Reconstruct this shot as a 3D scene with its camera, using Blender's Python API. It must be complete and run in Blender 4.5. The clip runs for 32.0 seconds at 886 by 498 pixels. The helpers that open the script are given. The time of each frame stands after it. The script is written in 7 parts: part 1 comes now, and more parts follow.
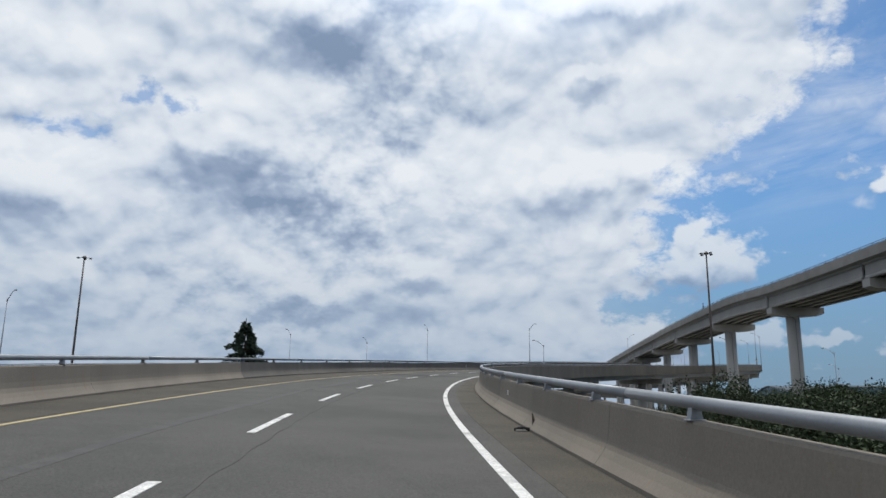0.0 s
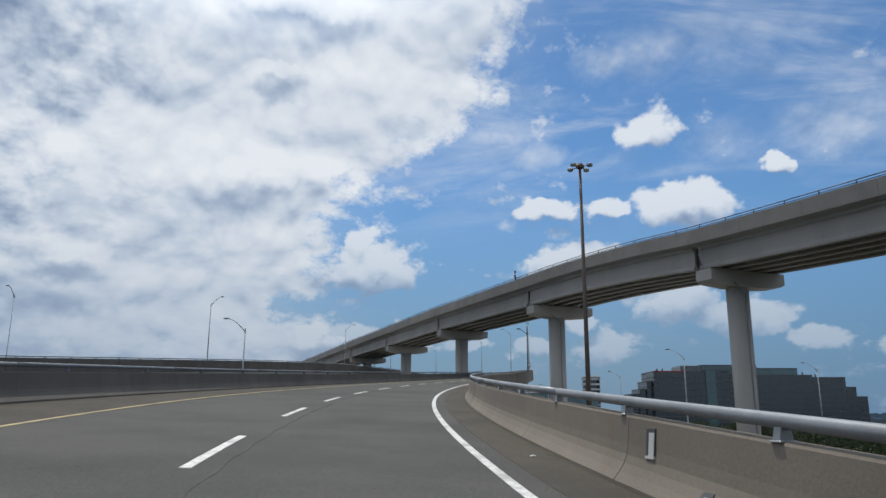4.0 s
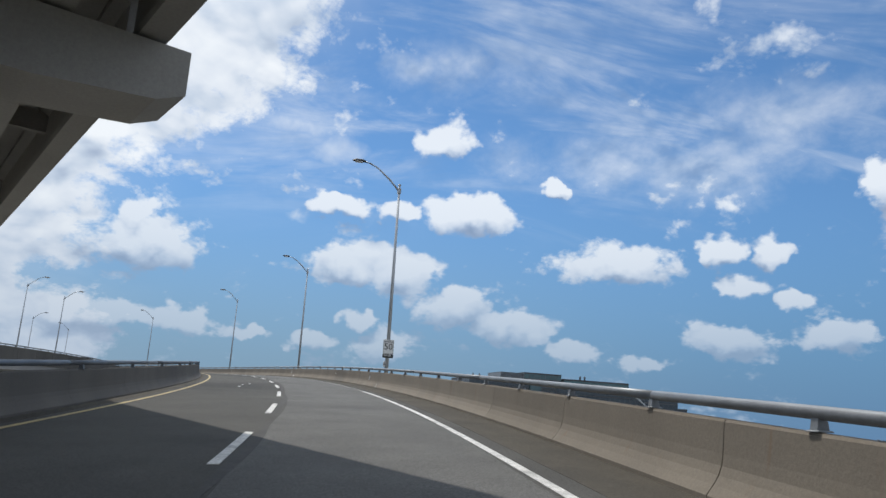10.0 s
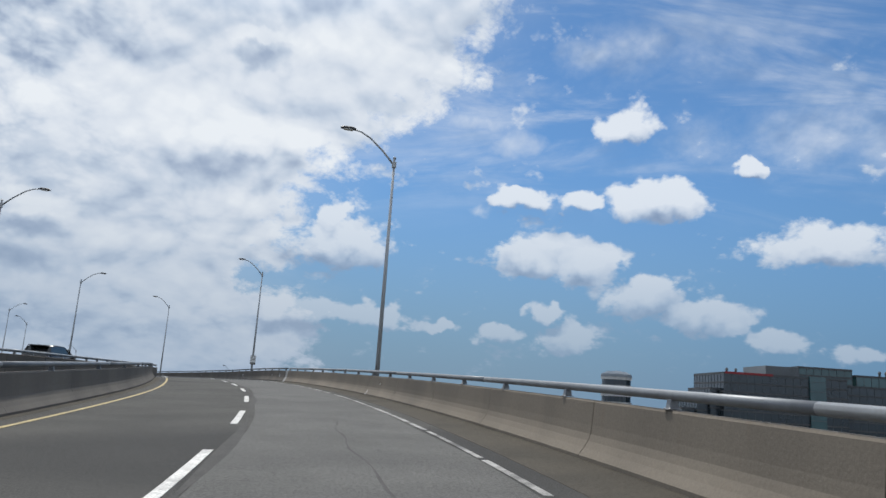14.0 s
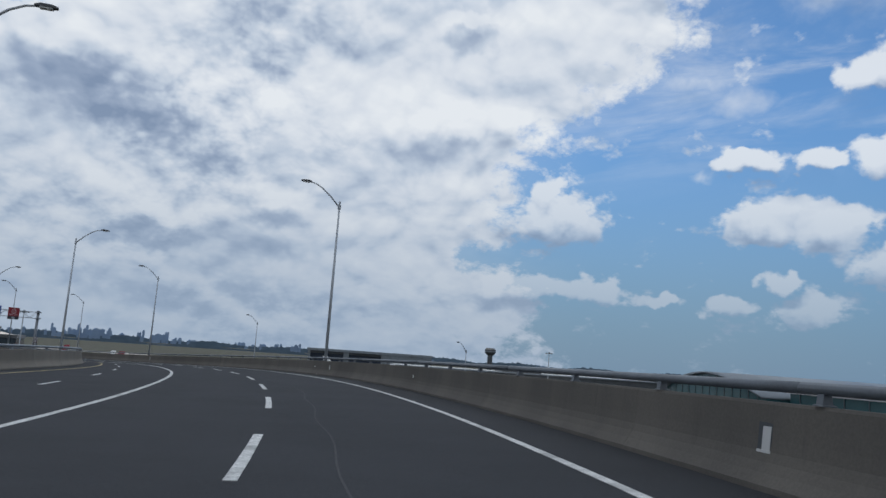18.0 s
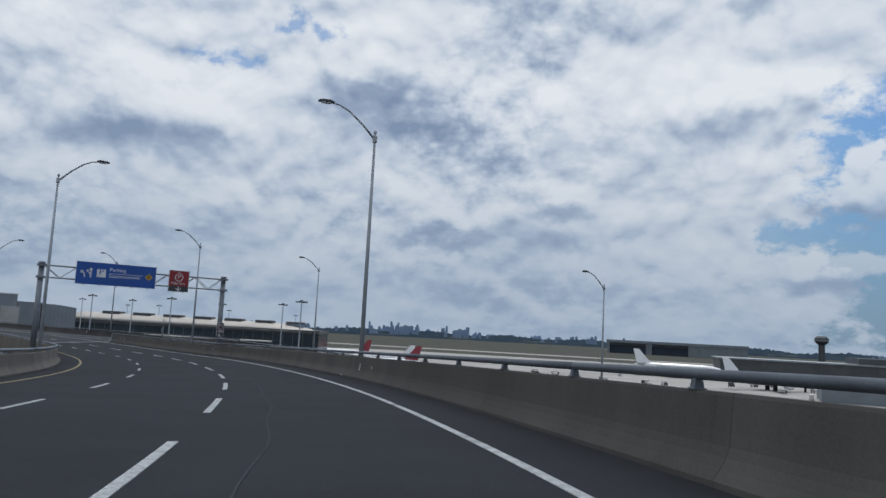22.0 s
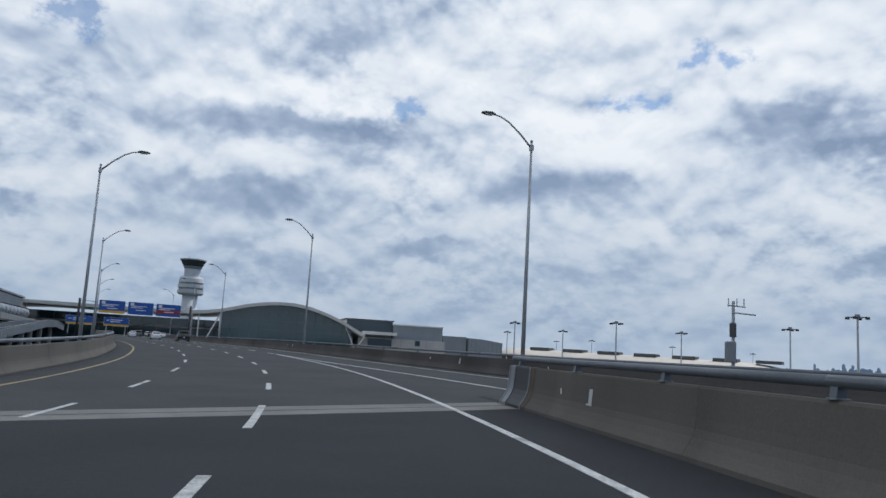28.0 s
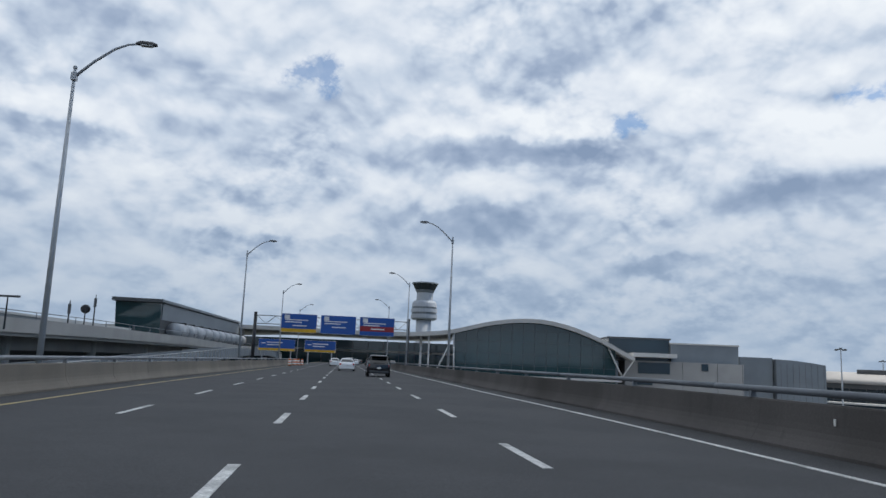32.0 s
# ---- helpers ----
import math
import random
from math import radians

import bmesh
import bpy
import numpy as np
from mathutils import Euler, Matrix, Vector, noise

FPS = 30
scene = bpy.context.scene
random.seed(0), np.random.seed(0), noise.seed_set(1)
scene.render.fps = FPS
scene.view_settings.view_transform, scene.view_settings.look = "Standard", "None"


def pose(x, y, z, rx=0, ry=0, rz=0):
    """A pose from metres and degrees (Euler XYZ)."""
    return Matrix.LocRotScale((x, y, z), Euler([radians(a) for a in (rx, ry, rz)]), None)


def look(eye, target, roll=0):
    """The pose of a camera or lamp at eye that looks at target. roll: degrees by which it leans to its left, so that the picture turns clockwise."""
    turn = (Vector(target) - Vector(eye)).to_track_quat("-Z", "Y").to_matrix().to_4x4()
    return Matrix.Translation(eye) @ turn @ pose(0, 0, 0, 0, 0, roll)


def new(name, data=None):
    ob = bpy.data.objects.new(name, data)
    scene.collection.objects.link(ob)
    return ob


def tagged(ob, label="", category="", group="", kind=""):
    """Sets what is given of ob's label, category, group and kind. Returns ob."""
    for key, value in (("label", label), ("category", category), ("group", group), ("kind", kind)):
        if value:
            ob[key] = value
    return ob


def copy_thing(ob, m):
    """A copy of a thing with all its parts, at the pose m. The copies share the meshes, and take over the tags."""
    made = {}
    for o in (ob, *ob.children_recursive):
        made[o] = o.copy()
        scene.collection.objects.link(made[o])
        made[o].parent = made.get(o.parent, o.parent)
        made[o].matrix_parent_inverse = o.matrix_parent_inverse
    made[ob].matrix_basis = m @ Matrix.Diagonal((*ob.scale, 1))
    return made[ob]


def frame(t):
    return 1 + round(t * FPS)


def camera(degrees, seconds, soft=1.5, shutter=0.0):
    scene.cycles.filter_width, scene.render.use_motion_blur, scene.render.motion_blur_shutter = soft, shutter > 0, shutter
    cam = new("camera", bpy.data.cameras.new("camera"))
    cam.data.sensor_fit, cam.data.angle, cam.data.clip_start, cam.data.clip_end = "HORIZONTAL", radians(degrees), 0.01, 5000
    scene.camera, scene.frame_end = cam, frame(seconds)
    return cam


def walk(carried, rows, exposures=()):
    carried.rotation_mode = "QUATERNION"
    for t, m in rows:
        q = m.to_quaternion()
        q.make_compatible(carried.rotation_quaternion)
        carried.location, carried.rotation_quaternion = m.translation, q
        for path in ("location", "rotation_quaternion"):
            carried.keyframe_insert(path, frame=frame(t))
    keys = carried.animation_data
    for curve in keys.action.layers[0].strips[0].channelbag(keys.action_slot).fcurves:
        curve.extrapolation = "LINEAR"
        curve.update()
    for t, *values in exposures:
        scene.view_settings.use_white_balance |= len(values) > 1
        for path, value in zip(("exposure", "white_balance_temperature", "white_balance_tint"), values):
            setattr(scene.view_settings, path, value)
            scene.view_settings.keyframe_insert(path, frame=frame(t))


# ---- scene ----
cam = camera(62.0, 32.0)
PATH = [
    (0, (0.0, 0.0, 1.2), (0.014, 1.952, 1.635), 0.7),
    (0.5, (-1.081, 11.337, 1.999), (-0.973, 13.285, 2.439), 0.9),
    (1, (-1.63, 22.707, 2.808), (-1.425, 24.644, 3.26), 1.1),
    (1.5, (-1.625, 34.103, 3.62), (-1.322, 36.027, 4.074), 1.0),
    (2, (-1.017, 45.489, 4.428), (-0.606, 47.393, 4.883), 1.1),
    (2.5, (0.239, 56.812, 5.225), (0.773, 58.686, 5.676), 1.0),
    (3, (2.181, 67.999, 6.001), (2.837, 69.835, 6.449), 0.8),
    (3.5, (4.793, 78.998, 6.748), (5.552, 80.794, 7.192), 0.6),
    (4, (7.985, 89.805, 7.466), (8.841, 91.559, 7.904), 0.2),
    (4.5, (11.675, 100.431, 8.156), (12.619, 102.14, 8.591), -0.0),
    (5, (15.818, 110.858, 8.821), (16.823, 112.533, 9.249), 0.2),
    (5.5, (20.387, 121.045, 9.468), (21.46, 122.678, 9.894), 0.6),
    (6, (25.397, 130.947, 10.106), (26.549, 132.524, 10.536), 0.9),
    (6.5, (30.868, 140.54, 10.74), (32.099, 142.054, 11.178), 1.2),
    (7, (36.782, 149.874, 11.372), (38.071, 151.338, 11.811), 1.5),
    (7.5, (43.057, 159.102, 11.998), (44.39, 160.527, 12.439), 1.5),
    (8, (49.574, 168.263, 12.627), (50.925, 169.67, 13.069), 1.7),
    (8.5, (56.204, 177.355, 13.27), (57.56, 178.758, 13.708), 1.6),
    (9, (62.831, 186.409, 13.936), (64.179, 187.82, 14.374), 2.0),
    (9.5, (69.427, 195.472, 14.617), (70.765, 196.891, 15.058), 2.7),
    (10, (75.937, 204.589, 15.305), (77.26, 206.022, 15.746), 3.3),
    (10.5, (82.286, 213.795, 15.99), (83.594, 215.241, 16.433), 3.5),
    (11, (88.385, 223.108, 16.664), (89.669, 224.577, 17.104), 3.6),
    (11.5, (94.181, 232.527, 17.315), (95.422, 234.033, 17.752), 3.7),
    (12, (99.646, 242.036, 17.933), (100.836, 243.584, 18.367), 4.0),
    (12.5, (104.759, 251.606, 18.514), (105.892, 253.198, 18.938), 3.9),
    (13, (109.486, 261.25, 19.043), (110.555, 262.889, 19.459), 3.9),
    (13.5, (113.82, 270.983, 19.512), (114.817, 272.67, 19.913), 3.7),
    (14, (117.745, 280.81, 19.919), (118.675, 282.537, 20.311), 3.8),
    (14.5, (121.212, 290.72, 20.274), (122.079, 292.481, 20.656), 4.0),
    (15, (124.137, 300.711, 20.584), (124.909, 302.518, 20.952), 4.0),
    (15.5, (126.554, 310.768, 20.856), (127.243, 312.612, 21.212), 4.0),
    (16, (128.581, 320.864, 21.093), (129.211, 322.73, 21.443), 4.2),
    (16.5, (130.349, 330.967, 21.295), (130.936, 332.847, 21.64), 4.4),
    (17, (131.921, 341.063, 21.457), (132.446, 342.963, 21.793), 4.3),
    (17.5, (133.195, 351.186, 21.561), (133.658, 353.106, 21.876), 3.8),
    (18, (134.137, 361.337, 21.587), (134.534, 363.275, 21.877), 4.0),
    (18.5, (134.704, 371.494, 21.55), (135.034, 373.446, 21.831), 3.4),
    (19, (134.863, 381.638, 21.472), (135.121, 383.602, 21.746), 3.3),
    (19.5, (134.588, 391.712, 21.368), (134.766, 393.686, 21.637), 3.3),
    (20, (133.837, 401.609, 21.237), (133.912, 403.591, 21.495), 3.2),
    (20.5, (132.577, 411.224, 21.072), (132.536, 413.208, 21.317), 3.2),
    (21, (130.826, 420.493, 20.879), (130.675, 422.474, 21.115), 3.2),
    (21.5, (128.634, 429.42, 20.661), (128.376, 431.389, 20.893), 3.0),
    (22, (126.017, 438.022, 20.416), (125.652, 439.976, 20.639), 3.0),
    (22.5, (123.026, 446.33, 20.141), (122.553, 448.261, 20.359), 3.1),
    (23, (119.659, 454.354, 19.848), (119.086, 456.259, 20.058), 3.6),
    (23.5, (116.027, 462.124, 19.564), (115.368, 464.001, 19.767), 4.0),
    (24, (112.227, 469.612, 19.304), (111.516, 471.471, 19.504), 4.0),
    (24.5, (108.257, 476.727, 19.068), (107.471, 478.556, 19.267), 3.6),
    (25, (104.033, 483.407, 18.854), (103.166, 485.197, 19.063), 3.4),
    (25.5, (99.498, 489.732, 18.646), (98.534, 491.471, 18.863), 3.2),
    (26, (94.654, 495.874, 18.434), (93.604, 497.561, 18.665), 3.4),
    (26.5, (89.456, 501.895, 18.229), (88.329, 503.53, 18.471), 3.6),
    (27, (83.878, 507.804, 18.047), (82.679, 509.385, 18.298), 3.5),
    (27.5, (77.934, 513.593, 17.905), (76.662, 515.115, 18.165), 3.2),
    (28, (71.67, 519.251, 17.814), (70.333, 520.714, 18.087), 3.3),
    (28.5, (65.117, 524.724, 17.779), (63.725, 526.131, 18.067), 3.5),
    (29, (58.309, 529.97, 17.791), (56.866, 531.322, 18.088), 3.9),
    (29.5, (51.272, 534.975, 17.833), (49.776, 536.265, 18.144), 3.7),
    (30, (44.01, 539.716, 17.889), (42.464, 540.945, 18.208), 3.2),
    (30.5, (36.516, 544.179, 17.948), (34.925, 545.347, 18.273), 2.8),
    (31, (28.795, 548.374, 18.013), (27.161, 549.48, 18.341), 2.8),
    (31.5, (20.841, 552.273, 18.093), (19.165, 553.318, 18.407), 2.6),
    (32, (12.647, 555.877, 18.187), (10.933, 556.861, 18.493), 2.4),
]
walk(cam, [(t, look(eye, target, roll)) for t, eye, target, roll in PATH],
     [(0.0, -0.05), (4.0, -0.1), (7.0, -0.12), (8.0, 0.05), (8.5, 0.1), (9.5, 0.12), (11.0, 0.0), (14.0, -0.02), (18.0, -0.1), (22.0, -0.14), (24.0, -0.08), (25.0, 0.04), (32.0, 0.05)])

# ---------- sky, sun, exposure ----------
SUN_YAW, SUN_EL = -6.0, 62.0
sun_way = Vector((-math.sin(radians(SUN_YAW)) * math.cos(radians(SUN_EL)), math.cos(radians(SUN_YAW)) * math.cos(radians(SUN_EL)), math.sin(radians(SUN_EL))))
sun_data = bpy.data.lights.new("sun", "SUN")
sun_data.energy, sun_data.angle, sun_data.color = 2.9, radians(0.53), (1.0, 0.95, 0.87)
sun_lamp = new("sun", sun_data)
sun_lamp.matrix_world = look(sun_way * 50, (0, 0, 0))

# clouds in degrees: (heading to the left, height, half width, half height)
CUMULUS_A = [(-20.4, 11.3, 4.5, 2.2), (-19.6, 12.9, 1.8, 1.7), (-35.1, 11.1, 3.9, 1.7), (-39.5, 10.4, 3.8, 2.1), (-43.9, 8.4, 4.0, 1.9), (-48.2, 6.9, 4.1, 1.5), (-52.6, 5.2, 2.4, 0.9), (-18.5, 5.9, 3.9, 1.1), (-23.3, 5.8, 3.5, 1.0), (-28.2, 5.2, 1.8, 0.5), (-33.0, 5.0, 2.2, 0.7), (-38.6, 5.1, 2.3, 1.4), (-36.4, 6.7, 1.7, 0.7), (-34.5, 15.6, 2.7, 0.9), (-38.9, 15.4, 1.7, 0.9), (-44.8, 15.5, 4.4, 1.7)]
CUMULUS_B = [(-42.5, 20.7, 2.7, 1.6), (-51.4, 18.0, 1.2, 0.7), (-56.3, 12.0, 5.0, 2.1), (-64.0, 12.6, 1.6, 1.4), (-67.0, 12.9, 1.7, 1.4), (-65.7, 10.3, 3.0, 0.9), (-71.0, 6.9, 3.1, 1.6), (-64.3, 6.4, 3.6, 1.5), (-58.7, 4.7, 2.4, 0.8), (-74.7, 16.5, 1.7, 2.8), (-68.8, 9.2, 1.3, 0.7), (-51.5, 17.6, 1.3, 0.7)]
WISPS = [(-39.7, 26.1, 2.4, 1.0), (-44.1, 26.9, 3.4, 2.1), (-51.2, 27.3, 6.1, 1.1), (-33.7, 19.6, 2.5, 0.9), (-31.0, 14.3, 1.3, 0.4), (-59.9, 19.5, 13.8, 2.5), (-68.3, 22.0, 7.4, 2.3), (-30.4, 21.1, 3.7, 0.8), (-50.6, 26.8, 7.6, 1.9)]
GAPS = [(27.0, 19.4, 4.8, 1.6), (20.5, 21.8, 1.9, 1.1), (29.0, 19.5, 4.2, 1.5), (23.5, 22.0, 2.0, 0.9), (45.7, 18.5, 2.0, 1.1), (72.7, 21.3, 3.8, 1.4), (46.0, 18.7, 1.9, 1.0), (31.0, 19.3, 2.9, 1.5), (-7.4, 13.7, 2.7, 0.4), (23.4, 22.4, 2.0, 1.0), (-4.6, 13.8, 2.4, 0.5), (-36.2, 28.6, 4.2, 2.4)]
GREYS = [(13.7, 16.3, 4.4, 1.9), (30.1, 12.5, 2.8, 1.7), (9.5, 27.4, 4.2, 2.4), (-14.6, 28.3, 7.3, 1.8), (9.9, 7.1, 3.0, 1.1), (-14.1, 16.1, 3.8, 1.6), (-12.6, 24.2, 2.2, 0.8), (35.9, 12.4, 3.9, 1.4), (17.2, 17.7, 4.1, 1.7), (53.9, 16.5, 7.5, 1.0), (35.9, 13.1, 3.8, 1.5), (56.4, 11.4, 5.3, 1.7), (-11.8, 15.7, 4.4, 1.7), (73.8, 8.0, 6.4, 1.0), (58.5, 10.9, 6.4, 1.7), (28.2, 7.8, 2.5, 0.9), (10.4, 7.7, 2.6, 1.0), (44.5, 7.6, 2.9, 0.8), (1.9, 9.5, 2.1, 0.7), (89.6, 14.3, 4.3, 1.5)]

world = bpy.data.worlds.new("sky")
scene.world = world
world.use_nodes = True
wt = world.node_tree
wt.nodes.clear()


def node(tree, kind, **values):
    n = tree.nodes.new(kind)
    for key, value in values.items():
        setattr(n, key, value)
    return n


def link(tree, a, b):
    tree.links.new(a, b)


def math_node(tree, op, a, b=None, c=None, clamp=False):
    n = node(tree, "ShaderNodeMath", operation=op, use_clamp=clamp)
    for k, v in enumerate((a, b, c)):
        if v is None:
            continue
        if isinstance(v, (int, float)):
            n.inputs[k].default_value = v
        else:
            link(tree, v, n.inputs[k])
    return n.outputs[0]


def ramp(tree, value, lo, hi, to_lo=0.0, to_hi=1.0, smooth=True):
    n = node(tree, "ShaderNodeMapRange", interpolation_type="SMOOTHSTEP" if smooth else "LINEAR")
    link(tree, value, n.inputs[0])
    for k, v in enumerate((lo, hi, to_lo, to_hi)):
        n.inputs[k + 1].default_value = v
    return n.outputs[0]


def mix(tree, fac, a, b, blend="MIX"):
    n = node(tree, "ShaderNodeMix", data_type="RGBA", blend_type=blend)
    for k, v in ((0, fac), (6, a), (7, b)):
        if isinstance(v, (int, float)):
            n.inputs[k].default_value = v
        elif isinstance(v, tuple):
            n.inputs[k].default_value = (*v, 1.0)
        else:
            link(tree, v, n.inputs[k])
    return n.outputs[2]


def noise_node(tree, vec, scale, detail=4.0, rough=0.55, dim="3D", distortion=0.0):
    n = node(tree, "ShaderNodeTexNoise", noise_dimensions=dim)
    link(tree, vec, n.inputs["Vector"])
    n.inputs["Scale"].default_value, n.inputs["Detail"].default_value = scale, detail
    n.inputs["Roughness"].default_value, n.inputs["Distortion"].default_value = rough, distortion
    return n.outputs["Fac"]


def make_sky():
    t = wt
    way = node(t, "ShaderNodeTexCoord").outputs["Generated"]
    sep = node(t, "ShaderNodeSeparateXYZ")
    link(t, way, sep.inputs[0])
    az = math_node(t, "MULTIPLY", math_node(t, "ARCTAN2", math_node(t, "MULTIPLY", sep.outputs[0], -1.0), sep.outputs[1]), 57.29578)
    el = math_node(t, "MULTIPLY", math_node(t, "ARCSINE", sep.outputs[2]), 57.29578)
    comb = node(t, "ShaderNodeCombineXYZ")
    link(t, az, comb.inputs[0]), link(t, el, comb.inputs[1])
    at = comb.outputs[0]
    # bend the shapes a little, so that no outline is an ellipse
    warp = node(t, "ShaderNodeTexNoise", noise_dimensions="2D")
    link(t, at, warp.inputs["Vector"])
    warp.inputs["Scale"].default_value, warp.inputs["Detail"].default_value = 0.42, 3.0
    off = node(t, "ShaderNodeVectorMath", operation="MULTIPLY_ADD")
    link(t, warp.outputs["Color"], off.inputs[0])
    off.inputs[1].default_value, off.inputs[2].default_value = (3.6, 1.9, 0.0), (-1.8, -0.95, 0.0)
    bent = node(t, "ShaderNodeVectorMath", operation="ADD")
    link(t, at, bent.inputs[0]), link(t, off.outputs[0], bent.inputs[1])
    bent = bent.outputs[0]

    def blobs(spots, grow=1.0, lower=0.0):
        total = None
        for a, e, w, h in spots:
            m = node(t, "ShaderNodeMapping")
            link(t, bent, m.inputs[0])
            w, h = w * grow, h * grow
            m.inputs["Location"].default_value = (-a / w, -(e - lower) / h, 0)
            m.inputs["Scale"].default_value = (1 / w, 1 / h, 0)
            g = node(t, "ShaderNodeTexGradient", gradient_type="SPHERICAL")
            link(t, m.outputs[0], g.inputs[0])
            total = g.outputs["Fac"] if total is None else math_node(t, "MAXIMUM", total, g.outputs["Fac"])
        return total

    # the cloud layer, seen in perspective: flatter towards the horizon
    lift = math_node(t, "ADD", math_node(t, "MAXIMUM", sep.outputs[2], 0.0), 0.5)
    plane = node(t, "ShaderNodeCombineXYZ")
    link(t, math_node(t, "DIVIDE", sep.outputs[0], lift), plane.inputs[0])
    link(t, math_node(t, "DIVIDE", sep.outputs[1], lift), plane.inputs[1])
    plane = plane.outputs[0]
    higher = node(t, "ShaderNodeVectorMath", operation="SCALE")
    link(t, plane, higher.inputs[0])
    higher.inputs["Scale"].default_value = 0.965
    higher = higher.outputs[0]

    def billows(vec, scale, detail, seedling):
        """Rounded heads packed in heads, as on cumulus: high in the middle of each."""
        bend = node(t, "ShaderNodeTexNoise", noise_dimensions="2D")
        link(t, vec, bend.inputs["Vector"])
        bend.inputs["Scale"].default_value, bend.inputs["Detail"].default_value = scale * 0.8, 2.5
        push = node(t, "ShaderNodeVectorMath", operation="MULTIPLY_ADD")
        link(t, bend.outputs["Color"], push.inputs[0])
        push.inputs[1].default_value = (0.55 / scale, 0.55 / scale, 0.0)
        link(t, vec, push.inputs[2])
        off = node(t, "ShaderNodeVectorMath", operation="ADD")
        link(t, push.outputs[0], off.inputs[0])
        off.inputs[1].default_value = (seedling, seedling * 0.7, 0.0)
        cells = node(t, "ShaderNodeTexVoronoi", voronoi_dimensions="2D", feature="F1", normalize=True)
        link(t, off.outputs[0], cells.inputs["Vector"])
        for key, value in (("Scale", scale), ("Detail", detail), ("Roughness", 0.62), ("Lacunarity", 2.3)):
            cells.inputs[key].default_value = value
        return math_node(t, "SUBTRACT", 0.42, cells.outputs["Distance"])

    def body_noise(vec):
        """Ragged cloud mass: drifting lumps with rounded heads."""
        lumps = math_node(t, "SUBTRACT", noise_node(t, vec, 4.4, 11.0, 0.58, "2D", 0.2), 0.5)
        wisps = math_node(t, "SUBTRACT", noise_node(t, vec, 15.0, 8.0, 0.6, "2D", 0.3), 0.5)
        total = math_node(t, "ADD", lumps, math_node(t, "MULTIPLY", billows(vec, 9.0, 4.0, 3.1), 0.62))
        return math_node(t, "ADD", total, math_node(t, "MULTIPLY", wisps, 0.45))

    wobble, wobble_up = body_noise(plane), body_noise(higher)
    heads, heads_up = billows(plane, 4.6, 2.5, 8.3), billows(higher, 4.6, 2.5, 8.3)
    knobs, knobs_up = billows(plane, 16.0, 2.0, 1.7), billows(higher, 16.0, 2.0, 1.7)
    crisp, crisp_up = noise_node(t, plane, 11.0, 5.0, 0.55, "2D", 0.3), noise_node(t, higher, 11.0, 5.0, 0.55, "2D", 0.3)
    broad = noise_node(t, plane, 1.3, 3.0, 0.5, "2D")
    soft = noise_node(t, plane, 3.4, 3.0, 0.50, "2D", 0.25)
    soft_up = noise_node(t, higher, 3.4, 3.0, 0.50, "2D", 0.25)

    # the thick sheet that fills the left half, with its ragged edge
    edge = math_node(t, "ADD", az, math_node(t, "MULTIPLY", math_node(t, "SUBTRACT", el, 12.0), ramp(t, el, 10.0, 26.0, 0.0, 0.95)))
    sheet = ramp(t, edge, -25.0, -9.0, -0.40, 0.9, smooth=False)
    sheet = math_node(t, "MAXIMUM", sheet, ramp(t, el, 31.0, 44.0, -0.35, 0.5))
    sheet = math_node(t, "MAXIMUM", sheet, ramp(t, math_node(t, "ABSOLUTE", az), 96.0, 120.0, -0.35, 0.5))
    sheet = math_node(t, "SUBTRACT", sheet, math_node(t, "MULTIPLY", blobs(GAPS, 2.1), 0.72))
    sheet_body = math_node(t, "ADD", sheet, math_node(t, "MULTIPLY", wobble, 1.45))
    sheet_seen = ramp(t, sheet_body, 0.06, 0.44)
    puff = math_node(t, "MAXIMUM", blobs(CUMULUS_A, 1.22), blobs(CUMULUS_B, 1.22))
    above = math_node(t, "MAXIMUM", blobs(CUMULUS_A, 1.22, 1.2), blobs(CUMULUS_B, 1.22, 1.2))
    base_shade = math_node(t, "MULTIPLY", math_node(t, "SUBTRACT", above, puff), 1.7)
    puff_body = math_node(t, "ADD", math_node(t, "MULTIPLY", puff, 1.2), math_node(t, "MULTIPLY", math_node(t, "ADD", wobble, math_node(t, "MULTIPLY", knobs, 0.5)), 1.35))
    puff_seen = math_node(t, "MULTIPLY", ramp(t, puff_body, 0.32, 0.70), ramp(t, el, 2.0, 13.0, 0.60, 0.88))
    wisp = math_node(t, "MULTIPLY", ramp(t, math_node(t, "ADD", math_node(t, "MULTIPLY", blobs(WISPS, 1.7), 0.62), math_node(t, "MULTIPLY", wobble, 0.8)), 0.10, 0.9), 0.6)
    veil = ramp(t, edge, -24.0, -4.0, 0.0, 0.35)
    # thin streaks of high cloud over the blue
    turned = node(t, "ShaderNodeVectorRotate", rotation_type="Z_AXIS")
    link(t, plane, turned.inputs["Vector"])
    turned.inputs["Angle"].default_value = radians(38)
    streaky = node(t, "ShaderNodeVectorMath", operation="MULTIPLY")
    link(t, turned.outputs[0], streaky.inputs[0])
    streaky.inputs[1].default_value = (1.3, 5.0, 1.0)
    streaks = math_node(t, "MULTIPLY", ramp(t, noise_node(t, streaky.outputs[0], 1.6, 7.0, 0.6, "2D", 0.4), 0.44, 0.74), ramp(t, el, 11.0, 22.0, 0.0, 0.5))
    veil = math_node(t, "MAXIMUM", veil, streaks)
    dense = math_node(t, "MAXIMUM", math_node(t, "MAXIMUM", sheet_seen, puff_seen), math_node(t, "MAXIMUM", wisp, veil))

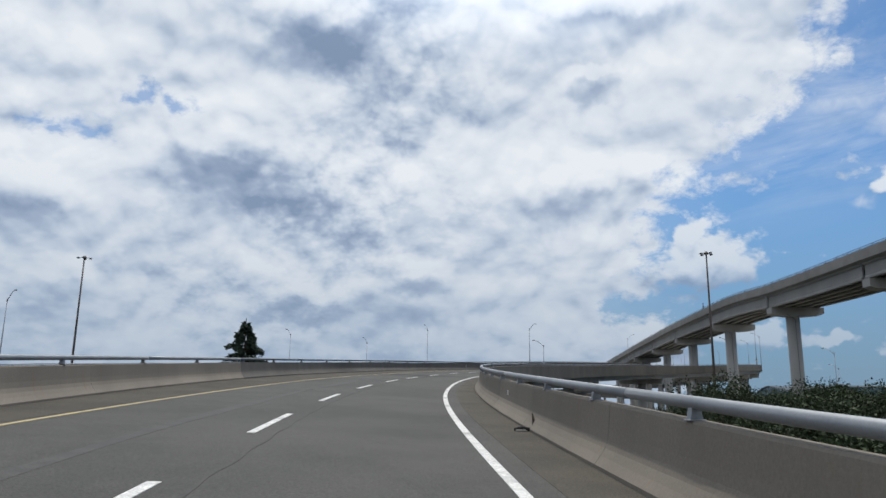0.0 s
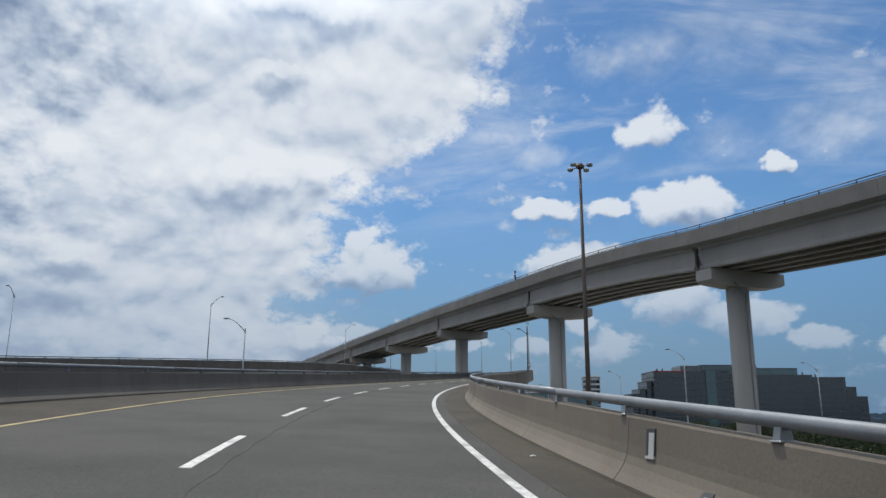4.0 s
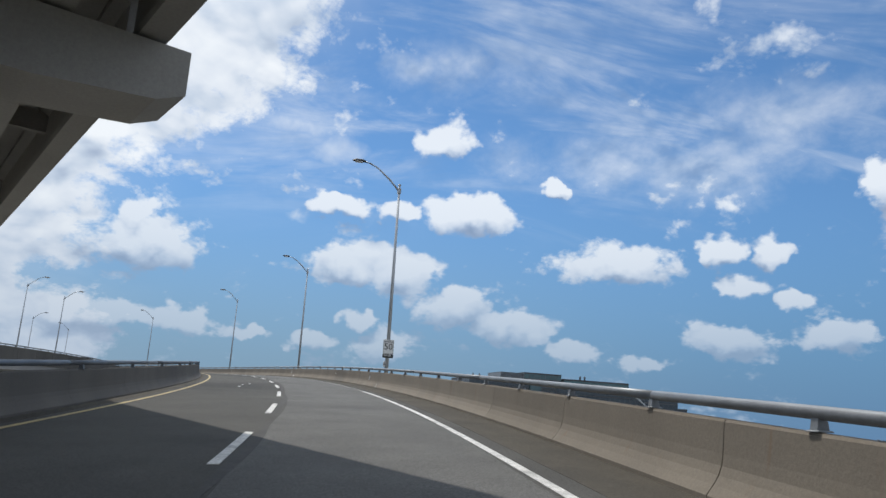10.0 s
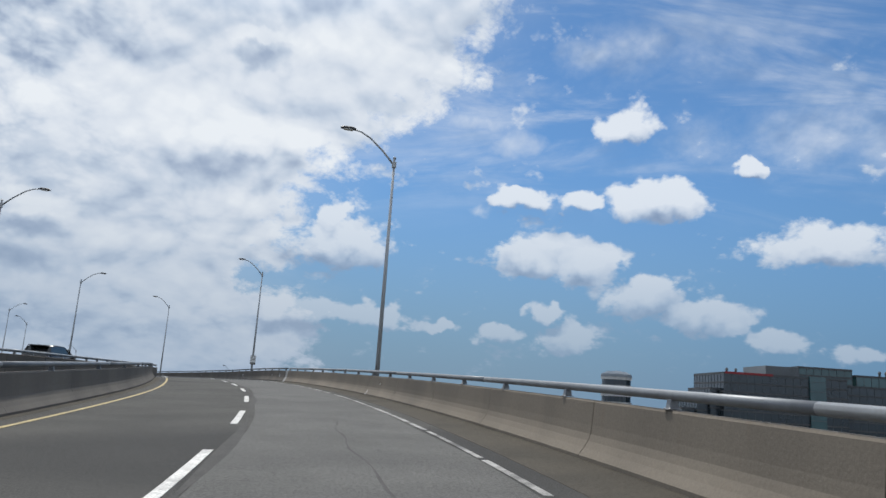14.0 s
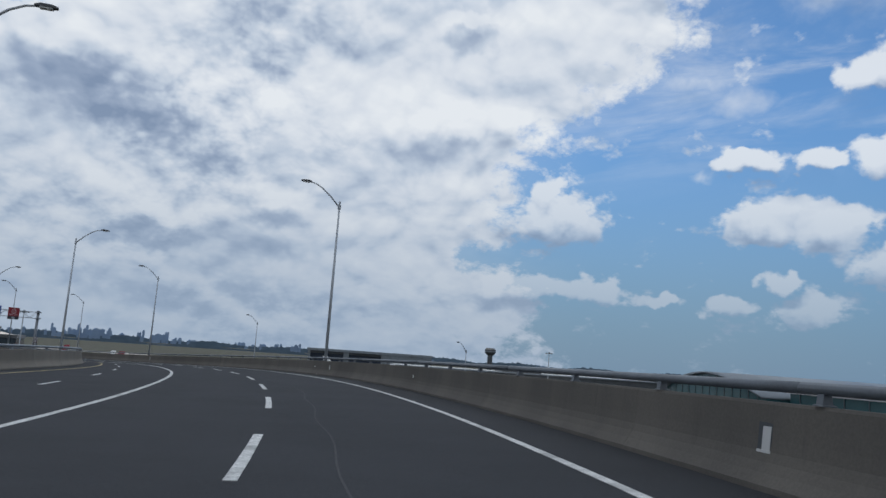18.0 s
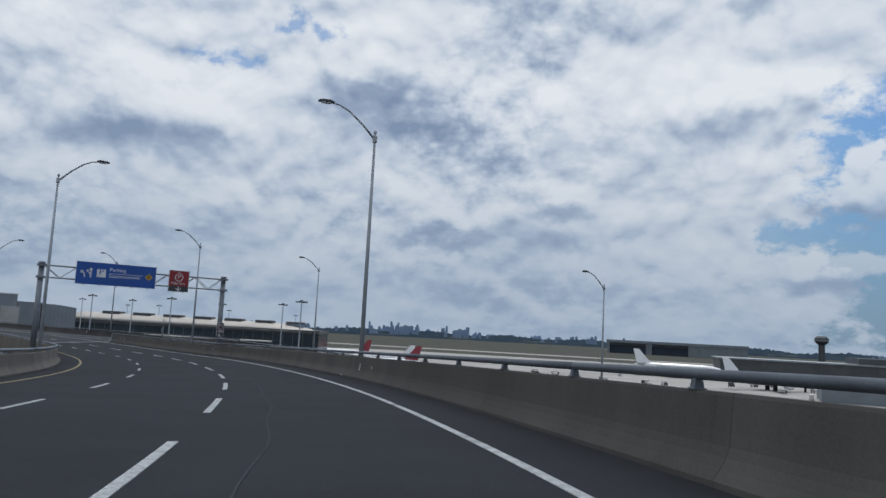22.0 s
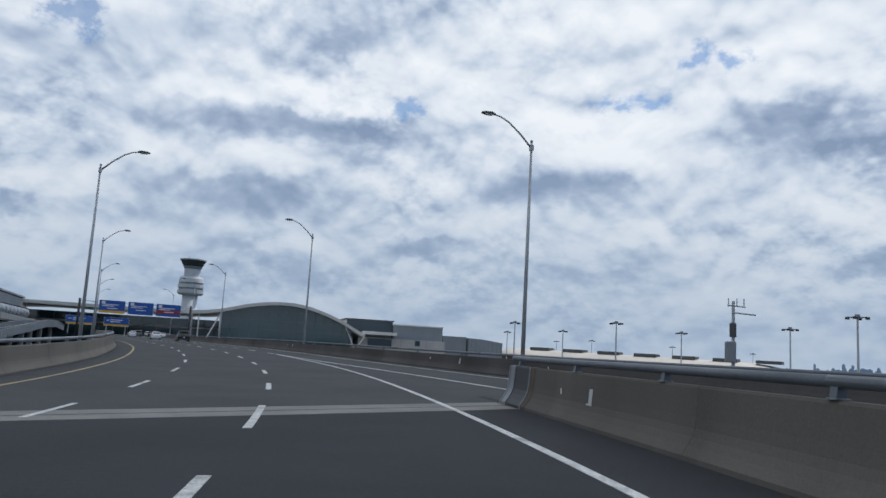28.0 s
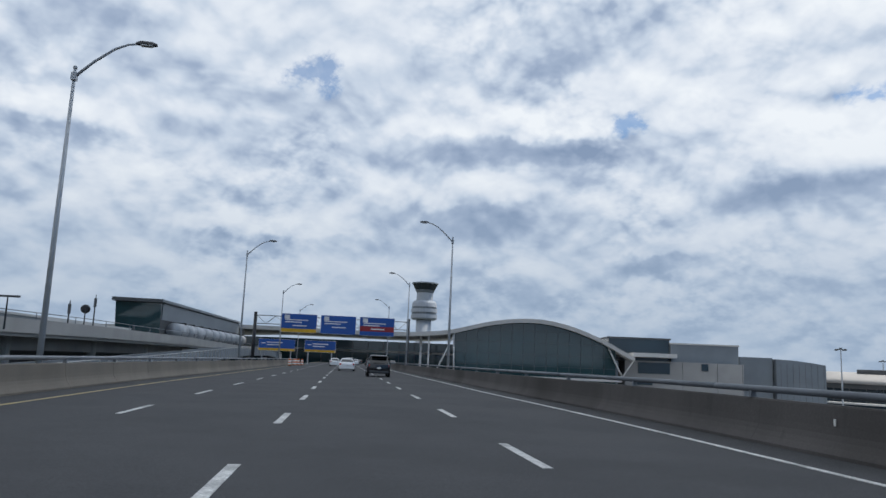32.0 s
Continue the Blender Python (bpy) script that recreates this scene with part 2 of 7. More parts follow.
    # bright heads that face up, grey undersides and grey thick cores
    # knobbly fine relief comes and goes, smooth veils lie between
    rugged = ramp(t, noise_node(t, plane, 2.3, 3.0, 0.5, "2D", 0.3), 0.42, 0.64, 0.3, 1.15)
    fine = math_node(t, "MULTIPLY", math_node(t, "SUBTRACT", wobble_up, wobble), 0.35)
    fine = math_node(t, "ADD", fine, math_node(t, "MULTIPLY", math_node(t, "SUBTRACT", knobs_up, knobs), 0.8))
    fine = math_node(t, "ADD", fine, math_node(t, "MULTIPLY", math_node(t, "SUBTRACT", crisp_up, crisp), 0.45))
    fine = math_node(t, "SUBTRACT", fine, math_node(t, "MULTIPLY", knobs, 0.22))
    relief = math_node(t, "MULTIPLY", fine, rugged)
    relief = math_node(t, "ADD", relief, math_node(t, "MULTIPLY", math_node(t, "SUBTRACT", heads_up, heads), 1.9))
    relief = math_node(t, "SUBTRACT", relief, math_node(t, "MULTIPLY", heads, 0.40))
    relief = math_node(t, "ADD", relief, math_node(t, "MULTIPLY", math_node(t, "SUBTRACT", soft_up, soft), 1.9))
    relief = math_node(t, "ADD", relief, base_shade)
    # grey bases, each with a sunlit knobbly crown above it
    lumpy = math_node(t, "ADD", math_node(t, "MULTIPLY", wobble, 0.45), math_node(t, "MULTIPLY", heads, 0.35))
    base_spots = blobs(GREYS, 1.6)
    crown = math_node(t, "SUBTRACT", blobs(GREYS, 1.75, -1.7), base_spots)
    crown = ramp(t, math_node(t, "ADD", crown, math_node(t, "MULTIPLY", lumpy, 0.8)), 0.10, 0.60, 0.0, 0.30)
    grey = math_node(t, "MULTIPLY", ramp(t, math_node(t, "ADD", base_spots, lumpy), 0.08, 0.85), 0.48)
    grey = math_node(t, "SUBTRACT", grey, crown)
    thick = math_node(t, "MULTIPLY", math_node(t, "SUBTRACT", math_node(t, "MAXIMUM", sheet_body, puff_body), 0.62), 0.10)
    shade = math_node(t, "ADD", math_node(t, "ADD", grey, thick), math_node(t, "ADD", relief, math_node(t, "MULTIPLY", math_node(t, "SUBTRACT", broad, 0.5), 1.0)))
    shade = ramp(t, shade, -0.62, 0.85, 0.0, 1.0, smooth=False)
    tones = node(t, "ShaderNodeValToRGB")
    link(t, shade, tones.inputs[0])
    tones.color_ramp.interpolation = "LINEAR"
    for k, (place, colour) in enumerate(((0.0, (0.83, 0.875, 0.925)), (0.30, (0.700, 0.760, 0.845)), (0.5, (0.540, 0.625, 0.745)), (0.72, (0.355, 0.440, 0.585)), (1.0, (0.23, 0.31, 0.455)))):
        stop = tones.color_ramp.elements[k] if k < 2 else tones.color_ramp.elements.new(place)
        stop.position, stop.color = place, (*colour, 1.0)
    haze = ramp(t, el, -1.0, 19.0, 0.78, 0.0)
    white = mix(t, haze, tones.outputs[0], (0.315, 0.412, 0.543))

    sky = node(t, "ShaderNodeTexSky", sky_type="NISHITA", sun_disc=False, sun_elevation=radians(SUN_EL), sun_rotation=radians(-SUN_YAW), air_density=1.0, dust_density=0.4, ozone_density=2.0)
    blue = mix(t, 1.0, sky.outputs[0], SKY_GAIN, "MULTIPLY")
    far = mix(t, ramp(t, az, -75.0, -30.0), (0.092, 0.200, 0.380), (0.175, 0.275, 0.410))
    blue = mix(t, ramp(t, el, 0.0, 20.0, 0.9, 0.0), blue, far)
    seen = mix(t, dense, blue, white)
    # the bright cloud round the hidden sun
    near_sun = node(t, "ShaderNodeVectorMath", operation="DOT_PRODUCT")
    link(t, way, near_sun.inputs[0])
    near_sun.inputs[1].default_value = sun_way
    glow = ramp(t, near_sun.outputs["Value"], 0.80, 1.0, 1.0, 2.6)
    lit = node(t, "ShaderNodeVectorMath", operation="SCALE")
    link(t, seen, lit.inputs[0])
    link(t, glow, lit.inputs["Scale"])
    seen = lit.outputs[0]
    back = node(t, "ShaderNodeBackground")
    link(t, seen, back.inputs[0])
    back.inputs[1].default_value = 1.0
    out = node(t, "ShaderNodeOutputWorld")
    link(t, back.outputs[0], out.inputs[0])


SKY_GAIN = (0.060, 0.088, 0.108)
make_sky()

# ---------- materials ----------


def surface(name, base, rough=0.8, metal=0.0, second=None, scale=1.0, fine=None, fine_gain=0.18, stretch=(1, 1, 1), bump=0.0, spec=0.5, third=None, streaks=None):
    """A principled surface: a base colour that drifts to a second one in patches, with fine grain and relief."""
    m = bpy.data.materials.new(name)
    m.use_nodes = True
    t = m.node_tree
    b = t.nodes["Principled BSDF"]
    b.inputs["Roughness"].default_value, b.inputs["Metallic"].default_value = rough, metal
    b.inputs["Specular IOR Level"].default_value = spec
    co = node(t, "ShaderNodeTexCoord").outputs["Object"]
    st = node(t, "ShaderNodeVectorMath", operation="MULTIPLY")
    link(t, co, st.inputs[0])
    st.inputs[1].default_value = stretch
    patches = noise_node(t, st.outputs[0], scale, 5.0, 0.6)
    colour = mix(t, ramp(t, patches, 0.35, 0.68), base, second or tuple(c * 0.8 for c in base))
    if third:
        spots = noise_node(t, st.outputs[0], scale * 0.23, 3.0, 0.55)
        colour = mix(t, ramp(t, spots, 0.52, 0.72), colour, third)
    if streaks:
        runs = node(t, "ShaderNodeVectorMath", operation="MULTIPLY")
        link(t, co, runs.inputs[0])
        runs.inputs[1].default_value = (1.0, 1.0, 0.12)
        drip = math_node(t, "MULTIPLY", ramp(t, noise_node(t, runs.outputs[0], 2.6, 3.0, 0.6), 0.60, 0.74), ramp(t, noise_node(t, co, 0.11, 2.0, 0.5), 0.45, 0.6, 0.0, 0.45))
        colour = mix(t, drip, colour, streaks)
    if fine:
        grain = noise_node(t, co, fine, 3.0, 0.7)
        lum = ramp(t, grain, 0.3, 0.7, 1.0 - fine_gain, 1.0 + fine_gain, smooth=False)
        comb = node(t, "ShaderNodeCombineXYZ")
        for k in range(3):
            link(t, lum, comb.inputs[k])
        colour = mix(t, 1.0, colour, comb.outputs[0], "MULTIPLY")
        if bump:
            bp = node(t, "ShaderNodeBump")
            bp.inputs["Strength"].default_value, bp.inputs["Distance"].default_value = bump, 0.02
            link(t, grain, bp.inputs["Height"])
            link(t, bp.outputs[0], b.inputs["Normal"])
    # a slight difference from piece to piece
    info = node(t, "ShaderNodeObjectInfo")
    tone = ramp(t, info.outputs["Random"], 0.0, 1.0, 0.93, 1.06, smooth=False)
    comb2 = node(t, "ShaderNodeCombineXYZ")
    for k in range(3):
        link(t, tone, comb2.inputs[k])
    colour = mix(t, 1.0, colour, comb2.outputs[0], "MULTIPLY")
    link(t, colour, b.inputs["Base Color"])
    return m


def glazing(name, tint, rough=0.06):
    m = surface(name, tint, rough, 0.0, tuple(c * 1.5 for c in tint), 0.05, spec=0.9)
    return m


ASPHALT_OLD = surface("worn_asphalt", (0.087, 0.084, 0.077), 0.9, 0, (0.069, 0.067, 0.062), 0.35, 38.0, 0.42, bump=0.5, third=(0.048, 0.047, 0.045), spec=0.2)
ASPHALT_RAW = surface("ravelled_asphalt", (0.104, 0.101, 0.095), 0.9, 0, (0.082, 0.080, 0.075), 0.55, 30.0, 0.5, bump=0.5, spec=0.4, third=(0.070, 0.068, 0.065))
ASPHALT_NEW = surface("dark_asphalt", (0.036, 0.037, 0.041), 0.9, 0, (0.029, 0.030, 0.033), 0.3, 38.0, 0.3, bump=0.35, spec=0.2)
ASPHALT_END = surface("grey_asphalt", (0.062, 0.062, 0.064), 0.9, 0, (0.050, 0.050, 0.052), 0.3, 38.0, 0.3, bump=0.35, spec=0.25)
TAR = surface("tar_seal", (0.052, 0.050, 0.047), 0.85, 0, (0.066, 0.063, 0.059), 2.0, 30.0, 0.3, spec=0.3)
SHOULDER = surface("dusty_shoulder", (0.080, 0.071, 0.057), 0.95, 0, (0.060, 0.054, 0.045), 0.5, 30.0, 0.35, bump=0.4, spec=0.2)
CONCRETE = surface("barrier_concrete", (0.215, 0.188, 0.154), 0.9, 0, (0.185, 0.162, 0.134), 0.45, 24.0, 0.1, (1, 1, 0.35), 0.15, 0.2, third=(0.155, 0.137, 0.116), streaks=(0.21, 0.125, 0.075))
# two barrier concretes with shade put into the colour; their streaks are dirt
CONCRETE_DARKENED = surface("shade_darkened_barrier_concrete", (0.138, 0.124, 0.108), 0.92, 0, (0.108, 0.098, 0.088), 0.45, 24.0, 0.1, (1, 1, 0.35), 0.15, 0.2, third=(0.098, 0.088, 0.078), streaks=(0.085, 0.077, 0.070))
CONCRETE_DARKEST = surface("shade_darkest_barrier_concrete", (0.098, 0.090, 0.086), 0.92, 0, (0.080, 0.074, 0.071), 0.45, 24.0, 0.1, (1, 1, 0.35), 0.15, 0.2, third=(0.058, 0.053, 0.049), streaks=(0.05, 0.047, 0.045))
# weathered concrete toned darker for walls that face away from the sun
CONCRETE_SHADE = surface("shade_toned_median_concrete", (0.135, 0.125, 0.112), 0.92, 0, (0.112, 0.104, 0.095), 0.45, 24.0, 0.1, (1, 1, 0.35), 0.15, 0.2, third=(0.094, 0.088, 0.080), streaks=(0.078, 0.073, 0.068))
PIER_CONCRETE = surface("pier_concrete", (0.40, 0.387, 0.365), 0.88, 0, (0.355, 0.342, 0.325), 0.22, 12.0, 0.08, (1, 1, 0.22), 0.1, 0.25, third=(0.33, 0.31, 0.28))
DECK_CONCRETE = surface("girder_concrete", (0.335, 0.325, 0.31), 0.9, 0, (0.285, 0.277, 0.265), 0.16, 10.0, 0.08, (1, 1, 0.4), 0.1, 0.2, third=(0.33, 0.325, 0.315), streaks=(0.16, 0.157, 0.15))
PARAPET_CONCRETE = surface("parapet_concrete", (0.285, 0.262, 0.235), 0.9, 0, (0.235, 0.217, 0.197), 0.3, 12.0, 0.12, bump=0.1, streaks=(0.15, 0.14, 0.13))
MAST_STEEL = surface("rust_brown_mast_steel", (0.105, 0.080, 0.064), 0.7, 0.1, (0.080, 0.062, 0.052), 0.8, 20.0, 0.12)
JOINT = surface("joint_concrete", (0.21, 0.20, 0.185), 0.9, 0, (0.16, 0.155, 0.145), 0.8, 20.0, 0.2, bump=0.2)
STEEL = surface("galvanised_steel", (0.24, 0.255, 0.27), 0.5, 0.4, (0.19, 0.20, 0.215), 1.4, 30.0, 0.08)
# rail steel with its shaded-side tone put into the colour; flyover rails share it
STEEL_DULL = surface("dark_toned_rail_steel", (0.145, 0.16, 0.178), 0.55, 0.3, (0.115, 0.126, 0.14), 1.4, 30.0, 0.1)
POLE_STEEL = surface("pole_steel", (0.42, 0.44, 0.46), 0.5, 0.25, (0.36, 0.375, 0.39), 0.8, 20.0, 0.06)
# pole steel darkened as if backlit, for the lamp by the flyover
POLE_GREY = surface("backlit_dark_pole_steel", (0.095, 0.105, 0.115), 0.55, 0.2, (0.075, 0.083, 0.092), 0.8, 20.0, 0.08)
DARK_STEEL = surface("dark_steel", (0.035, 0.036, 0.04), 0.55, 0.3, (0.05, 0.05, 0.052), 0.7)
RUST = surface("rusty_pocket", (0.10, 0.075, 0.055), 0.9, 0, (0.06, 0.05, 0.045), 4.0)
PAINT_WHITE = surface("white_line_paint", (0.62, 0.61, 0.58), 0.7, 0, (0.44, 0.43, 0.41), 5.0, 30.0, 0.4, bump=0.25, third=(0.30, 0.295, 0.28))
PAINT_YELLOW = surface("yellow_line_paint", (0.43, 0.335, 0.15), 0.75, 0, (0.33, 0.26, 0.13), 2.0, 26.0, 0.3, third=(0.23, 0.185, 0.11))
PAINT_WORN = surface("worn_line_paint", (0.36, 0.35, 0.33), 0.8, 0, (0.12, 0.118, 0.11), 1.6, 26.0, 0.4, bump=0.2, third=(0.075, 0.073, 0.07))
REFLECTOR = surface("white_marker", (0.75, 0.74, 0.70), 0.5)
GRAVEL = surface("bright_bounce_gravel", (0.38, 0.355, 0.31), 0.95, 0, (0.31, 0.29, 0.25), 0.12, 3.0, 0.2, spec=0.15, third=(0.17, 0.165, 0.12))
GRASS = surface("dry_grass", (0.040, 0.044, 0.038), 1.0, 0, (0.050, 0.051, 0.045), 0.05, 2.0, 0.35, spec=0.1, third=(0.045, 0.052, 0.032))
APRON = surface("apron_concrete", (0.27, 0.267, 0.26), 0.8, 0, (0.21, 0.208, 0.203), 0.02, 0.8, 0.08, spec=0.15, third=(0.23, 0.226, 0.222))
LEAF = surface("leaf", (0.030, 0.046, 0.020), 0.75, 0, (0.048, 0.062, 0.027), 0.6, 4.0, 0.3, spec=0.2)
NEEDLE = surface("needle", (0.034, 0.052, 0.036), 0.8, 0, (0.050, 0.068, 0.042), 0.9, 5.0, 0.3, spec=0.2)
BARK = surface("bark", (0.085, 0.062, 0.045), 0.95, 0, (0.05, 0.04, 0.03), 3.0)
GLASS_DARK = glazing("dark_teal_glass", (0.016, 0.044, 0.050))
GLASS_BLUE = glazing("blue_grey_glass", (0.016, 0.027, 0.036), 0.16)
NAVY = surface("dark_navy_panels", (0.022, 0.032, 0.052), 0.7, 0, (0.030, 0.042, 0.064), 0.05)
GLASS_TEAL = glazing("teal_glass", (0.035, 0.085, 0.092), 0.12)
MULLION = surface("mullion_metal", (0.10, 0.12, 0.13), 0.5, 0.4)
ROOF_WHITE = surface("white_roof_membrane", (0.62, 0.62, 0.61), 0.6, 0, (0.55, 0.55, 0.545), 0.06)
ROOF_TAN = surface("pale_tan_roof_sheet", (0.36, 0.34, 0.315), 0.6, 0, (0.31, 0.295, 0.275), 0.06)
CLAD_PALE = surface("pale_cladding", (0.55, 0.54, 0.52), 0.6, 0, (0.48, 0.475, 0.46), 0.08)
CLAD_GREY = surface("grey_metal_cladding", (0.21, 0.235, 0.255), 0.5, 0.2, (0.18, 0.20, 0.22), 0.1)
STONE_GREY = surface("grey_stone_panels", (0.36, 0.355, 0.345), 0.75, 0, (0.30, 0.297, 0.29), 0.12, 3.0, 0.06, third=(0.27, 0.268, 0.262))
# tower concrete greyed towards blue: distance haze is in the colour
TOWER_GREY = surface("hazy_tower_concrete", (0.43, 0.46, 0.50), 0.7, 0, (0.38, 0.41, 0.45), 0.08)
CLAD_DARK = surface("dark_cladding", (0.075, 0.08, 0.085), 0.6, 0, (0.055, 0.06, 0.065), 0.1)
SIGN_BLUE = surface("blue_sign_sheet", (0.012, 0.085, 0.36), 0.45, 0, (0.014, 0.075, 0.31), 0.4)
SIGN_RED = surface("red_sign_sheet", (0.30, 0.022, 0.028), 0.5, 0, (0.26, 0.02, 0.026), 0.5)
SIGN_MAROON = surface("dark_maroon_sign_sheet", (0.060, 0.012, 0.014), 0.5, 0, (0.05, 0.011, 0.013), 0.5)
SIGN_CHARCOAL = surface("charcoal_sign_sheet", (0.05, 0.055, 0.06), 0.55)
SIGN_YELLOW = surface("yellow_sign_sheet", (0.72, 0.42, 0.02), 0.5)
SIGN_WHITE = surface("white_sign_sheet", (0.80, 0.80, 0.79), 0.5)
SIGN_BLACK = surface("black_sign_print", (0.02, 0.02, 0.022), 0.5)
CAR_WHITE = surface("white_car_paint", (0.72, 0.73, 0.74), 0.18, 0.0, (0.70, 0.71, 0.72), 0.5, spec=0.7)
CAR_BLACK = surface("black_car_paint", (0.012, 0.012, 0.014), 0.15, 0.0, (0.014, 0.014, 0.016), 0.5, spec=0.7)
CAR_GREY = surface("grey_car_paint", (0.16, 0.165, 0.17), 0.25, 0.3, spec=0.6)
CAR_GLASS = surface("car_glass", (0.012, 0.014, 0.016), 0.05, 0.0, spec=0.9)
RUBBER = surface("tyre_rubber", (0.018, 0.018, 0.018), 0.85)
RIM = surface("alloy_rim", (0.45, 0.46, 0.47), 0.3, 0.8)
TAIL_RED = surface("tail_lamp", (0.42, 0.02, 0.02), 0.25)
ORANGE = surface("orange_barrel", (0.65, 0.16, 0.03), 0.6)
PLANE_WHITE = surface("aircraft_white", (0.78, 0.79, 0.80), 0.3, 0, (0.74, 0.75, 0.76), 0.1)
PLANE_RED = surface("aircraft_red", (0.30, 0.045, 0.065), 0.35)
PLANE_DARK = surface("aircraft_dark", (0.05, 0.055, 0.07), 0.35)
# skyline colour with the blue of distance haze mixed in
CITY = surface("haze_blue_city", (0.225, 0.305, 0.425), 1.0, 0, (0.27, 0.35, 0.47), 0.01, spec=0.0)
# woods are painted blue-grey for the haze before them, not leaf green
WOODS = surface("haze_blue_woods", (0.135, 0.185, 0.235), 1.0, 0, (0.11, 0.155, 0.20), 0.02, spec=0.0)
CLOUD = bpy.data.materials.new("cloud_vapour")
CLOUD.use_nodes = True
ct = CLOUD.node_tree
ct.nodes.remove(ct.nodes["Principled BSDF"])
veil, gleam, blend = node(ct, "ShaderNodeBsdfTranslucent"), node(ct, "ShaderNodeBsdfDiffuse"), node(ct, "ShaderNodeMixShader")
veil.inputs[0].default_value = gleam.inputs[0].default_value = (0.72, 0.735, 0.75, 1.0)
blend.inputs[0].default_value = 0.3
link(ct, veil.outputs[0], blend.inputs[1]), link(ct, gleam.outputs[0], blend.inputs[2])
link(ct, blend.outputs[0], ct.nodes["Material Output"].inputs[0])

# ---------- building helpers ----------


def mesh_of(name, geo, mat, smooth=False):
    verts, faces = geo
    me = bpy.data.meshes.new(name)
    me.from_pydata([tuple(v) for v in verts], [], faces)
    me.update()
    me.materials.append(mat)
    if smooth:
        me.polygons.foreach_set("use_smooth", [True] * len(me.polygons))
    return me


def part(name, geo, mat, parent=None, label="", smooth=False):
    """One mesh object under a thing, in the thing's own space."""
    ob = new(name, mesh_of(name, geo, mat, smooth))
    if parent is not None:
        ob.parent = parent
    if label:
        ob["label"] = label
    return ob


def thing(name, label, category, m=None, group="", kind=""):
    ob = new(name)
    ob.empty_display_size = 0.2
    if m is not None:
        ob.matrix_basis = m
    return tagged(ob, label, category, group, kind)


def setting(name, geo, mat, label, category, smooth=False):
    return tagged(part(name, geo, mat, None, "", smooth), label, category, "", "structure")


def join(*geos):
    verts, faces = [], []
    for v, f in geos:
        n = len(verts)
        verts += list(v)
        faces += [tuple(i + n for i in face) for face in f]
    return verts, faces


def moved(geo, m):
    return [m @ Vector(v) for v in geo[0]], geo[1]


def box(x0, y0, z0, x1, y1, z1):
    v = [(x, y, z) for z in (z0, z1) for x, y in ((x0, y0), (x1, y0), (x1, y1), (x0, y1))]
    return v, [(3, 2, 1, 0), (4, 5, 6, 7), (0, 1, 5, 4), (1, 2, 6, 5), (2, 3, 7, 6), (3, 0, 4, 7)]


def soft_box(x0, y0, z0, x1, y1, z1, r=0.03):
    """A box with chamfered upright and top edges."""
    ring = lambda d: [(x0 + r + d, y0 + d), (x1 - r - d, y0 + d), (x1 - d, y0 + r + d), (x1 - d, y1 - r - d), (x1 - r - d, y1 - d), (x0 + r + d, y1 - d), (x0 + d, y1 - r - d), (x0 + d, y0 + r + d)]
    rings = [[(x, y, z0) for x, y in ring(0)], [(x, y, z1 - r) for x, y in ring(0)], [(x, y, z1) for x, y in ring(r)]]
    return loft(rings)


def loft(rings, caps=True, closed=True):
    n = len(rings[0])
    verts = [v for r in rings for v in r]
    faces = []
    for k in range(len(rings) - 1):
        for i in range(n if closed else n - 1):
            j = (i + 1) % n
            faces.append((k * n + i, k * n + j, (k + 1) * n + j, (k + 1) * n + i))
    if caps:
        faces.append(tuple(reversed(range(n))))
        faces.append(tuple(range((len(rings) - 1) * n, len(rings) * n)))
    return verts, faces


def tube(points, radii, sides=8):
    points = [Vector(p) for p in points]
    if not hasattr(radii, "__len__"):
        radii = [radii] * len(points)
    rings = []
    for k, p in enumerate(points):
        d = (points[min(k + 1, len(points) - 1)] - points[max(k - 1, 0)]).normalized()
        a = d.cross(Vector((0, 0, 1)) if abs(d.z) < 0.9 else Vector((1, 0, 0))).normalized()
        b = d.cross(a)
        rings.append([p + (a * math.cos(w) + b * math.sin(w)) * radii[k] for w in (2 * math.pi * i / sides for i in range(sides))])
    return loft(rings)


def lathe(profile, sides=20, centre=(0, 0)):
    """profile: (radius, height) from bottom to top."""
    return loft([[(centre[0] + r * math.cos(2 * math.pi * i / sides), centre[1] + r * math.sin(2 * math.pi * i / sides), z) for i in range(sides)] for r, z in profile])


def prism(outline, a, b, axis="z"):
    """An outline of (p, q) pushed from a to b along an axis."""
    put = {"z": lambda p, q, h: (p, q, h), "y": lambda p, q, h: (p, h, q), "x": lambda p, q, h: (h, p, q)}[axis]
    return loft([[put(p, q, h) for p, q in outline] for h in (a, b)])


def lettering(text, size, mat, parent, m, name="lettering"):
    curve = bpy.data.curves.new("text", "FONT")
    curve.body, curve.size, curve.align_x, curve.align_y, curve.extrude, curve.resolution_u = text, size, "LEFT", "BOTTOM", 0.004, 3
    tmp = bpy.data.objects.new("text", curve)
    scene.collection.objects.link(tmp)
    bpy.context.view_layer.update()
    me = bpy.data.meshes.new_from_object(tmp.evaluated_get(bpy.context.evaluated_depsgraph_get()))
    bpy.data.objects.remove(tmp)
    bpy.data.curves.remove(curve)
    me.materials.clear()
    me.materials.append(mat)
    ob = new(name, me)
    ob.parent = parent
    ob.matrix_basis = m
    return ob


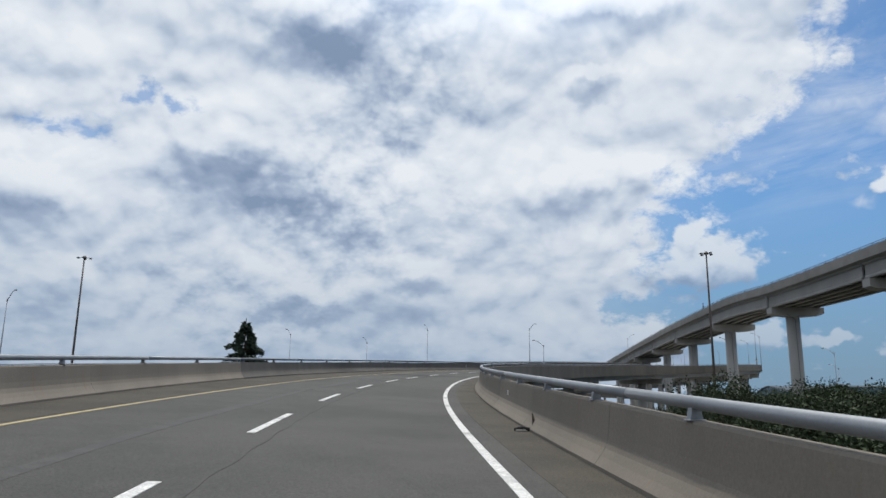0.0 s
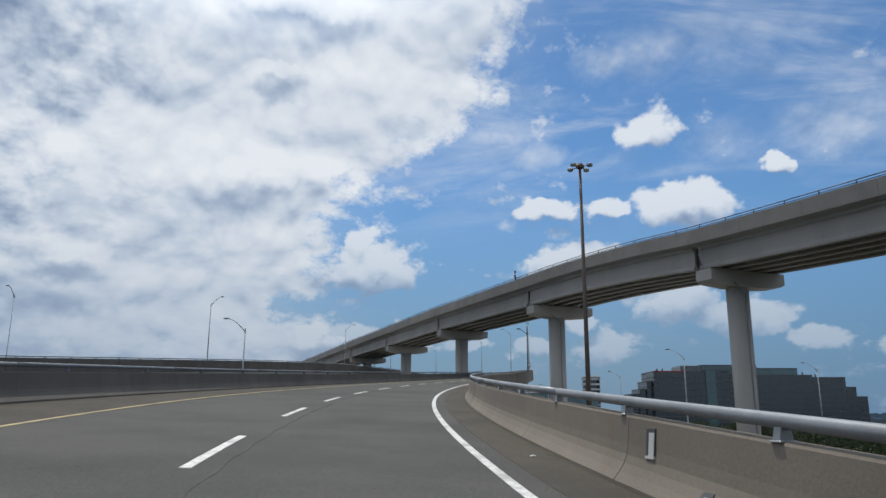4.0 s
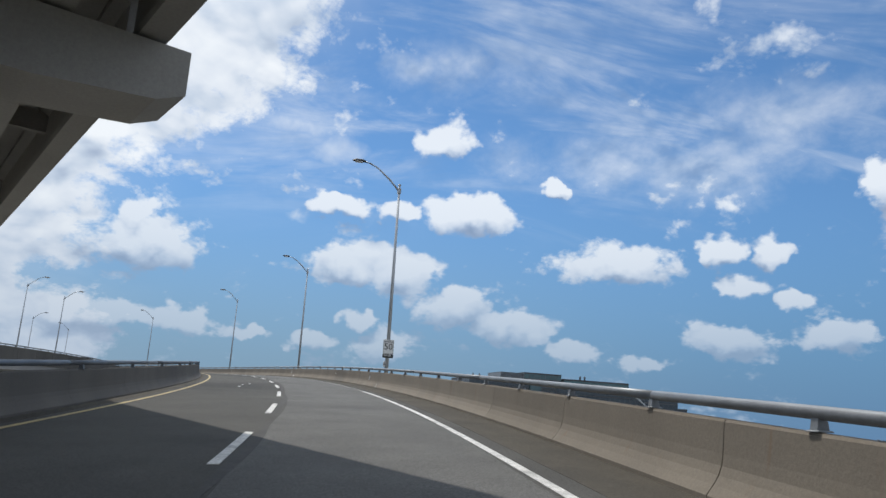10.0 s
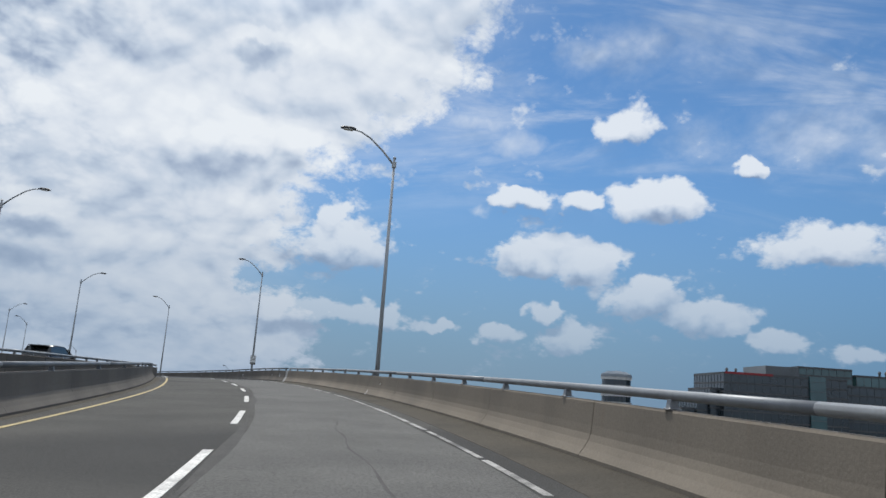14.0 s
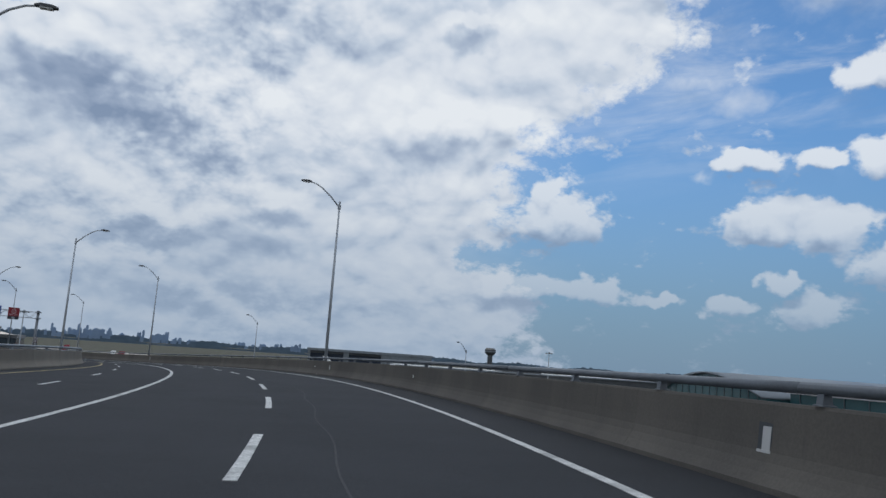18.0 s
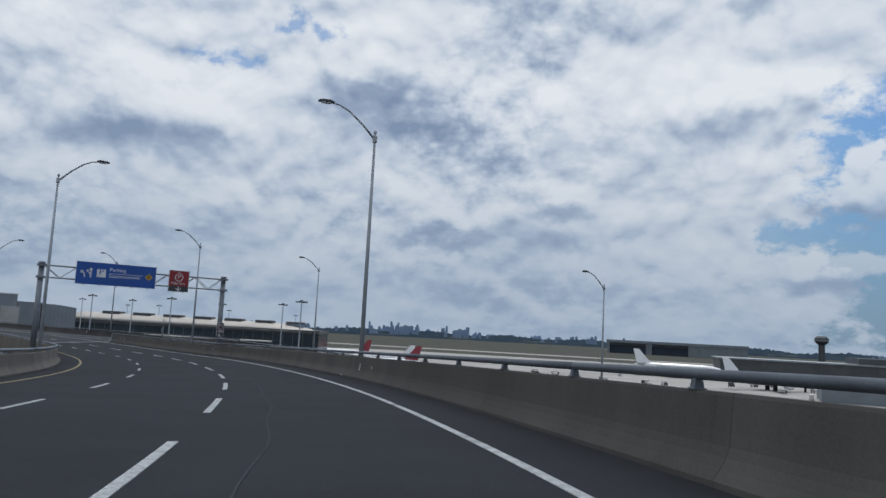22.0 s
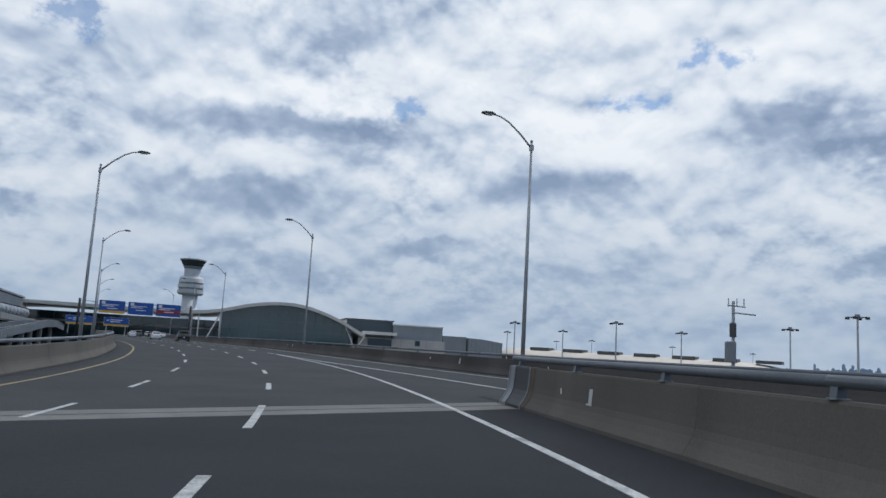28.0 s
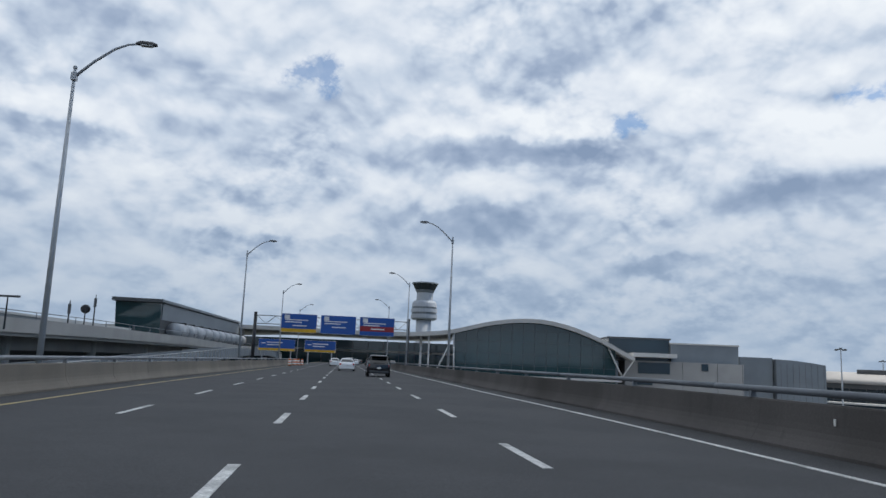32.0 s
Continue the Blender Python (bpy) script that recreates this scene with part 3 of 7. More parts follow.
# ---------- the alignment of the ramp ----------
# every 24 m along the right-hand lane: place and height of the carriageway
ALIGN_SOUTH = [(3.83, -39.82, -2.81), (1.53, -15.93, -1.12), (-0.8, 7.96, 0.56), (-1.67, 31.93, 2.27), (0.11, 55.85, 3.96), (4.89, 79.35, 5.57), (12.33, 102.16, 7.07), (21.9, 124.16, 8.47), (33.67, 145.06, 9.85), (47.16, 164.91, 11.19), (61.29, 184.31, 12.58), (75.35, 203.76, 14.04), (88.74, 223.67, 15.5), (100.92, 244.35, 16.88), (111.58, 265.84, 18.07), (120.37, 288.17, 18.99), (126.67, 311.31, 19.67), (130.99, 334.92, 20.16), (133.93, 358.73, 20.39), (134.85, 382.7, 20.26)]
ALIGN_NORTH = [(133.25, 406.63, 19.96), (128.44, 430.13, 19.44), (120.38, 452.71, 18.71), (109.72, 474.2, 17.95), (96.19, 493.99, 17.3), (79.97, 511.66, 16.75), (61.81, 527.33, 16.58), (42.04, 540.93, 16.7), (20.9, 552.25, 16.89), (-0.95, 562.18, 16.99), (-23.09, 571.44, 16.99), (-45.24, 580.68, 16.99), (-67.38, 589.94, 16.99), (-89.53, 599.19, 16.99), (-111.68, 608.44, 16.99), (-133.82, 617.69, 16.99), (-155.96, 626.95, 16.99), (-178.11, 636.19, 16.99), (-200.25, 645.45, 16.99)]
STEP = 24.0
KNOTS = [Vector(p) - Vector((0, 0, 0.15)) for p in ALIGN_SOUTH + ALIGN_NORTH]
FIRST = -40.0
BANKS = [(-40, 1.4), (56, 1.25), (104, 2.1), (152, 0.85), (200, 0.3), (224, -1.0), (272, -1.75), (368, -2.1), (416, -1.05), (464, -0.8), (512, -1.5), (560, -1.1), (584, -1.45), (608, -0.95), (632, -0.4), (900, -0.2)]


def along(table, s):
    """A value between the rows of a table of (distance, value)."""
    if s <= table[0][0]:
        return table[0][1]
    for (a, p), (b, q) in zip(table, table[1:]):
        if s <= b:
            w = (s - a) / (b - a)
            return p + (q - p) * w
    return table[-1][1]


def smooth_along(table, s):
    return (along(table, s - 6) + along(table, s - 3) + along(table, s) + along(table, s + 3) + along(table, s + 6)) / 5


def spot(s):
    w = (s - FIRST) / STEP
    k = min(max(int(math.floor(w)), 0), len(KNOTS) - 2)
    w -= k
    b, c = KNOTS[k], KNOTS[k + 1]
    a = KNOTS[k - 1] if k else 2 * b - c
    d = KNOTS[k + 2] if k + 2 < len(KNOTS) else 2 * c - b
    return 0.5 * (2 * b + (c - a) * w + (2 * a - 5 * b + 4 * c - d) * w * w + (3 * b - a - 3 * c + d) * w ** 3)


def right_of(s):
    d = spot(s + 0.5) - spot(s - 0.5)
    return Vector((d.y, -d.x, 0)).normalized()


def road(s, u, h=0.0):
    """A place on the carriageway: distance along, offset to the right, height above."""
    p = spot(s) + right_of(s) * u
    return Vector((p.x, p.y, p.z - u * math.tan(radians(smooth_along(BANKS, s))) + h))


def heading(s):
    r = right_of(s)
    return math.degrees(math.atan2(r.y, r.x))


def stand(s, u, h=0.0):
    """An upright pose on the road: x to the right, y ahead."""
    p = road(s, u, h)
    return pose(p.x, p.y, p.z, 0, 0, heading(s))


LANE = [(-16, -2.12), (-1.0, -2.16), (14.0, -2.05), (29.0, -1.8), (44.0, -1.59), (59.0, -1.36), (74.0, -1.61), (89.0, -1.88), (104.0, -2.08), (119.0, -2.13), (134.0, -2.02), (149.0, -1.87), (164.0, -1.86), (179.0, -1.83), (194.0, -1.77), (209.0, -1.68), (224.0, -1.46), (239.0, -1.31), (254.0, -1.19), (269.0, -1.27), (284.0, -1.42), (299.0, -1.64), (314.0, -1.59), (329.0, -1.3), (344.0, -1.05), (359.0, -0.95), (374.0, -0.97), (389.0, -0.89), (404.0, -0.86), (419.0, -0.98), (434.0, -1.3), (449.0, -1.58), (464.0, -1.74), (479.0, -1.81), (494.0, -1.78), (509.0, -1.81), (524.0, -1.92), (539.0, -1.85), (554.0, -1.5), (569.0, -1.35), (584.0, -1.2), (599.0, -1.14), (614.0, -1.18), (629.0, -1.33), (644.0, -1.67), (659.0, -1.92), (674.0, -1.89), (900, -1.87)]
EDGE = [(-16, 1.75), (-1.0, 1.67), (14.0, 1.79), (29.0, 2.07), (44.0, 2.3), (59.0, 2.43), (74.0, 2.3), (89.0, 2.11), (104.0, 2.02), (119.0, 2.14), (134.0, 2.29), (149.0, 2.39), (164.0, 2.42), (179.0, 2.47), (194.0, 2.55), (209.0, 2.55), (224.0, 2.62), (239.0, 2.83), (254.0, 2.94), (269.0, 2.8), (284.0, 2.61), (299.0, 2.56), (314.0, 2.49), (329.0, 2.71), (344.0, 2.93), (359.0, 3.04), (374.0, 3.24), (389.0, 3.28), (404.0, 3.36), (419.0, 3.42), (434.0, 3.25), (449.0, 2.87), (464.0, 2.77), (479.0, 2.7), (494.0, 2.53), (509.0, 2.25), (524.0, 2.21), (539.0, 2.34), (554.0, 2.6), (569.0, 2.86), (584.0, 3.08), (599.0, 3.08), (614.0, 2.97), (629.0, 2.62), (900, 2.42)]
TOE = [(-16, 3.04), (-1.0, 2.99), (14.0, 3.15), (29.0, 3.37), (44.0, 3.51), (59.0, 3.57), (74.0, 3.69), (89.0, 3.53), (104.0, 3.38), (119.0, 3.54), (134.0, 3.77), (149.0, 3.94), (164.0, 3.88), (179.0, 3.95), (194.0, 3.94), (209.0, 3.95), (224.0, 4.13), (239.0, 4.45), (254.0, 4.61), (269.0, 4.33), (284.0, 4.19), (299.0, 4.23), (314.0, 4.18), (329.0, 4.3), (344.0, 4.49), (359.0, 4.51), (374.0, 4.72), (389.0, 4.87), (404.0, 4.99), (419.0, 5.02), (434.0, 4.98), (449.0, 4.67), (464.0, 4.53), (479.0, 4.35), (494.0, 4.04), (509.0, 3.95), (524.0, 3.86), (539.0, 4.01), (554.0, 4.27), (569.0, 4.57), (584.0, 4.72), (592, 4.75)]
YELLOW = [(-16, -6.07), (-1.0, -6.22), (14.0, -6.18), (29.0, -5.86), (44.0, -5.85), (59.0, -5.6), (74.0, -5.67), (89.0, -6.16), (104.0, -6.37), (119.0, -6.75), (134.0, -6.45), (149.0, -6.03), (164.0, -6.16), (179.0, -6.04), (194.0, -5.9), (209.0, -5.77), (224.0, -5.55), (239.0, -5.36), (254.0, -5.13), (269.0, -5.18), (284.0, -5.36), (299.0, -5.5), (314.0, -5.5), (329.0, -5.11), (344.0, -4.81), (359.0, -4.85), (374.0, -4.84)]
LEFT_LANE = [(380, -4.76), (392.0, -4.69), (404.0, -4.7), (416.0, -4.77), (428.0, -4.98), (440.0, -5.18), (452.0, -5.54), (464.0, -5.75), (476.0, -5.81), (488.0, -5.86), (500.0, -5.72), (512.0, -5.6), (524.0, -5.59), (536.0, -5.5), (548.0, -5.36), (560.0, -5.2), (572.0, -5.08), (584.0, -4.97), (596.0, -4.8), (608.0, -4.65), (620.0, -4.73), (632.0, -4.82), (644.0, -5.0), (656.0, -5.42), (668.0, -5.56), (680.0, -5.57), (900, -5.6)]
THIN_EDGE = [(592, 11.69), (602, 9.98), (612, 8.6), (622, 7.53), (632, 6.85), (642, 6.57), (652, 6.46), (662, 6.37), (672, 6.22), (900, 6.0)]
# height of the right-hand barrier's top
WALL_TOP = [(-40, 0.87), (60, 0.86), (110, 0.88), (160, 0.91), (374, 0.92), (379, 0.98), (420, 1.02), (592, 0.99)]
LEFT_WALL = [(-40, -7.92), (11.2, -7.7), (46.2, -9.24), (111.2, -9.57), (151.2, -8.36), (173.2, -7.59), (193.2, -6.93), (216.2, -6.49), (240.2, -6.0), (271.2, -5.83), (301.2, -6.16), (346.2, -5.72), (379.2, -5.72)]
LEFT_WALL_NORTH = [(366.2, -19.36), (379.2, -17.6), (411.2, -13.2), (444.2, -10.78), (481.2, -10.34), (516.2, -10.12), (546.2, -10.34), (576.2, -9.57), (593.2, -9.13), (627.2, -9.13), (651.2, -9.57), (676.2, -10.23), (900, -10.45)]
RIGHT_WALL_NORTH = [(572, 17.0), (589.2, 13.5), (605.2, 10.8), (618.2, 9.3), (631.2, 8.4), (651.2, 7.6), (681.2, 7.35), (900, 7.3)]
JOINT_S, JOINT_N = 378.3, 592.5
SKEW = 0.42
END = 820.0


def lane(s):
    return smooth_along(LANE, s)


def edge_line(s):
    return smooth_along(EDGE, s)


def right_wall(s):
    return smooth_along(TOE, s)


def ribbon(s0, s1, u0, u1, h, thick, step=3.0):
    """A strip of the carriageway between two offsets, h above it."""
    n = max(2, int(math.ceil((s1 - s0) / step)) + 1)
    rings = []
    for k in range(n):
        s = s0 + (s1 - s0) * k / (n - 1)
        a, b = (u0(s) if callable(u0) else u0), (u1(s) if callable(u1) else u1)
        rings.append([road(s, a, h), road(s, b, h), road(s, b, h - thick), road(s, a, h - thick)])
    v, f = loft(rings)
    return v, [tuple(reversed(q)) for q in f]


def swept(s0, s1, offset, profile, flip=1, step=3.0, top=None):
    """A profile of (outwards, height) swept along the wall line at offset(s); top(s) stretches it to that height."""
    n = max(2, int(math.ceil((s1 - s0) / step)) + 1)
    rings = []
    for k in range(n):
        s = s0 + (s1 - s0) * k / (n - 1)
        u = offset(s)
        base = road(s, u)
        r = right_of(s)
        tall = top(s) / 0.87 if top else 1.0
        rings.append([base + r * (flip * o) + Vector((0, 0, h * tall if h > 0 else h)) for o, h in profile])
    return loft(rings)


for k in range(4):
    KNOTS.append(2 * KNOTS[-1] - KNOTS[-2])
END = 940.0

# ---------- ground ----------
GROUND = -5.0
setting("ground", prism([(-4800, -4800), (4800, -4800), (4800, 4800), (-4800, 4800)], GROUND - 2, GROUND), GRASS, "dry grassland of the airfield, reaching the horizon", "ground")
# bright gravel added to reflect light up onto the flyover's underside
setting("gravel_ground", prism([(52, 40), (96, 36), (112, 150), (118, 300), (120, 420), (60, 420), (54, 250)], GROUND, GROUND + 0.03), GRAVEL, "bare pale gravel under and beside the flyover piers, added to bounce light upwards", "ground")
setting("apron", prism([(-330, 690), (-40, 600), (150, 560), (330, 600), (520, 900), (420, 1330), (-100, 1330), (-330, 1150)], GROUND, GROUND + 0.05), APRON, "pale sunlit concrete apron of the airport", "apron")
setting("runway", prism([(-900, 1480), (900, 1480), (900, 1540), (-900, 1540)], GROUND, GROUND + 0.04), APRON, "distant pale concrete runway across the grass", "runway")

# ---------- our ramp: carriageway ----------
left_wall_s = lambda s: smooth_along(LEFT_WALL, s)
left_wall_n = lambda s: smooth_along(LEFT_WALL_NORTH, s)
right_wall_n = lambda s: smooth_along(RIGHT_WALL_NORTH, s)


def carriageway(name, s0, s1, a, b, mat, label):
    ob = setting(name, ribbon(s0, s1, lambda s: a(s) - 0.3, lambda s: b(s) + 0.3, 0.0, 0.5), mat, label, "road")
    return ob


road_south = carriageway("road_south", -40, JOINT_S - 0.3, left_wall_s, right_wall, ASPHALT_OLD, "worn grey asphalt ramp with tyre-darkened lanes")
road_north = carriageway("road_middle", JOINT_S + 0.3, JOINT_N, left_wall_n, right_wall, ASPHALT_NEW, "dark smooth asphalt of the merged elevated road")
road_end = carriageway("road_north", JOINT_N, END, left_wall_n, right_wall_n, ASPHALT_END, "grey asphalt of the widened terminal approach")

# expansion joints: two pale bands with a dark gap
def joint_strip(s0, off, wide, slope, u0, u1, h):
    """A strip across the carriageway, slanted by slope metres ahead for each metre to the right."""
    us = [u0 + (u1 - u0) * k / 12 for k in range(13)]
    v, f = loft([[road(s0 + off + slope * u, u, h), road(s0 + off + wide + slope * u, u, h), road(s0 + off + wide + slope * u, u, h - 0.3), road(s0 + off + slope * u, u, h - 0.3)] for u in us])
    return v, f


for s0, slope, u0, u1, gap, wide in ((JOINT_S, 0.0, left_wall_n(JOINT_S), right_wall(JOINT_S), 0.3, 0.42), (587.35, SKEW, left_wall_n(583), right_wall(589), 0.05, 0.9)):
    for off in (-gap - wide, gap):
        part("joint_band", joint_strip(s0, off, wide, slope, u0 + 0.02, u1 - 0.02, 0.006), JOINT, road_north, "pale concrete expansion joint band")
    part("joint_seal", joint_strip(s0, -gap, 2 * gap, slope, u0, u1, 0.003), RUBBER, road_north, "black rubber joint seal")
us = [left_wall_n(587) + (right_wall(590) - left_wall_n(587)) * k / 12 for k in range(13)]
part("new_surface", loft([[road(588.28 + SKEW * u, u, 0.004), road(JOINT_N, u, 0.004), road(JOINT_N, u, -0.2), road(588.28 + SKEW * u, u, -0.2)] for u in us]), ASPHALT_END, road_north, "grey asphalt beyond the joint")

part("gore_surface", ribbon(575, JOINT_N, lambda s: right_wall(s) + 0.3, lambda s: right_wall_n(s) + 0.3, -0.002, 0.4), ASPHALT_END, road_north, "grey asphalt between the two barriers")

# dusty shoulders beside the walls
part("shoulder", ribbon(-40, JOINT_S - 0.4, lambda s: edge_line(s) + 0.45, right_wall, 0.004, 0.02), SHOULDER, road_south, "dusty brown shoulder")
part("shoulder", ribbon(-40, JOINT_S - 0.4, left_wall_s, lambda s: lane(s) - 4.35, 0.004, 0.02), SHOULDER, road_south, "dusty brown shoulder")
# a sealed crack between the lanes
part("sealed_crack", ribbon(395, 560, lambda s: lane(s) + 1.15 + 0.12 * math.sin(s * 0.21) + 0.06 * math.sin(s * 0.9), lambda s: lane(s) + 1.178 + 0.12 * math.sin(s * 0.21) + 0.06 * math.sin(s * 0.9), 0.005, 0.02, 1.0), ASPHALT_END, road_north, "pale sealed crack")
part("lane_seam", ribbon(225, JOINT_S - 1, lambda s: lane(s) + 0.16 + 0.05 * math.sin(s * 0.5), lambda s: lane(s) + 0.27 + 0.08 * math.sin(s * 0.43), 0.004, 0.02, 1.0), TAR, road_south, "dark sealed lane seam")

part("ravelled_lane", ribbon(214, JOINT_S - 0.4, lambda s: lane(s) + 0.3 + 0.06 * math.sin(s * 0.31), lambda s: edge_line(s) - 0.12 + 0.04 * math.sin(s * 0.53), 0.0035, 0.02, 1.0), ASPHALT_RAW, road_south, "pale ravelled asphalt of the worn lane")
# tar seams that wander along the old asphalt
part("tar_seam", ribbon(-30, 226, lambda s: lane(s) + 0.42 + 0.03 * math.sin(s * 0.23) + 0.02 * math.sin(s * 2.1), lambda s: lane(s) + 0.455 + 0.03 * math.sin(s * 0.23) + 0.03 * math.sin(s * 2.7), 0.004, 0.02, 0.5), TAR, road_south, "thin dark tar seam")
part("tyre_band", ribbon(-30, 90, lambda s: lane(s) - 1.75 + 0.05 * math.sin(s * 0.3), lambda s: lane(s) - 1.45 + 0.07 * math.sin(s * 0.37), 0.003, 0.02, 1.0), TAR, road_south, "darker sealed strip in the lane")
for a, b, u0, u1 in ((186, 222, -3.9, -2.2), (262, 330, 0.2, 0.9)):
    mid = lambda s: lane(s) * 0 + u0 + (u1 - u0) * (s - a) / (b - a) + 0.12 * math.sin(s * 0.4) + 0.05 * math.sin(s * 1.7)
    part("tar_seam", ribbon(a, b, mid, lambda s: mid(s) + 0.035 + 0.02 * math.sin(s * 2.1), 0.004, 0.02, 0.8), TAR, road_south, "thin dark tar seam")

# ---------- painted lines ----------
LINE = 0.008


def solid(s0, s1, offset, width, mat, owner, label):
    part("painted_line", ribbon(s0, s1, lambda s: offset(s) - width / 2, lambda s: offset(s) + width / 2, LINE, 0.02, 2.0), mat, owner, label)


def dashes(centres, offset, length, width, owner_of):
    for s in centres:
        part("lane_dash", ribbon(s - length / 2, s + length / 2, lambda q: offset(q) - width / 2, lambda q: offset(q) + width / 2, LINE, 0.02, 1.5), PAINT_WHITE, owner_of(s))


def owner_of(s):
    return road_south if s < JOINT_S else road_north if s < JOINT_N else road_end


DASH_MARKS = [(-4, -22.6), (0, 15.5), (3, 44.8), (4, 53.2), (8, 93.8), (9, 103.0), (10, 113.2), (11, 122.8), (15, 161.1), (18, 189.8), (20, 208.9), (22, 227.8), (25, 256.3), (28, 284.2), (31, 312.5), (34, 340.2), (37, 368.1), (38, 381.0), (39, 386.9), (40, 396.0), (41, 404.8), (42, 415.0), (43, 424.0), (46, 452.8), (48, 472.0), (50, 490.6), (52, 508.0), (54, 527.4), (55, 536.9), (56, 546.6), (57, 556.5), (59, 577.1), (61, 594.8), (63, 612.8), (66, 639.6), (67, 649.4), (68, 658.2), (94, 891.3)]
dashes([along(DASH_MARKS, n) for n in range(-5, 61)], lane, 4.4, 0.15, owner_of)
dashes([along(DASH_MARKS, n) for n in range(61, 95)], lane, 2.9, 0.16, owner_of)
yellow_s = lambda s: smooth_along(YELLOW, s)
solid(-40, JOINT_S - 3, yellow_s, 0.12, PAINT_YELLOW, road_south, "worn yellow edge line")
solid(-40, 262, edge_line, 0.15, PAINT_WHITE, road_south, "worn white edge line")
worn = random.Random(4)
q = 262.0
while q < JOINT_S - 4:
    length = worn.uniform(1.2, 4.5)
    solid(q, min(q + length, JOINT_S - 0.5), edge_line, worn.uniform(0.09, 0.14), PAINT_WORN, road_south, "badly worn white edge line")
    q += length + worn.uniform(0.05, 0.7)
solid(JOINT_S + 0.7, JOINT_N, edge_line, 0.15, PAINT_WHITE, road_north, "white edge line")
solid(JOINT_N, 632, edge_line, 0.17, PAINT_WHITE, road_end, "white line beside the gore")
MERGE = [(587.2, 8.1), (604.9, 5.66), (607.7, 5.26), (611.3, 4.8), (616.9, 3.95), (623.0, 3.3), (633.2, 2.55)]
solid(JOINT_N, 632, lambda s: along(MERGE, s), 0.17, PAINT_WHITE, road_end, "white line beside the gore")
solid(JOINT_N, END, lambda s: smooth_along(THIN_EDGE, s), 0.13, PAINT_WHITE, road_end, "thin white edge line")
dashes([635.0 + 8.75 * n for n in range(31)], lambda s: lane(s) + 4.1, 2.9, 0.15, owner_of)
left_mid = lambda s: smooth_along(LEFT_LANE, s)
solid(JOINT_S + 0.7, 486, left_mid, 0.15, PAINT_WHITE, road_north, "solid white line between the merging roads")
LEFT_DASHES = [(-2, 490.5), (0, 507.6), (1, 516.2), (3, 535.7), (4, 544.8), (5, 554.5), (8, 577.6), (9, 586.4), (10, 594.6), (12, 612.8), (15, 639.5), (17, 659.7), (45, 918.8)]
dashes([along(LEFT_DASHES, n) for n in range(-2, 45)], left_mid, 3.0, 0.13, owner_of)
dashes([384 + 9.2 * n for n in range(9)], lambda s: lane(s) - 6.7, 2.6, 0.12, owner_of)
yellow_n = lambda s: left_wall_n(s) + 1.25
solid(JOINT_S + 0.7, JOINT_N, yellow_n, 0.12, PAINT_YELLOW, road_north, "yellow edge line")
solid(JOINT_N, END, yellow_n, 0.12, PAINT_YELLOW, road_end, "yellow edge line")

# ---------- concrete barriers with a pipe rail ----------
F_SHAPE = [(0.0, -0.05), (0.0, 0.06), (0.09, 0.17), (0.155, 0.27), (0.195, 0.37), (0.215, 0.5), (0.245, 0.84), (0.265, 0.87), (0.43, 0.87), (0.45, 0.85), (0.47, -0.95), (0.2, -0.95), (0.2, -0.1)]
post_proto = {}


def rail_post():
    """A flared steel post, 0.24 m high, that holds the pipe."""
    return join(soft_box(-0.09, -0.09, 0, 0.09, 0.09, 0.018, 0.01), prism([(-0.065, 0.018), (0.065, 0.018), (0.045, 0.13), (-0.045, 0.13)], -0.055, 0.055, "y"))


def barrier(name, s0, s1, offset, flip, label, panel=6.0, post_every=6.2, rail=True, drop=-0.95, mat=None, gap=0.01, top=None):
    owner = thing(name, label, "barrier", None, "", "structure")
    prof = [(o, h if h > -0.5 else drop) for o, h in F_SHAPE]
    n = max(1, round((s1 - s0) / panel))
    for k in range(n):
        a, b = s0 + (s1 - s0) * k / n, s0 + (s1 - s0) * (k + 1) / n
        v, f = swept(a + gap, b - gap, offset, prof, flip, 3.0, top)
        if flip < 0:
            f = [tuple(reversed(q)) for q in f]
        part("barrier_panel", (v, f), mat or CONCRETE, owner)
    if not rail:
        return owner
    line = lambda s: road(s, offset(s) + flip * 0.31) + Vector((0, 0, (top(s) if top else 0.87) + 0.18))
    m = max(1, round((s1 - s0) / 12.0))
    for k in range(m):
        a, b = s0 + (s1 - s0) * k / m, s0 + (s1 - s0) * (k + 1) / m
        part("rail", tube([line(a + (b - a) * i / 6) for i in range(7)], 0.07, 10), STEEL_DULL if mat else STEEL, owner, "", True)
    q = int((s1 - s0) / post_every)
    proto = None
    for k in range(q + 1):
        s = s0 + 0.6 + k * (s1 - s0 - 1.2) / max(q, 1)
        at = line(s)
        mt = pose(at.x, at.y, at.z - 0.18, 0, 0, heading(s))
        kind = "dull" if mat else "bright"
        if kind not in post_proto:
            post_proto[kind] = mesh_of("rail_post", rail_post(), STEEL_DULL if mat else STEEL)
        o = new("rail_post", post_proto[kind])
        o.parent = owner
        o.matrix_basis = mt
    return owner


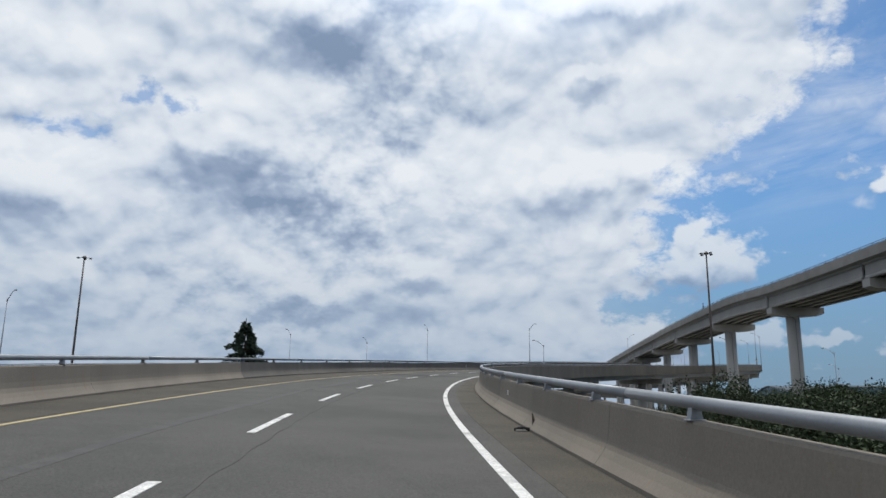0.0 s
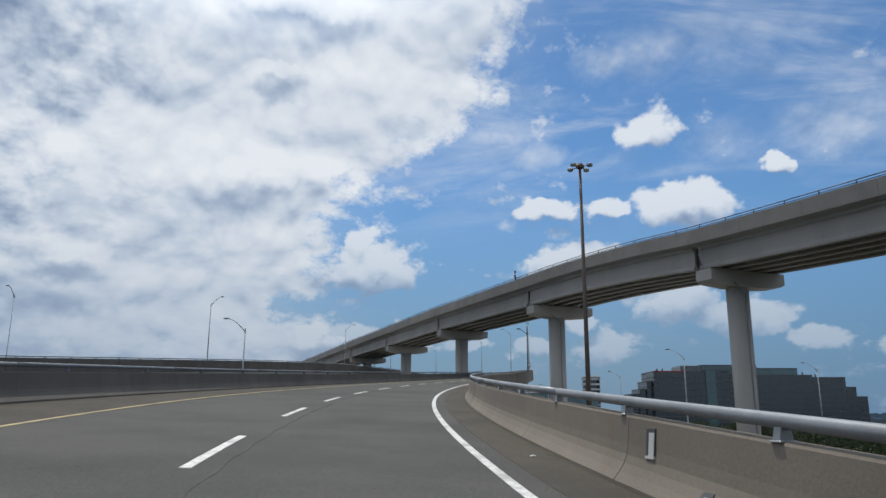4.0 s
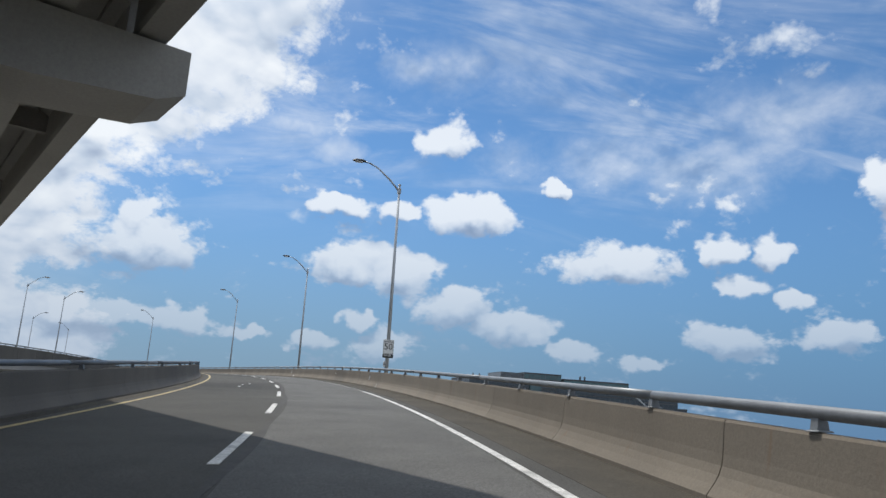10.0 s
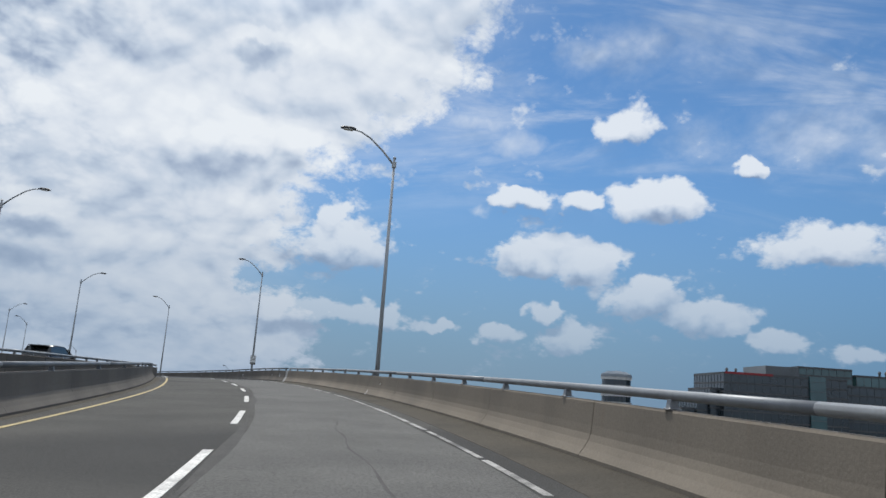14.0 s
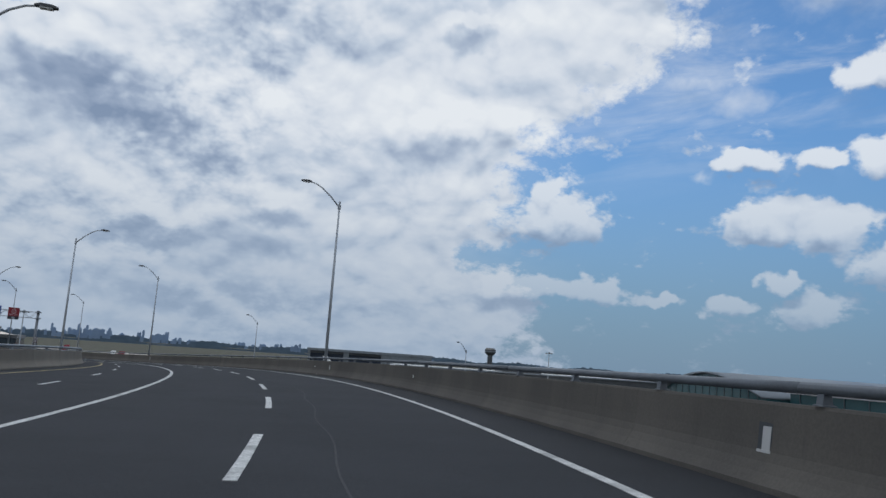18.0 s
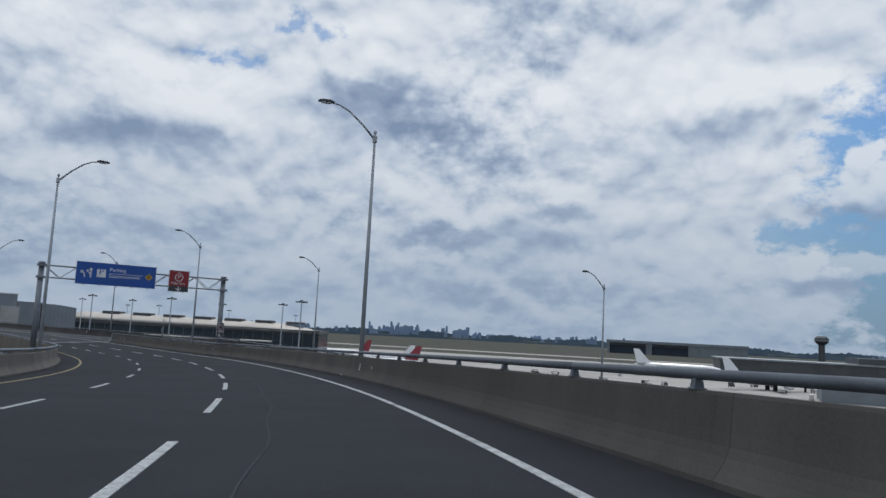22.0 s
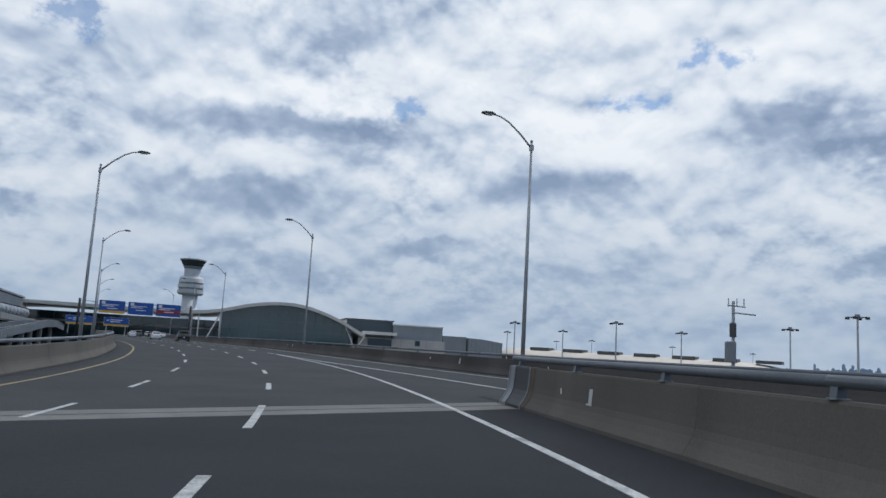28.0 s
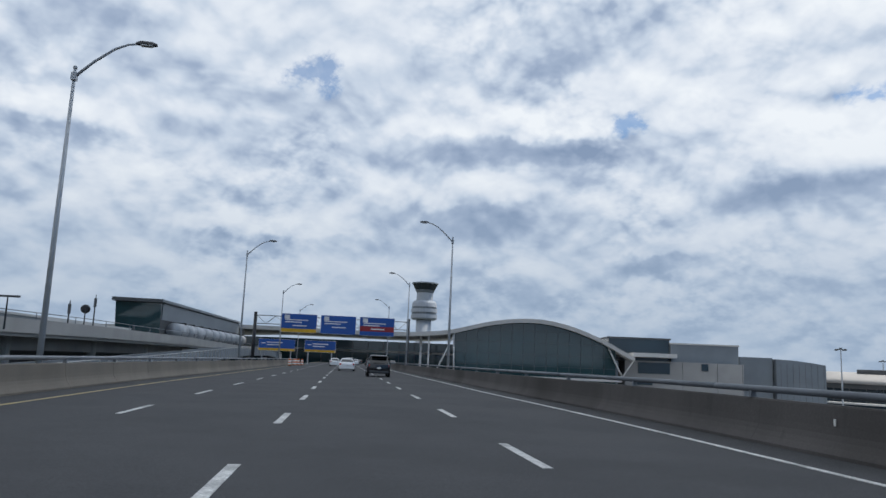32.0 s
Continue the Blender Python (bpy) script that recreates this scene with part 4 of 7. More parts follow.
wall_top = lambda s: smooth_along(WALL_TOP, s)
barrier("barrier_right_south", -38, JOINT_S - 0.5, right_wall, 1, "sunlit tan concrete barrier topped by a steel pipe rail", post_every=3.73, top=wall_top)
barrier("barrier_right_middle", JOINT_S + 0.5, 589.9, right_wall, 1, "brown-grey concrete barrier darkened for shade, topped by a steel pipe rail", 9.0, 3.73, mat=CONCRETE_DARKENED, gap=0.004, top=wall_top)
barrier("barrier_right_north", 574, 800, right_wall_n, 1, "grey concrete barrier darkened for shade, with the pipe rail of the joining ramp", 9.0, mat=CONCRETE_DARKEST, gap=0.004)
barrier("barrier_left_south", -38, 40, left_wall_s, -1, "tan concrete median barrier with a pipe rail", gap=0.003)
barrier("barrier_left_middle", 40, JOINT_S - 0.5, left_wall_s, -1, "weathered concrete median barrier, colour darkened for shade, with a pipe rail", mat=CONCRETE_SHADE, gap=0.003)
barrier("barrier_left_north", JOINT_S + 4, 800, left_wall_n, -1, "pale concrete barrier with a pipe rail")

cover_profile = [(o - 0.008, h + 0.006) for o, h in F_SHAPE]
cover = thing("barrier_joint_cover", "pale steel cover plate over the barrier joint", "cover plate", None, "", "structure")
part("plate", swept(JOINT_S - 0.49, JOINT_S + 0.49, right_wall, cover_profile, 1, 0.5, wall_top), STONE_GREY, cover)

end_cover = thing("barrier_end_cover", "rust-stained steel cover plates round the barrier end, the middle one shade-dark", "cover plate", None, "", "structure")
# middle plate is dark to imitate a shaded gap
for a, b, proud, mat in ((588.0, 588.3, 0.008, RUST), (588.34, 589.5, 0.012, DARK_STEEL), (589.54, 589.92, 0.014, STEEL)):
    part("plate", swept(a, b, right_wall, [(o - proud, h + 0.006) for o, h in F_SHAPE], 1, 0.5, wall_top), mat, end_cover)
for a in (588.29, 589.48, 589.9):
    part("rib", swept(a, a + 0.06, right_wall, [(o - 0.03, h + 0.012) for o, h in F_SHAPE], 1, 0.5, wall_top), STEEL, end_cover)

# square drain recesses with a pale plate, in the barrier face and in its sloping toe
def recess(low, high, foot, head, wide):
    """Shade-dark plate, pale plate and pale sill on a face that leans from (foot, low) to (head, high)."""
    lean = lambda h: foot + (head - foot) * (h - low) / (high - low)
    slab = lambda h0, h1, proud, y0, y1: prism([(lean(h0) - proud, h0), (lean(h1) - proud, h1), (lean(h1) + 0.05, h1), (lean(h0) + 0.05, h0)], y0, y1, "y")
    return slab(low, high, 0.003, -wide / 2, wide / 2), slab(low + 0.02, high - 0.045, 0.007, -wide / 2 + 0.02, wide / 2 - 0.09), slab(low - 0.012, low + 0.02, 0.012, -wide / 2, wide / 2)


FACE, FOOT = (0.42, 0.76, 0.196, 0.229, 0.27), (0.07, 0.27, 0.008, 0.155, 0.24)
for s, flip, off, face in [(45.8, 1, right_wall, FACE), (47.1, 1, right_wall, FOOT), (74.3, 1, right_wall, FOOT), (99.8, 1, right_wall, FACE), (98.2, 1, right_wall, FOOT), (189, 1, right_wall, FOOT), (271.6, 1, right_wall, FACE), (268.3, 1, right_wall, FOOT), (310.5, 1, right_wall, FACE), (308.5, 1, right_wall, FOOT), (347.4, 1, right_wall, FOOT),
                           (382.0, 1, right_wall, FACE), (402.8, 1, right_wall, FACE), (400.7, 1, right_wall, FOOT), (445.3, 1, right_wall, FACE), (447.9, 1, right_wall, FOOT), (506.2, 1, right_wall, FACE), (509.3, 1, right_wall, FOOT), (548.7, 1, right_wall, FOOT), (552.7, 1, right_wall, FOOT), (584.6, 1, right_wall, FACE),
                           (15, -1, left_wall_s, FACE), (107, -1, left_wall_s, FACE), (296, -1, left_wall_s, FOOT), (660, -1, left_wall_n, FACE), (612, 1, right_wall_n, FACE), (651, 1, right_wall_n, FACE)]:
    pk = thing("drain_recess", "square dark drain recess with a pale plate in the " + ("barrier face" if face is FACE else "barrier toe"), "drain", stand(s, off(s), 0.0) @ pose(0, 0, 0, 0, 0, 0 if flip > 0 else 180), "drain recesses")
    reveal, plate, sill = recess(*face)
    # dark plate 3 mm proud of the wall imitates the recess's shade
    part("reveal", reveal, SIGN_CHARCOAL, pk, "dark plate for the recess shade")
    part("plate", plate, CLAD_PALE, pk, "pale plate")
    part("sill", sill, CLAD_PALE, pk)
for s, off in [(20, right_wall), (56, right_wall), (125, right_wall), (160, right_wall), (215, right_wall), (286, right_wall), (345, right_wall), (386, right_wall), (426, right_wall), (449.3, right_wall), (503.6, right_wall), (550.5, right_wall), (554, right_wall), (586.1, right_wall), (603, right_wall_n), (616, right_wall_n), (653, right_wall_n)]:
    dl = thing("delineator", "thin white reflective strip on the barrier face", "reflector", stand(s, off(s) + 0.185, 0.5), "delineators")
    part("strip", soft_box(-0.015, -0.022, 0.02, 0.015, 0.022, 0.14, 0.008), REFLECTOR, dl)

# ---------- viaduct under the ramp ----------
viaduct = thing("ramp_viaduct", "concrete girder viaduct carrying the curved ramp", "viaduct", None, "", "structure")
for k, a in enumerate(range(96, 900, 40)):
    b = a + 40
    lo = left_wall_s if b <= 378 else left_wall_n
    hi = right_wall if b <= 586 else right_wall_n
    for w in (0.1, 0.37, 0.63, 0.9):
        part("girder", ribbon(a, b - 0.1, lambda s: lo(s) + (hi(s) - lo(s)) * w - 0.5, lambda s: lo(s) + (hi(s) - lo(s)) * w + 0.5, -0.5, 1.3, 5.0), DECK_CONCRETE, viaduct)
    mid = (lo(a) + hi(a)) / 2
    p = road(a, mid)
    if p.z - 1.8 - GROUND > 2.5:
        half = (hi(a) - lo(a)) * 0.42
        part("pier_cap", moved(box(-half, -0.9, p.z - 3.0, half, 0.9, p.z - 1.85), pose(p.x, p.y, 0, 0, 0, heading(a))), PIER_CONCRETE, viaduct)
        part("pier_column", lathe([(0.95, GROUND), (0.95, p.z - 3.0)], 20, (p.x, p.y)), PIER_CONCRETE, viaduct, "", True)

# ---------- the left-hand road that joins further on ----------
SIDE = [Vector(p) for p in ((-190, -70, 0.0), (-140, 0, 1.0), (-95, 68, 3.4), (-50, 130, 8.0), (0, 190, 12.9), (50, 240, 16.9), (88, 287, 19.0), (112, 319, 19.7), (126.3, 344.5, 19.85))]


def side(w, u=0.0, h=0.0):
    k = min(max(int(w), 0), len(SIDE) - 2)
    f = w - k
    b, c = SIDE[k], SIDE[k + 1]
    a = SIDE[k - 1] if k else 2 * b - c
    d = SIDE[k + 2] if k + 2 < len(SIDE) else 2 * c - b
    q = lambda g: 0.5 * (2 * b + (c - a) * g + (2 * a - 5 * b + 4 * c - d) * g * g + (3 * b - a - 3 * c + d) * g ** 3)
    p, t = q(f), q(f + 0.02) - q(f - 0.02)
    r = Vector((t.y, -t.x, 0)).normalized()
    return p + r * u + Vector((0, 0, h)), r


side_road = setting("road_left", loft([[side(w / 8, u, h)[0] for u, h in ((0.3, 0), (0.3, -1.7), (-11.6, -1.7), (-11.6, 0))] for w in range(0, 65)]), DECK_CONCRETE, "neighbouring elevated road that merges from the side", "road")
part("asphalt", loft([[side(w / 8, u, h)[0] for u, h in ((0.0, 0.02), (0.0, 0.0), (-11.4, 0.0), (-11.4, 0.02))] for w in range(0, 65)]), ASPHALT_OLD, side_road)
# the shade on these walls is put into their concrete colour
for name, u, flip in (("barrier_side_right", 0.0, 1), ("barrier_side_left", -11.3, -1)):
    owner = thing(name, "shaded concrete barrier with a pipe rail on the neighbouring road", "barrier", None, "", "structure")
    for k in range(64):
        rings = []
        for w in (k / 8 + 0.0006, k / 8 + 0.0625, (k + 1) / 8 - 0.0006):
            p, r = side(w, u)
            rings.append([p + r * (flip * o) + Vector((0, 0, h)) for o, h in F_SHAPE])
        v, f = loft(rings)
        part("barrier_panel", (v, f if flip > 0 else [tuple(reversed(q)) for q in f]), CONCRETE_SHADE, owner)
    for k in range(32):
        part("rail", tube([side(k / 4 + i / 16, u + flip * 0.31, 1.05)[0] for i in range(5)], 0.075, 8), STEEL, owner, "", True)
    for k in range(140):
        p, r = side(k * 8 / 140 + 0.02, u + flip * 0.31, 0.86)
        o = new("rail_post", post_proto["bright"])
        o.parent = owner
        o.matrix_basis = pose(p.x, p.y, p.z, 0, 0, math.degrees(math.atan2(r.y, r.x)))
for w in range(3, 8):
    for g in (0.2, 0.75):
        p, r = side(w + g, -5.7)
        c = thing("side_pier", "round concrete column under the neighbouring road", "pier", None, "side piers", "structure")
        part("column", lathe([(0.8, GROUND), (0.8, p.z - 1.7)], 16, (p.x, p.y)), PIER_CONCRETE, c, "", True)

# ---------- the high flyover that crosses overhead ----------
# west cap corner, pier by pier, and the height of the cap tops
FLY = [Vector((63.4, 74.0, 21.2)), Vector((65.2, 111.0, 21.9)), Vector((67.0, 148.3, 22.7)), Vector((69.0, 185.4, 23.7)), Vector((72.8, 225.4, 24.1)), Vector((76.2, 262.0, 23.95)), Vector((79.6, 299.0, 23.7)), Vector((83.0, 336.0, 23.2)), Vector((86.0, 373.0, 22.6))]
fly_way = [((FLY[min(k + 1, len(FLY) - 1)] - FLY[max(k - 1, 0)]) * Vector((1, 1, 0))).normalized() for k in range(len(FLY))]
fly_right = [Vector((d.y, -d.x, 0)) for d in fly_way]
FLY_W = 9.95
CAMBER = {1: -0.12, 2: 0.45}
SPAN_CUTS = [0.012 + 0.976 * k / 6 for k in range(7)]


def fly(k, f, u, h):
    """Between piers k and k + 1: u from the west cap corner, h above the cap."""
    p = FLY[k].lerp(FLY[k + 1], f)
    r = fly_right[k].lerp(fly_right[k + 1], f).normalized()
    return p + r * u + Vector((0, 0, h * 1.13 + CAMBER.get(k, 0.0) * 4 * f * (1 - f)))


flyover = thing("flyover", "tall concrete girder flyover crossing above the ramp", "overpass", None, "", "structure")
I_SHAPE = [(-0.36, 0.0), (0.36, 0.0), (0.38, 0.22), (0.13, 0.46), (0.13, 1.85), (0.5, 2.02), (0.5, 2.2), (-0.5, 2.2), (-0.5, 2.02), (-0.13, 1.85), (-0.13, 0.46), (-0.38, 0.22)]
for k in range(len(FLY) - 1):
    for g in range(5):
        u0 = 0.55 + g * (FLY_W - 1.1) / 4
        part("girder", loft([[fly(k, f, u0 + x, z + 0.12) for x, z in I_SHAPE] for f in SPAN_CUTS]), DECK_CONCRETE, flyover)
    for f in (0.33, 0.66):
        part("diaphragm", loft([[fly(k, f + e, u, h) for u, h in ((0.6, 1.35), (FLY_W - 0.6, 1.35), (FLY_W - 0.6, 2.1), (0.6, 2.1))] for e in (-0.004, 0.004)]), DECK_CONCRETE, flyover)
    part("deck_slab", loft([[fly(k, f, u, h) for u, h in ((-0.85, 2.50), (0.0, 2.33), (FLY_W, 2.33), (FLY_W + 0.85, 2.50), (FLY_W + 0.85, 2.65), (-0.85, 2.65))] for f in (0.0005, 0.25, 0.5, 0.75, 0.9995)]), DECK_CONCRETE, flyover)
    for u, flip in ((-0.88, 1), (FLY_W + 0.88, -1)):
        for q in range(5):
            f0, f1 = q / 5 + 0.0004, (q + 1) / 5 - 0.0004
            part("parapet_panel", loft([[fly(k, f, u + flip * o, h) for o, h in ((0, 2.52), (0.2, 2.50), (0.34, 2.52), (0.36, 2.68), (0.28, 3.84), (0.02, 3.86))] for f in (f0, f1)]), PARAPET_CONCRETE, flyover)
            part("rail", tube([fly(k, f, u + flip * 0.14, 4.20) for f in (f0, f1)], 0.055, 8), STEEL_DULL, flyover, "", True)
            part("rail", tube([fly(k, f, u + flip * 0.14, 3.98) for f in (f0, f1)], 0.045, 6), STEEL_DULL, flyover, "", True)
            for e in (0.25, 0.75):
                p = fly(k, f0 + (f1 - f0) * e, u + flip * 0.14, 3.84)
                part("rail_post", box(p.x - 0.04, p.y - 0.04, p.z, p.x + 0.04, p.y + 0.04, p.z + 0.36), DARK_STEEL, flyover)

for k, corner in enumerate(FLY):
    yaw = math.degrees(math.atan2(fly_right[k].y, fly_right[k].x))
    low = GROUND - corner.z
    pier = thing("flyover_pier", "concrete pier with a hammerhead cap and round column", "pier", pose(corner.x, corner.y, corner.z, 0, 0, yaw), "flyover piers", "structure")
    cap = [(0.0, 0.0), (FLY_W + 0.4, 0.0), (FLY_W + 0.4, -1.2), (FLY_W - 0.3, -1.5), (6.9, -1.75), (3.3, -1.75), (0.7, -1.5), (0.0, -1.2)]
    part("pier_cap", prism(cap, -2.3, 0.0, "y"), PIER_CONCRETE, pier)
    part("column", moved(loft([[(1.32 * math.cos(w), 1.0 * math.sin(w), z) for w in (2 * math.pi * i / 28 for i in range(28))] for z in (low, -1.75)]), pose(FLY_W / 2 - (0.45 if k < 4 else -0.05), -1.15, 0)), PIER_CONCRETE, pier, "", True)
    part("drain_pipe", tube([(3.0, -2.36, -1.4), (FLY_W / 2 - 0.4, -2.2, -2.4), (FLY_W / 2 - 0.4, -2.2, low)], 0.07, 8), STEEL, pier, "grey steel drain pipe")
    for g in range(5):
        u0 = 0.55 + g * (FLY_W - 1.1) / 4
        part("bearing", box(u0 - 0.3, -1.75, 0.0, u0 + 0.3, -0.55, 0.12), DARK_STEEL, pier)
    part("joint_drain", tube([(-0.5, -1.3, 2.4), (-0.46, -1.3, 1.0), (-0.1, -1.3, 0.1)], 0.06, 6), STEEL, pier, "thin white drain pipe")

camera_mast = thing("roadside_detector", "small dark detector on a short post on the parapet", "detector", pose(*fly(3, 0.06, -0.7, 3.84)))
part("post", box(-0.05, -0.05, 0, 0.05, 0.05, 1.6), DARK_STEEL, camera_mast)
part("housing", soft_box(-0.1, -0.14, 1.3, 0.1, 0.14, 1.65, 0.04), DARK_STEEL, camera_mast)
part("lower_housing", soft_box(-0.12, -0.12, 0.5, 0.12, 0.12, 0.95, 0.04), DARK_STEEL, camera_mast)

# ---------- street lamps ----------


def lamp_post(name, label, m, tall=12.15, arm=2.2, mat=None, group="street lamps", base=-0.4):
    """A tapered steel pole with one curved arm towards -x and a cobra head."""
    mat = mat or POLE_STEEL
    ob = thing(name, label, "street lamp", m, group)
    part("pole", tube([(0, 0, base), (0, 0, tall * 0.5), (0, 0, tall)], [0.12, 0.095, 0.06], 12), mat, ob, "", True)
    part("base_plate", soft_box(-0.25, -0.25, base - 0.05, 0.25, 0.25, base + 0.04, 0.02), mat, ob)
    part("finial", lathe([(0.08, tall - 0.03), (0.085, tall + 0.05), (0.03, tall + 0.1)], 10), mat, ob)
    pts = [(-0.02, 0, tall - 0.35), (-arm * 0.3, 0, tall + 0.32), (-arm * 0.62, 0, tall + 0.9), (-arm * 0.85, 0, tall + 1.15), (-arm, 0, tall + 1.2)]
    part("arm", tube(pts, [0.06, 0.055, 0.05, 0.045, 0.042], 8), mat, ob, "", True)
    part("arm_clamp", box(-0.1, -0.1, tall - 0.5, 0.1, 0.1, tall - 0.2), mat, ob)
    head = part("lamp_head", loft([[(-arm + x, y * w, tall + 1.19 + z * w2) for y, z in ((-0.14, 0.0), (0.14, 0.0), (0.12, 0.1), (0.05, 0.16), (-0.05, 0.16), (-0.12, 0.1))] for x, w, w2 in ((0.05, 0.5, 0.6), (-0.15, 0.9, 1.0), (-0.55, 1.0, 0.9), (-0.75, 0.55, 0.5))]), DARK_STEEL if mat is POLE_STEEL else mat, ob)
    part("lens", moved(box(-0.22, -0.11, -0.05, 0.22, 0.11, 0.0), pose(-arm - 0.36, 0, tall + 1.19)), REFLECTOR, head, "milky lamp lens")
    return ob


right_lamps = [(308.8, 4.75), (348.6, 5.25), (400.4, 5.6), (447.2, 5.02), (508.0, 4.6), (559.2, 4.75), (607.6, 12.1), (647.2, 8.15), (704, 8.2), (743, 7.8), (790, 7.8)]
right_lamps.insert(0, (267.4, 4.8))
right_lamps = [(q, max(w, right_wall(q) + 0.36) if q < 586 else w) for q, w in right_lamps]
proto = lamp_post("street_lamp", "tall grey steel street lamp with a single curved arm", stand(*right_lamps[0]))
for s, u in right_lamps[1:]:
    copy_thing(proto, stand(s, u, 0.4 if s == 400.4 else 0.3 if s == 447.2 else 0.45 if s == 607.6 else 0.0))
dark_lamp = thing("street_lamp", "street lamp in backlit dark grey whose straight arm reaches under the flyover", "street lamp", stand(224.1, right_wall(224.1) + 0.36), "street lamps")
part("pole", tube([(0, 0, -0.4), (0, 0, 4.4), (0, 0, 8.9)], [0.125, 0.105, 0.085], 12), POLE_GREY, dark_lamp, "", True)
part("arm", tube([(-0.05, 0, 7.5), (-0.65, 0, 8.0), (-1.25, 0, 8.42)], [0.055, 0.05, 0.045], 8), POLE_GREY, dark_lamp, "", True)
part("arm_clamp", box(-0.12, -0.12, 7.35, 0.14, 0.12, 7.65), POLE_GREY, dark_lamp)
part("lamp_head", soft_box(-1.85, -0.13, 8.36, -1.2, 0.13, 8.54, 0.05), POLE_GREY, dark_lamp)
left_lamps = [(371.7, -17.5), (423.0, -12.7), (479.4, -11.5), (526.8, -11.4), (589.0, -10.75), (624.8, -11.1), (670.0, -11.65), (719.5, -11.3), (765, -11.2), (812, -11.2)]
for s, u in left_lamps:
    copy_thing(proto, stand(s, u) @ pose(0, 0, 0, 0, 0, 180))
for w in (2.75, 4.75, 5.9, 6.55, 7.3):
    p, r = side(w, -12.2)
    copy_thing(proto, pose(p.x, p.y, p.z, 0, 0, math.degrees(math.atan2(r.y, r.x)) + 180))
for x, y, z in ((91.2, 533.4, 16.0), (128.6, 516.0, 13.9), (166, 490, 11.0)):
    copy_thing(proto, pose(x, y, z, 0, 0, 40))
tall_lamp = lamp_post("street_lamp", "very tall grey street lamp beside the far ramp", pose(-2.8, 229.9, GROUND, 0, 0, 60), 31.6, 1.6, None, "street lamps", 0.0)
for x, y, z in ((-42.9, 217.4, GROUND - 3.2), (-21.5, 229.2, GROUND - 4.2), (-63.6, 245.8, GROUND - 2.2)):
    copy_thing(tall_lamp, pose(x, y, z, 0, 0, 60))
low_lamp = [(99.3, 184.4, 5.0, -43), (128, 236, 4.6, -43), (62, 96, GROUND, 20), (150, 300, 4.0, -30), (84, 128, GROUND, 10), (27.5, 190, 6.4, 0), (138.7, 189.4, 4.3, -43)]
for x, y, z, a in low_lamp:
    copy_thing(proto, pose(x, y, z, 0, 0, a))


def high_mast(m, tall):
    ob = thing("high_mast_light", "very tall rust-brown mast with a ring of floodlights", "street lamp", m, "high masts")
    part("mast", tube([(0, 0, 0), (0, 0, tall * 0.5), (0, 0, tall)], [0.34, 0.25, 0.15], 14), MAST_STEEL, ob, "", True)
    part("head_ring", lathe([(0.35, tall - 0.25), (0.5, tall - 0.15), (0.5, tall + 0.1), (0.25, tall + 0.4)], 14), MAST_STEEL, ob)
    for k in range(4):
        a = math.pi / 2 * k + 0.35
        c, s = math.cos(a), math.sin(a)
        arm = part("bracket", tube([(0.3 * c, 0.3 * s, tall), (1.15 * c, 1.15 * s, tall - 0.12)], 0.06, 6), MAST_STEEL, ob)
        part("floodlight", moved(lathe([(0.1, 0.0), (0.34, -0.12), (0.36, -0.3), (0.26, -0.42)][::-1], 12), pose(1.35 * c, 1.35 * s, tall + 0.12)), STEEL, ob)
    return ob


mast = high_mast(pose(58.65, 156.97, GROUND), 36.0 - GROUND)
copy_thing(mast, pose(-83.2, 170.8, GROUND))


def apron_mast(m, tall):
    ob = thing("apron_floodlight_mast", "grey apron floodlight mast with a cross-shaped head", "light mast", m, "apron masts")
    part("mast", tube([(0, 0, 0), (0, 0, tall)], [0.36, 0.16], 8), POLE_STEEL, ob)
    part("head_frame", join(box(-1.6, -0.16, tall - 0.25, 1.6, 0.16, tall), box(-0.16, -1.6, tall - 0.25, 0.16, 1.6, tall), box(-0.35, -0.35, tall, 0.35, 0.35, tall + 0.4)), CLAD_GREY, ob)
    for x, y in ((-1.6, 0), (1.6, 0), (0, -1.6), (0, 1.6)):
        part("floodlight", soft_box(x - 0.32, y - 0.32, tall - 0.5, x + 0.32, y + 0.32, tall - 0.05, 0.06), DARK_STEEL, ob)
    return ob


am = apron_mast(pose(38.8, 663.2, GROUND), 27.8 - GROUND)
for x, y in ((14, 708), (-26, 696), (-30, 745), (-66, 705), (-82, 757), (-127, 782), (-136, 869), (-188, 914), (-122, 937), (-112, 1041)):
    copy_thing(am, pose(x, y, GROUND))
copy_thing(am, pose(274, 741, GROUND))

